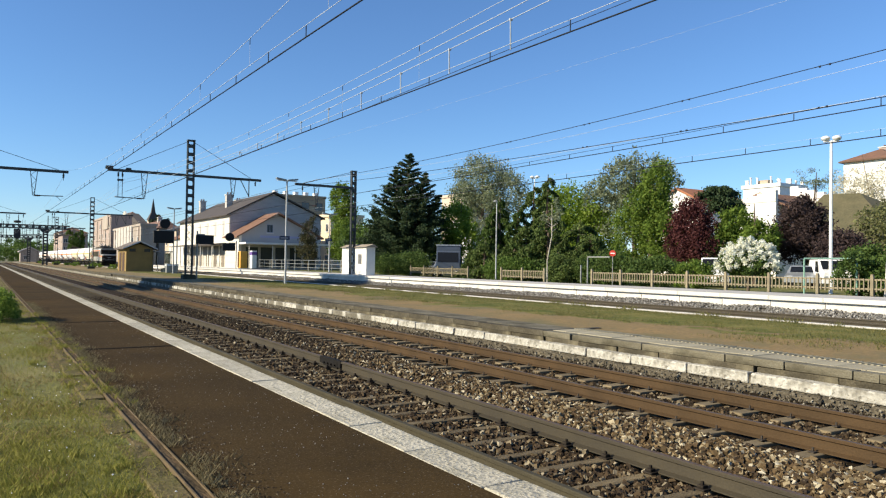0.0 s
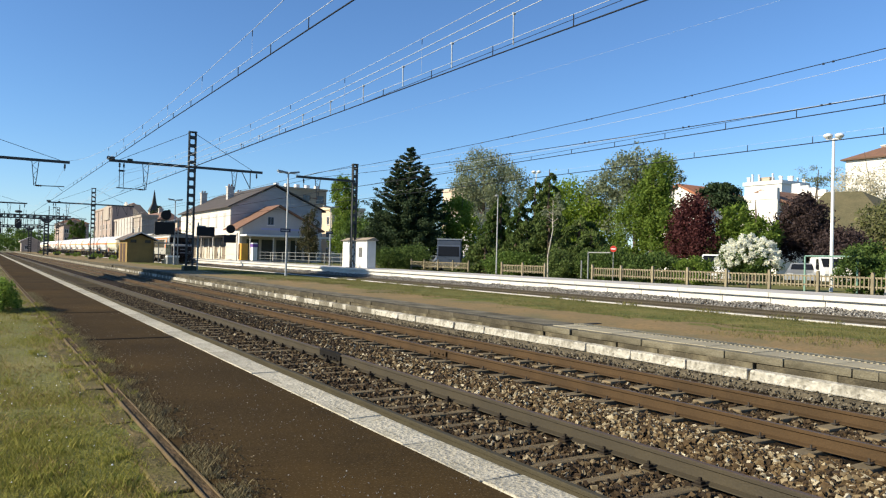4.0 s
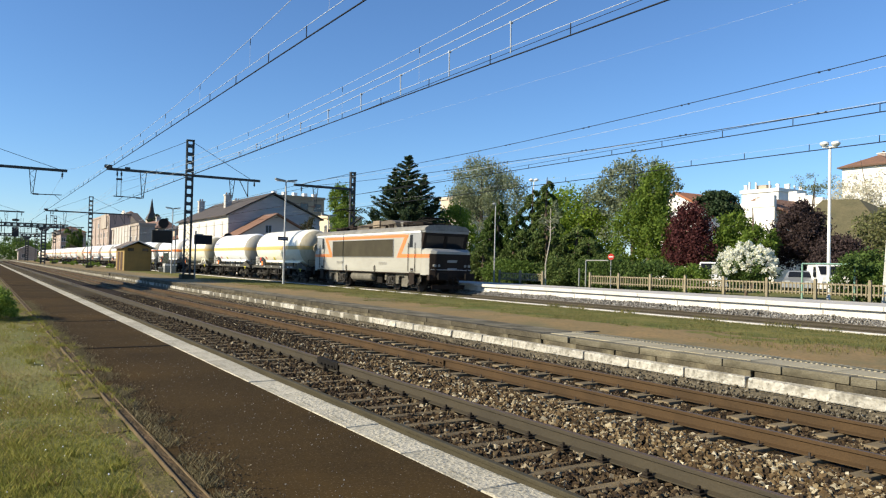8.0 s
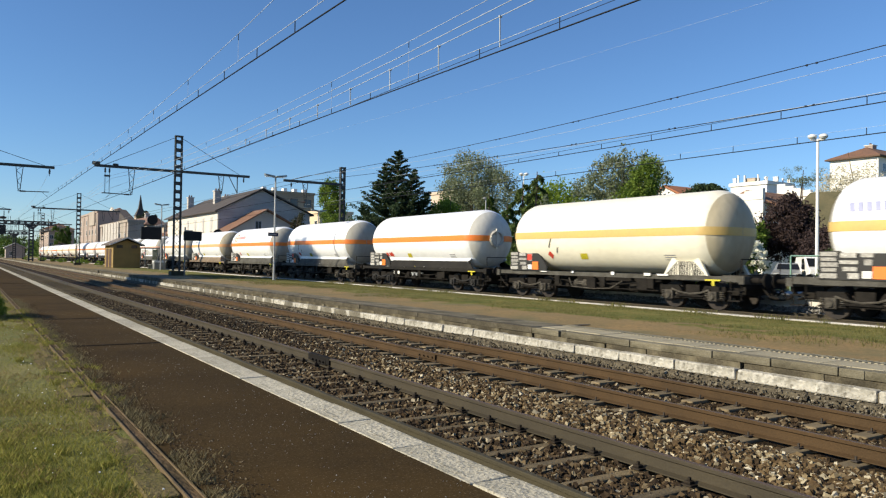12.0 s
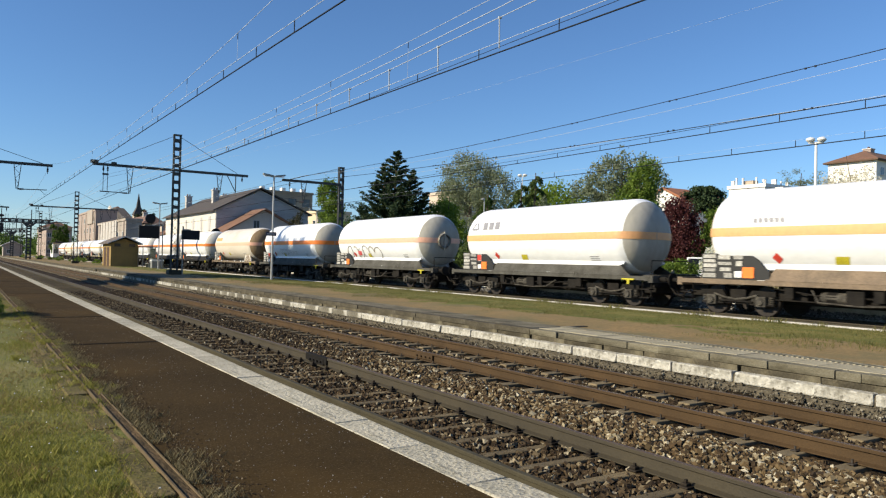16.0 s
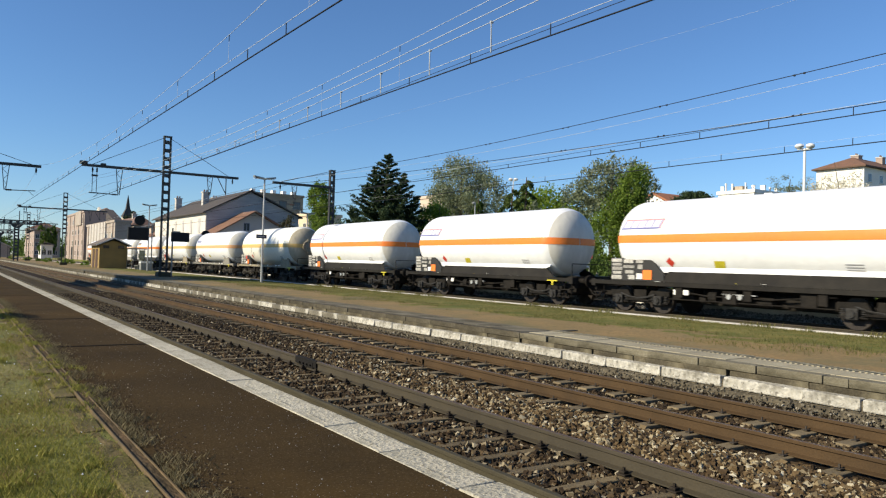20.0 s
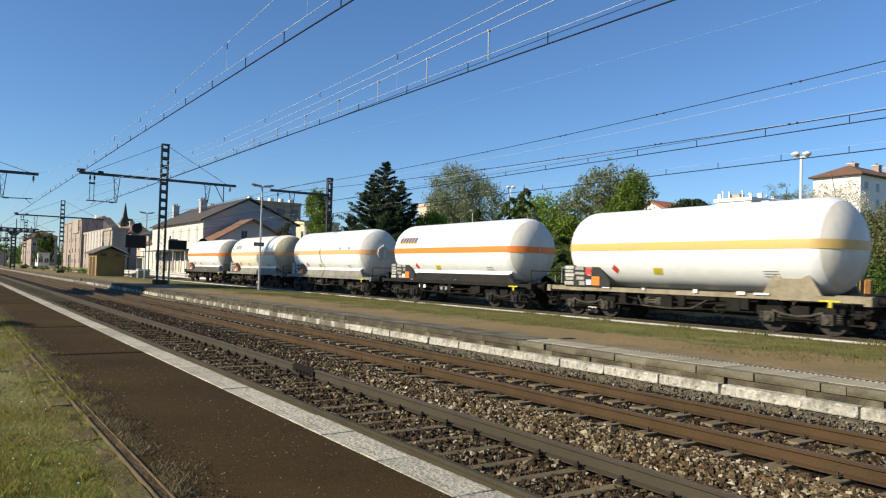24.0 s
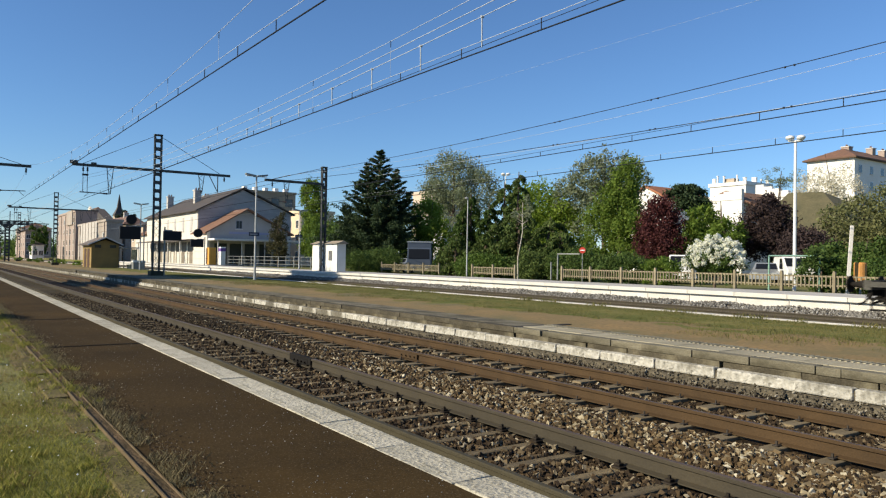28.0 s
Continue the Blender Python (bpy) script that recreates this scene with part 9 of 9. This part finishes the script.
# crumbled stones at the foot of the island kerb
P = scatter(6000, 9.56, 10.25, 3.0, 40, -0.15, 1.5)
P[:, 2] += np.clip((P[:, 0] - 9.72) / 0.5, 0, 1) * NR.uniform(0.02, 0.16, len(P))
solid("rubble", stone_mesh("rubble", P, 0.022, ramp_mat("rubble_stones", [(0.0, (0.055, 0.045, 0.030)), (0.5, (0.10, 0.084, 0.058)), (0.9, (0.155, 0.135, 0.097)), (1.0, (0.34, 0.31, 0.245))])), None, "loose grey rubble at the foot of the kerb", "rubble", kind="stuff")


def blades(name, pos, h, w, material, label, category, lean=0.5):
    n = len(pos)
    a = NR.uniform(0, 6.28, n)
    hh = h * NR.uniform(0.4, 1.5, n)
    l = np.stack([np.cos(a), np.sin(a), np.zeros(n)], 1)
    s = np.stack([-np.sin(a), np.cos(a), np.zeros(n)], 1)
    le = (lean * NR.uniform(0, 1, n) * hh)[:, None]
    up = np.array([0, 0, 1.0])
    ww = (w * NR.uniform(0.6, 1.4, n))[:, None]
    v = np.stack([pos - s * ww, pos + s * ww, pos + l * le * 0.4 + up * hh[:, None] * 0.6 + s * ww * 0.7, pos + l * le + up * hh[:, None]], 1).reshape(-1, 3)
    base = 4 * np.arange(n)[:, None]
    f = np.concatenate([base + [0, 1, 2], base + [0, 2, 3]], 1).reshape(-1)
    me = bpy.data.meshes.new(name)
    me.vertices.add(4 * n)
    me.vertices.foreach_set("co", v.astype(np.float32).ravel())
    me.loops.add(6 * n)
    me.loops.foreach_set("vertex_index", f.astype(np.int32))
    me.polygons.add(2 * n)
    me.polygons.foreach_set("loop_start", np.arange(0, 6 * n, 3, dtype=np.int32))
    me.polygons.foreach_set("loop_total", np.full(2 * n, 3, dtype=np.int32))
    me.materials.append(material)
    me.update(calc_edges=True)
    return solid(name, me, None, label, category, kind="stuff")


M_GRASS = leafmat("grass_blades", (0.145, 0.165, 0.030), (0.31, 0.275, 0.072), 0.38)
M_DRY = leafmat("dry_weed_blades", (0.10, 0.085, 0.045), (0.20, 0.168, 0.095), 0.3)
M_STRAW = leafmat("straw_blades", (0.16, 0.12, 0.045), (0.30, 0.235, 0.10), 0.3)
M_GRASSGREEN = leafmat("weed_blades", (0.09, 0.102, 0.03), (0.205, 0.178, 0.068), 0.3)
n = 330000
y = 2.6 + 30 * NR.uniform(0, 1, n) ** 1.9
x = 1.19 - NR.uniform(0, 1, n) ** 1.1 * (1.6 + y * 0.16)
patch = np.array([noise.noise((xx * 0.9, yy * 0.6, 4)) for xx, yy in zip(x, y)])
sel = NR.uniform(0, 1, n) < np.clip(0.55 + patch * 1.3, 0.12, 1) * np.where((x > 1.05) & (y < 14), 0.30, 1.0)
pos = np.stack([x, y, np.full(n, ZP - 0.03)], 1)[sel]
blades("grass", pos, 0.036, 0.0014, M_GRASS, "dry yellow-green grass blades", "grass", 0.9)
n = 70000
y = 2.6 + 30 * NR.uniform(0, 1, n) ** 1.9
x = 1.19 - NR.uniform(0, 1, n) ** 1.1 * (1.6 + y * 0.16)
patch = np.array([noise.noise((xx * 1.6, yy * 1.0, 12)) for xx, yy in zip(x, y)])
pos = np.stack([x, y, np.full(n, ZP - 0.03)], 1)[(patch > 0.08) & ((x < 1.05) | (NR.uniform(0, 1, n) < 0.3))]
blades("dry_grass", pos, 0.042, 0.0014, M_STRAW, "straw-coloured dry grass among the green", "grass", 1.1)
# taller tufts standing out of the lawn
n = 260
ty = 2.8 + 24 * NR.uniform(0, 1, n) ** 1.7
tx = 1.2 - NR.uniform(0, 1, n) * (1.5 + ty * 0.16)
q = 90
pos = np.stack([np.repeat(tx, q) + NR.normal(size=n * q) * 0.045, np.repeat(ty, q) + NR.normal(size=n * q) * 0.06, np.full(n * q, ZP - 0.03)], 1)
pos = pos[(pos[:, 0] < 1.0) | ((pos[:, 0] < 1.19) & (NR.uniform(0, 1, len(pos)) < 0.25))]
blades("grass_tufts", pos, 0.062, 0.0014, M_GRASS, "taller tufts of yellow-green grass", "grass", 0.8)
n = 15000
y = 2.6 + 26 * NR.uniform(0, 1, n) ** 1.6
cl = np.array([noise.noise((0, yy * 1.7, 8)) + 0.5 * noise.noise((5, yy * 5, 8)) for yy in y])
pos = np.stack([1.31 + np.abs(NR.normal(size=n)) * (0.05 + 0.13 * np.clip(cl + 0.4, 0, 1)), y, np.full(n, ZP - 0.01)], 1)[cl > -0.22]
blades("edge_weeds", pos, 0.05, 0.0009, M_DRY, "dry weeds along the edging", "grass", 1.0)
# long grass hanging over the edging farther along
n = 110
ty = 8.0 + 15 * NR.uniform(0, 1, n)
tx = 1.25 + NR.normal(size=n) * 0.10
q = 45
pos = np.stack([np.repeat(tx, q) + NR.normal(size=n * q) * 0.03, np.repeat(ty, q) + NR.normal(size=n * q) * 0.07, np.full(n * q, ZP - 0.01)], 1)
blades("edge_grass", pos, 0.05, 0.0013, M_GRASS, "long yellow-green grass hanging over the edging", "grass", 1.0)
n = 200000
y = 4 + 56 * NR.uniform(0, 1, n) ** 1.2
x = 12.6 + 7.5 * NR.uniform(0, 1, n)
pv = np.array([noise.noise((xx * 0.35, yy * 0.22, 6)) + 0.6 * noise.noise((xx * 1.2, yy * 0.8, 9)) for xx, yy in zip(x, y)])
sel = NR.uniform(0, 1, n) < np.clip(0.15 + (x - 13.6) / 3.2 + pv * 1.5, 0.0, 1)
pos = np.stack([x, y, [island_z(a, b) - 0.01 for a, b in zip(x, y)]], 1)[sel]
blades("island_grass", pos, 0.045, 0.006, M_GRASSGREEN, "thin green grass on the island platform", "grass", 0.8)
n = 6000
y = 6 + 40 * NR.uniform(0, 1, n)
pos = np.stack([20.0 + NR.normal(size=n) * 0.2, y, np.full(n, 0.2)], 1)[np.array([noise.noise((3, yy * 0.8, 1)) > 0.05 for yy in y])]
blades("kerb_weeds", pos, 0.15, 0.009, M_GRASSGREEN, "green weeds along the back kerb", "grass", 0.6)
# weed tufts on the island, most of them towards its back kerb
n = 520
ty = 7 + 50 * NR.uniform(0, 1, n) ** 1.2
tx = 20.0 - 6.4 * NR.uniform(0, 1, n) ** 1.5
q = 34
pos = np.stack([np.repeat(tx, q) + NR.normal(size=n * q) * 0.11, np.repeat(ty, q) + NR.normal(size=n * q) * 0.16, np.zeros(n * q)], 1)
pos = pos[(pos[:, 0] < 20.05)]
pos[:, 2] = [island_z(a, b) - 0.01 for a, b in pos[:, :2]]
blades("island_tufts", pos, 0.060, 0.007, M_GRASSGREEN, "green weed tufts on the island platform", "grass", 0.7)
# grit and small chippings lying on the asphalt
n = 1900
y = 2.6 + 20 * NR.uniform(0, 1, n) ** 1.7
x = 1.5 + 1.42 * NR.uniform(0, 1, n) ** 0.8
pv = np.array([noise.noise((xx * 1.1, yy * 0.7, 21)) for xx, yy in zip(x, y)])
pos = np.stack([x, y, np.full(n, ZP + 0.002)], 1)[NR.uniform(0, 1, n) < np.clip(0.45 + 1.4 * pv, 0.05, 1)]
solid("grit", stone_mesh("grit", pos, 0.0042, M_STONESGREY), None, "pale grit and chippings on the asphalt", "grit", kind="stuff")
n = 9000
y = 2.6 + 24 * NR.uniform(0, 1, n) ** 1.6
x = 1.40 + np.abs(NR.normal(size=n)) * 0.16
pos = np.stack([x, y, np.full(n, ZP + 0.001)], 1)
solid("crumbs", stone_mesh("crumbs", pos, 0.006, M_STONESDARK), None, "earth crumbs and dead bits along the edging", "grit", kind="stuff")
n = 200
y = 3 + 16 * NR.uniform(0, 1, n) ** 1.4
pos = np.stack([1.1 - NR.uniform(0, 1, n) * (1.2 + y * 0.14), y, np.full(n, ZP + 0.035)], 1)
solid("daisies", stone_mesh("daisies", pos, 0.0065, M_WHITE), None, "small white flowers in the grass", "flowers", kind="stuff")


def along(t):
    """How far the train has come at t seconds."""
    return 16.6 * t + 0.026 * (t - 13.5) ** 2


def motions():
    for ob, u in TRAIN:
        walk(ob, [(t, pose(T3, u - along(t), Z3)) for t in (0, 2, 4, 6, 8, 10, 12, 14, 16, 18, 20, 22, 24, 26, 28)])


motions()
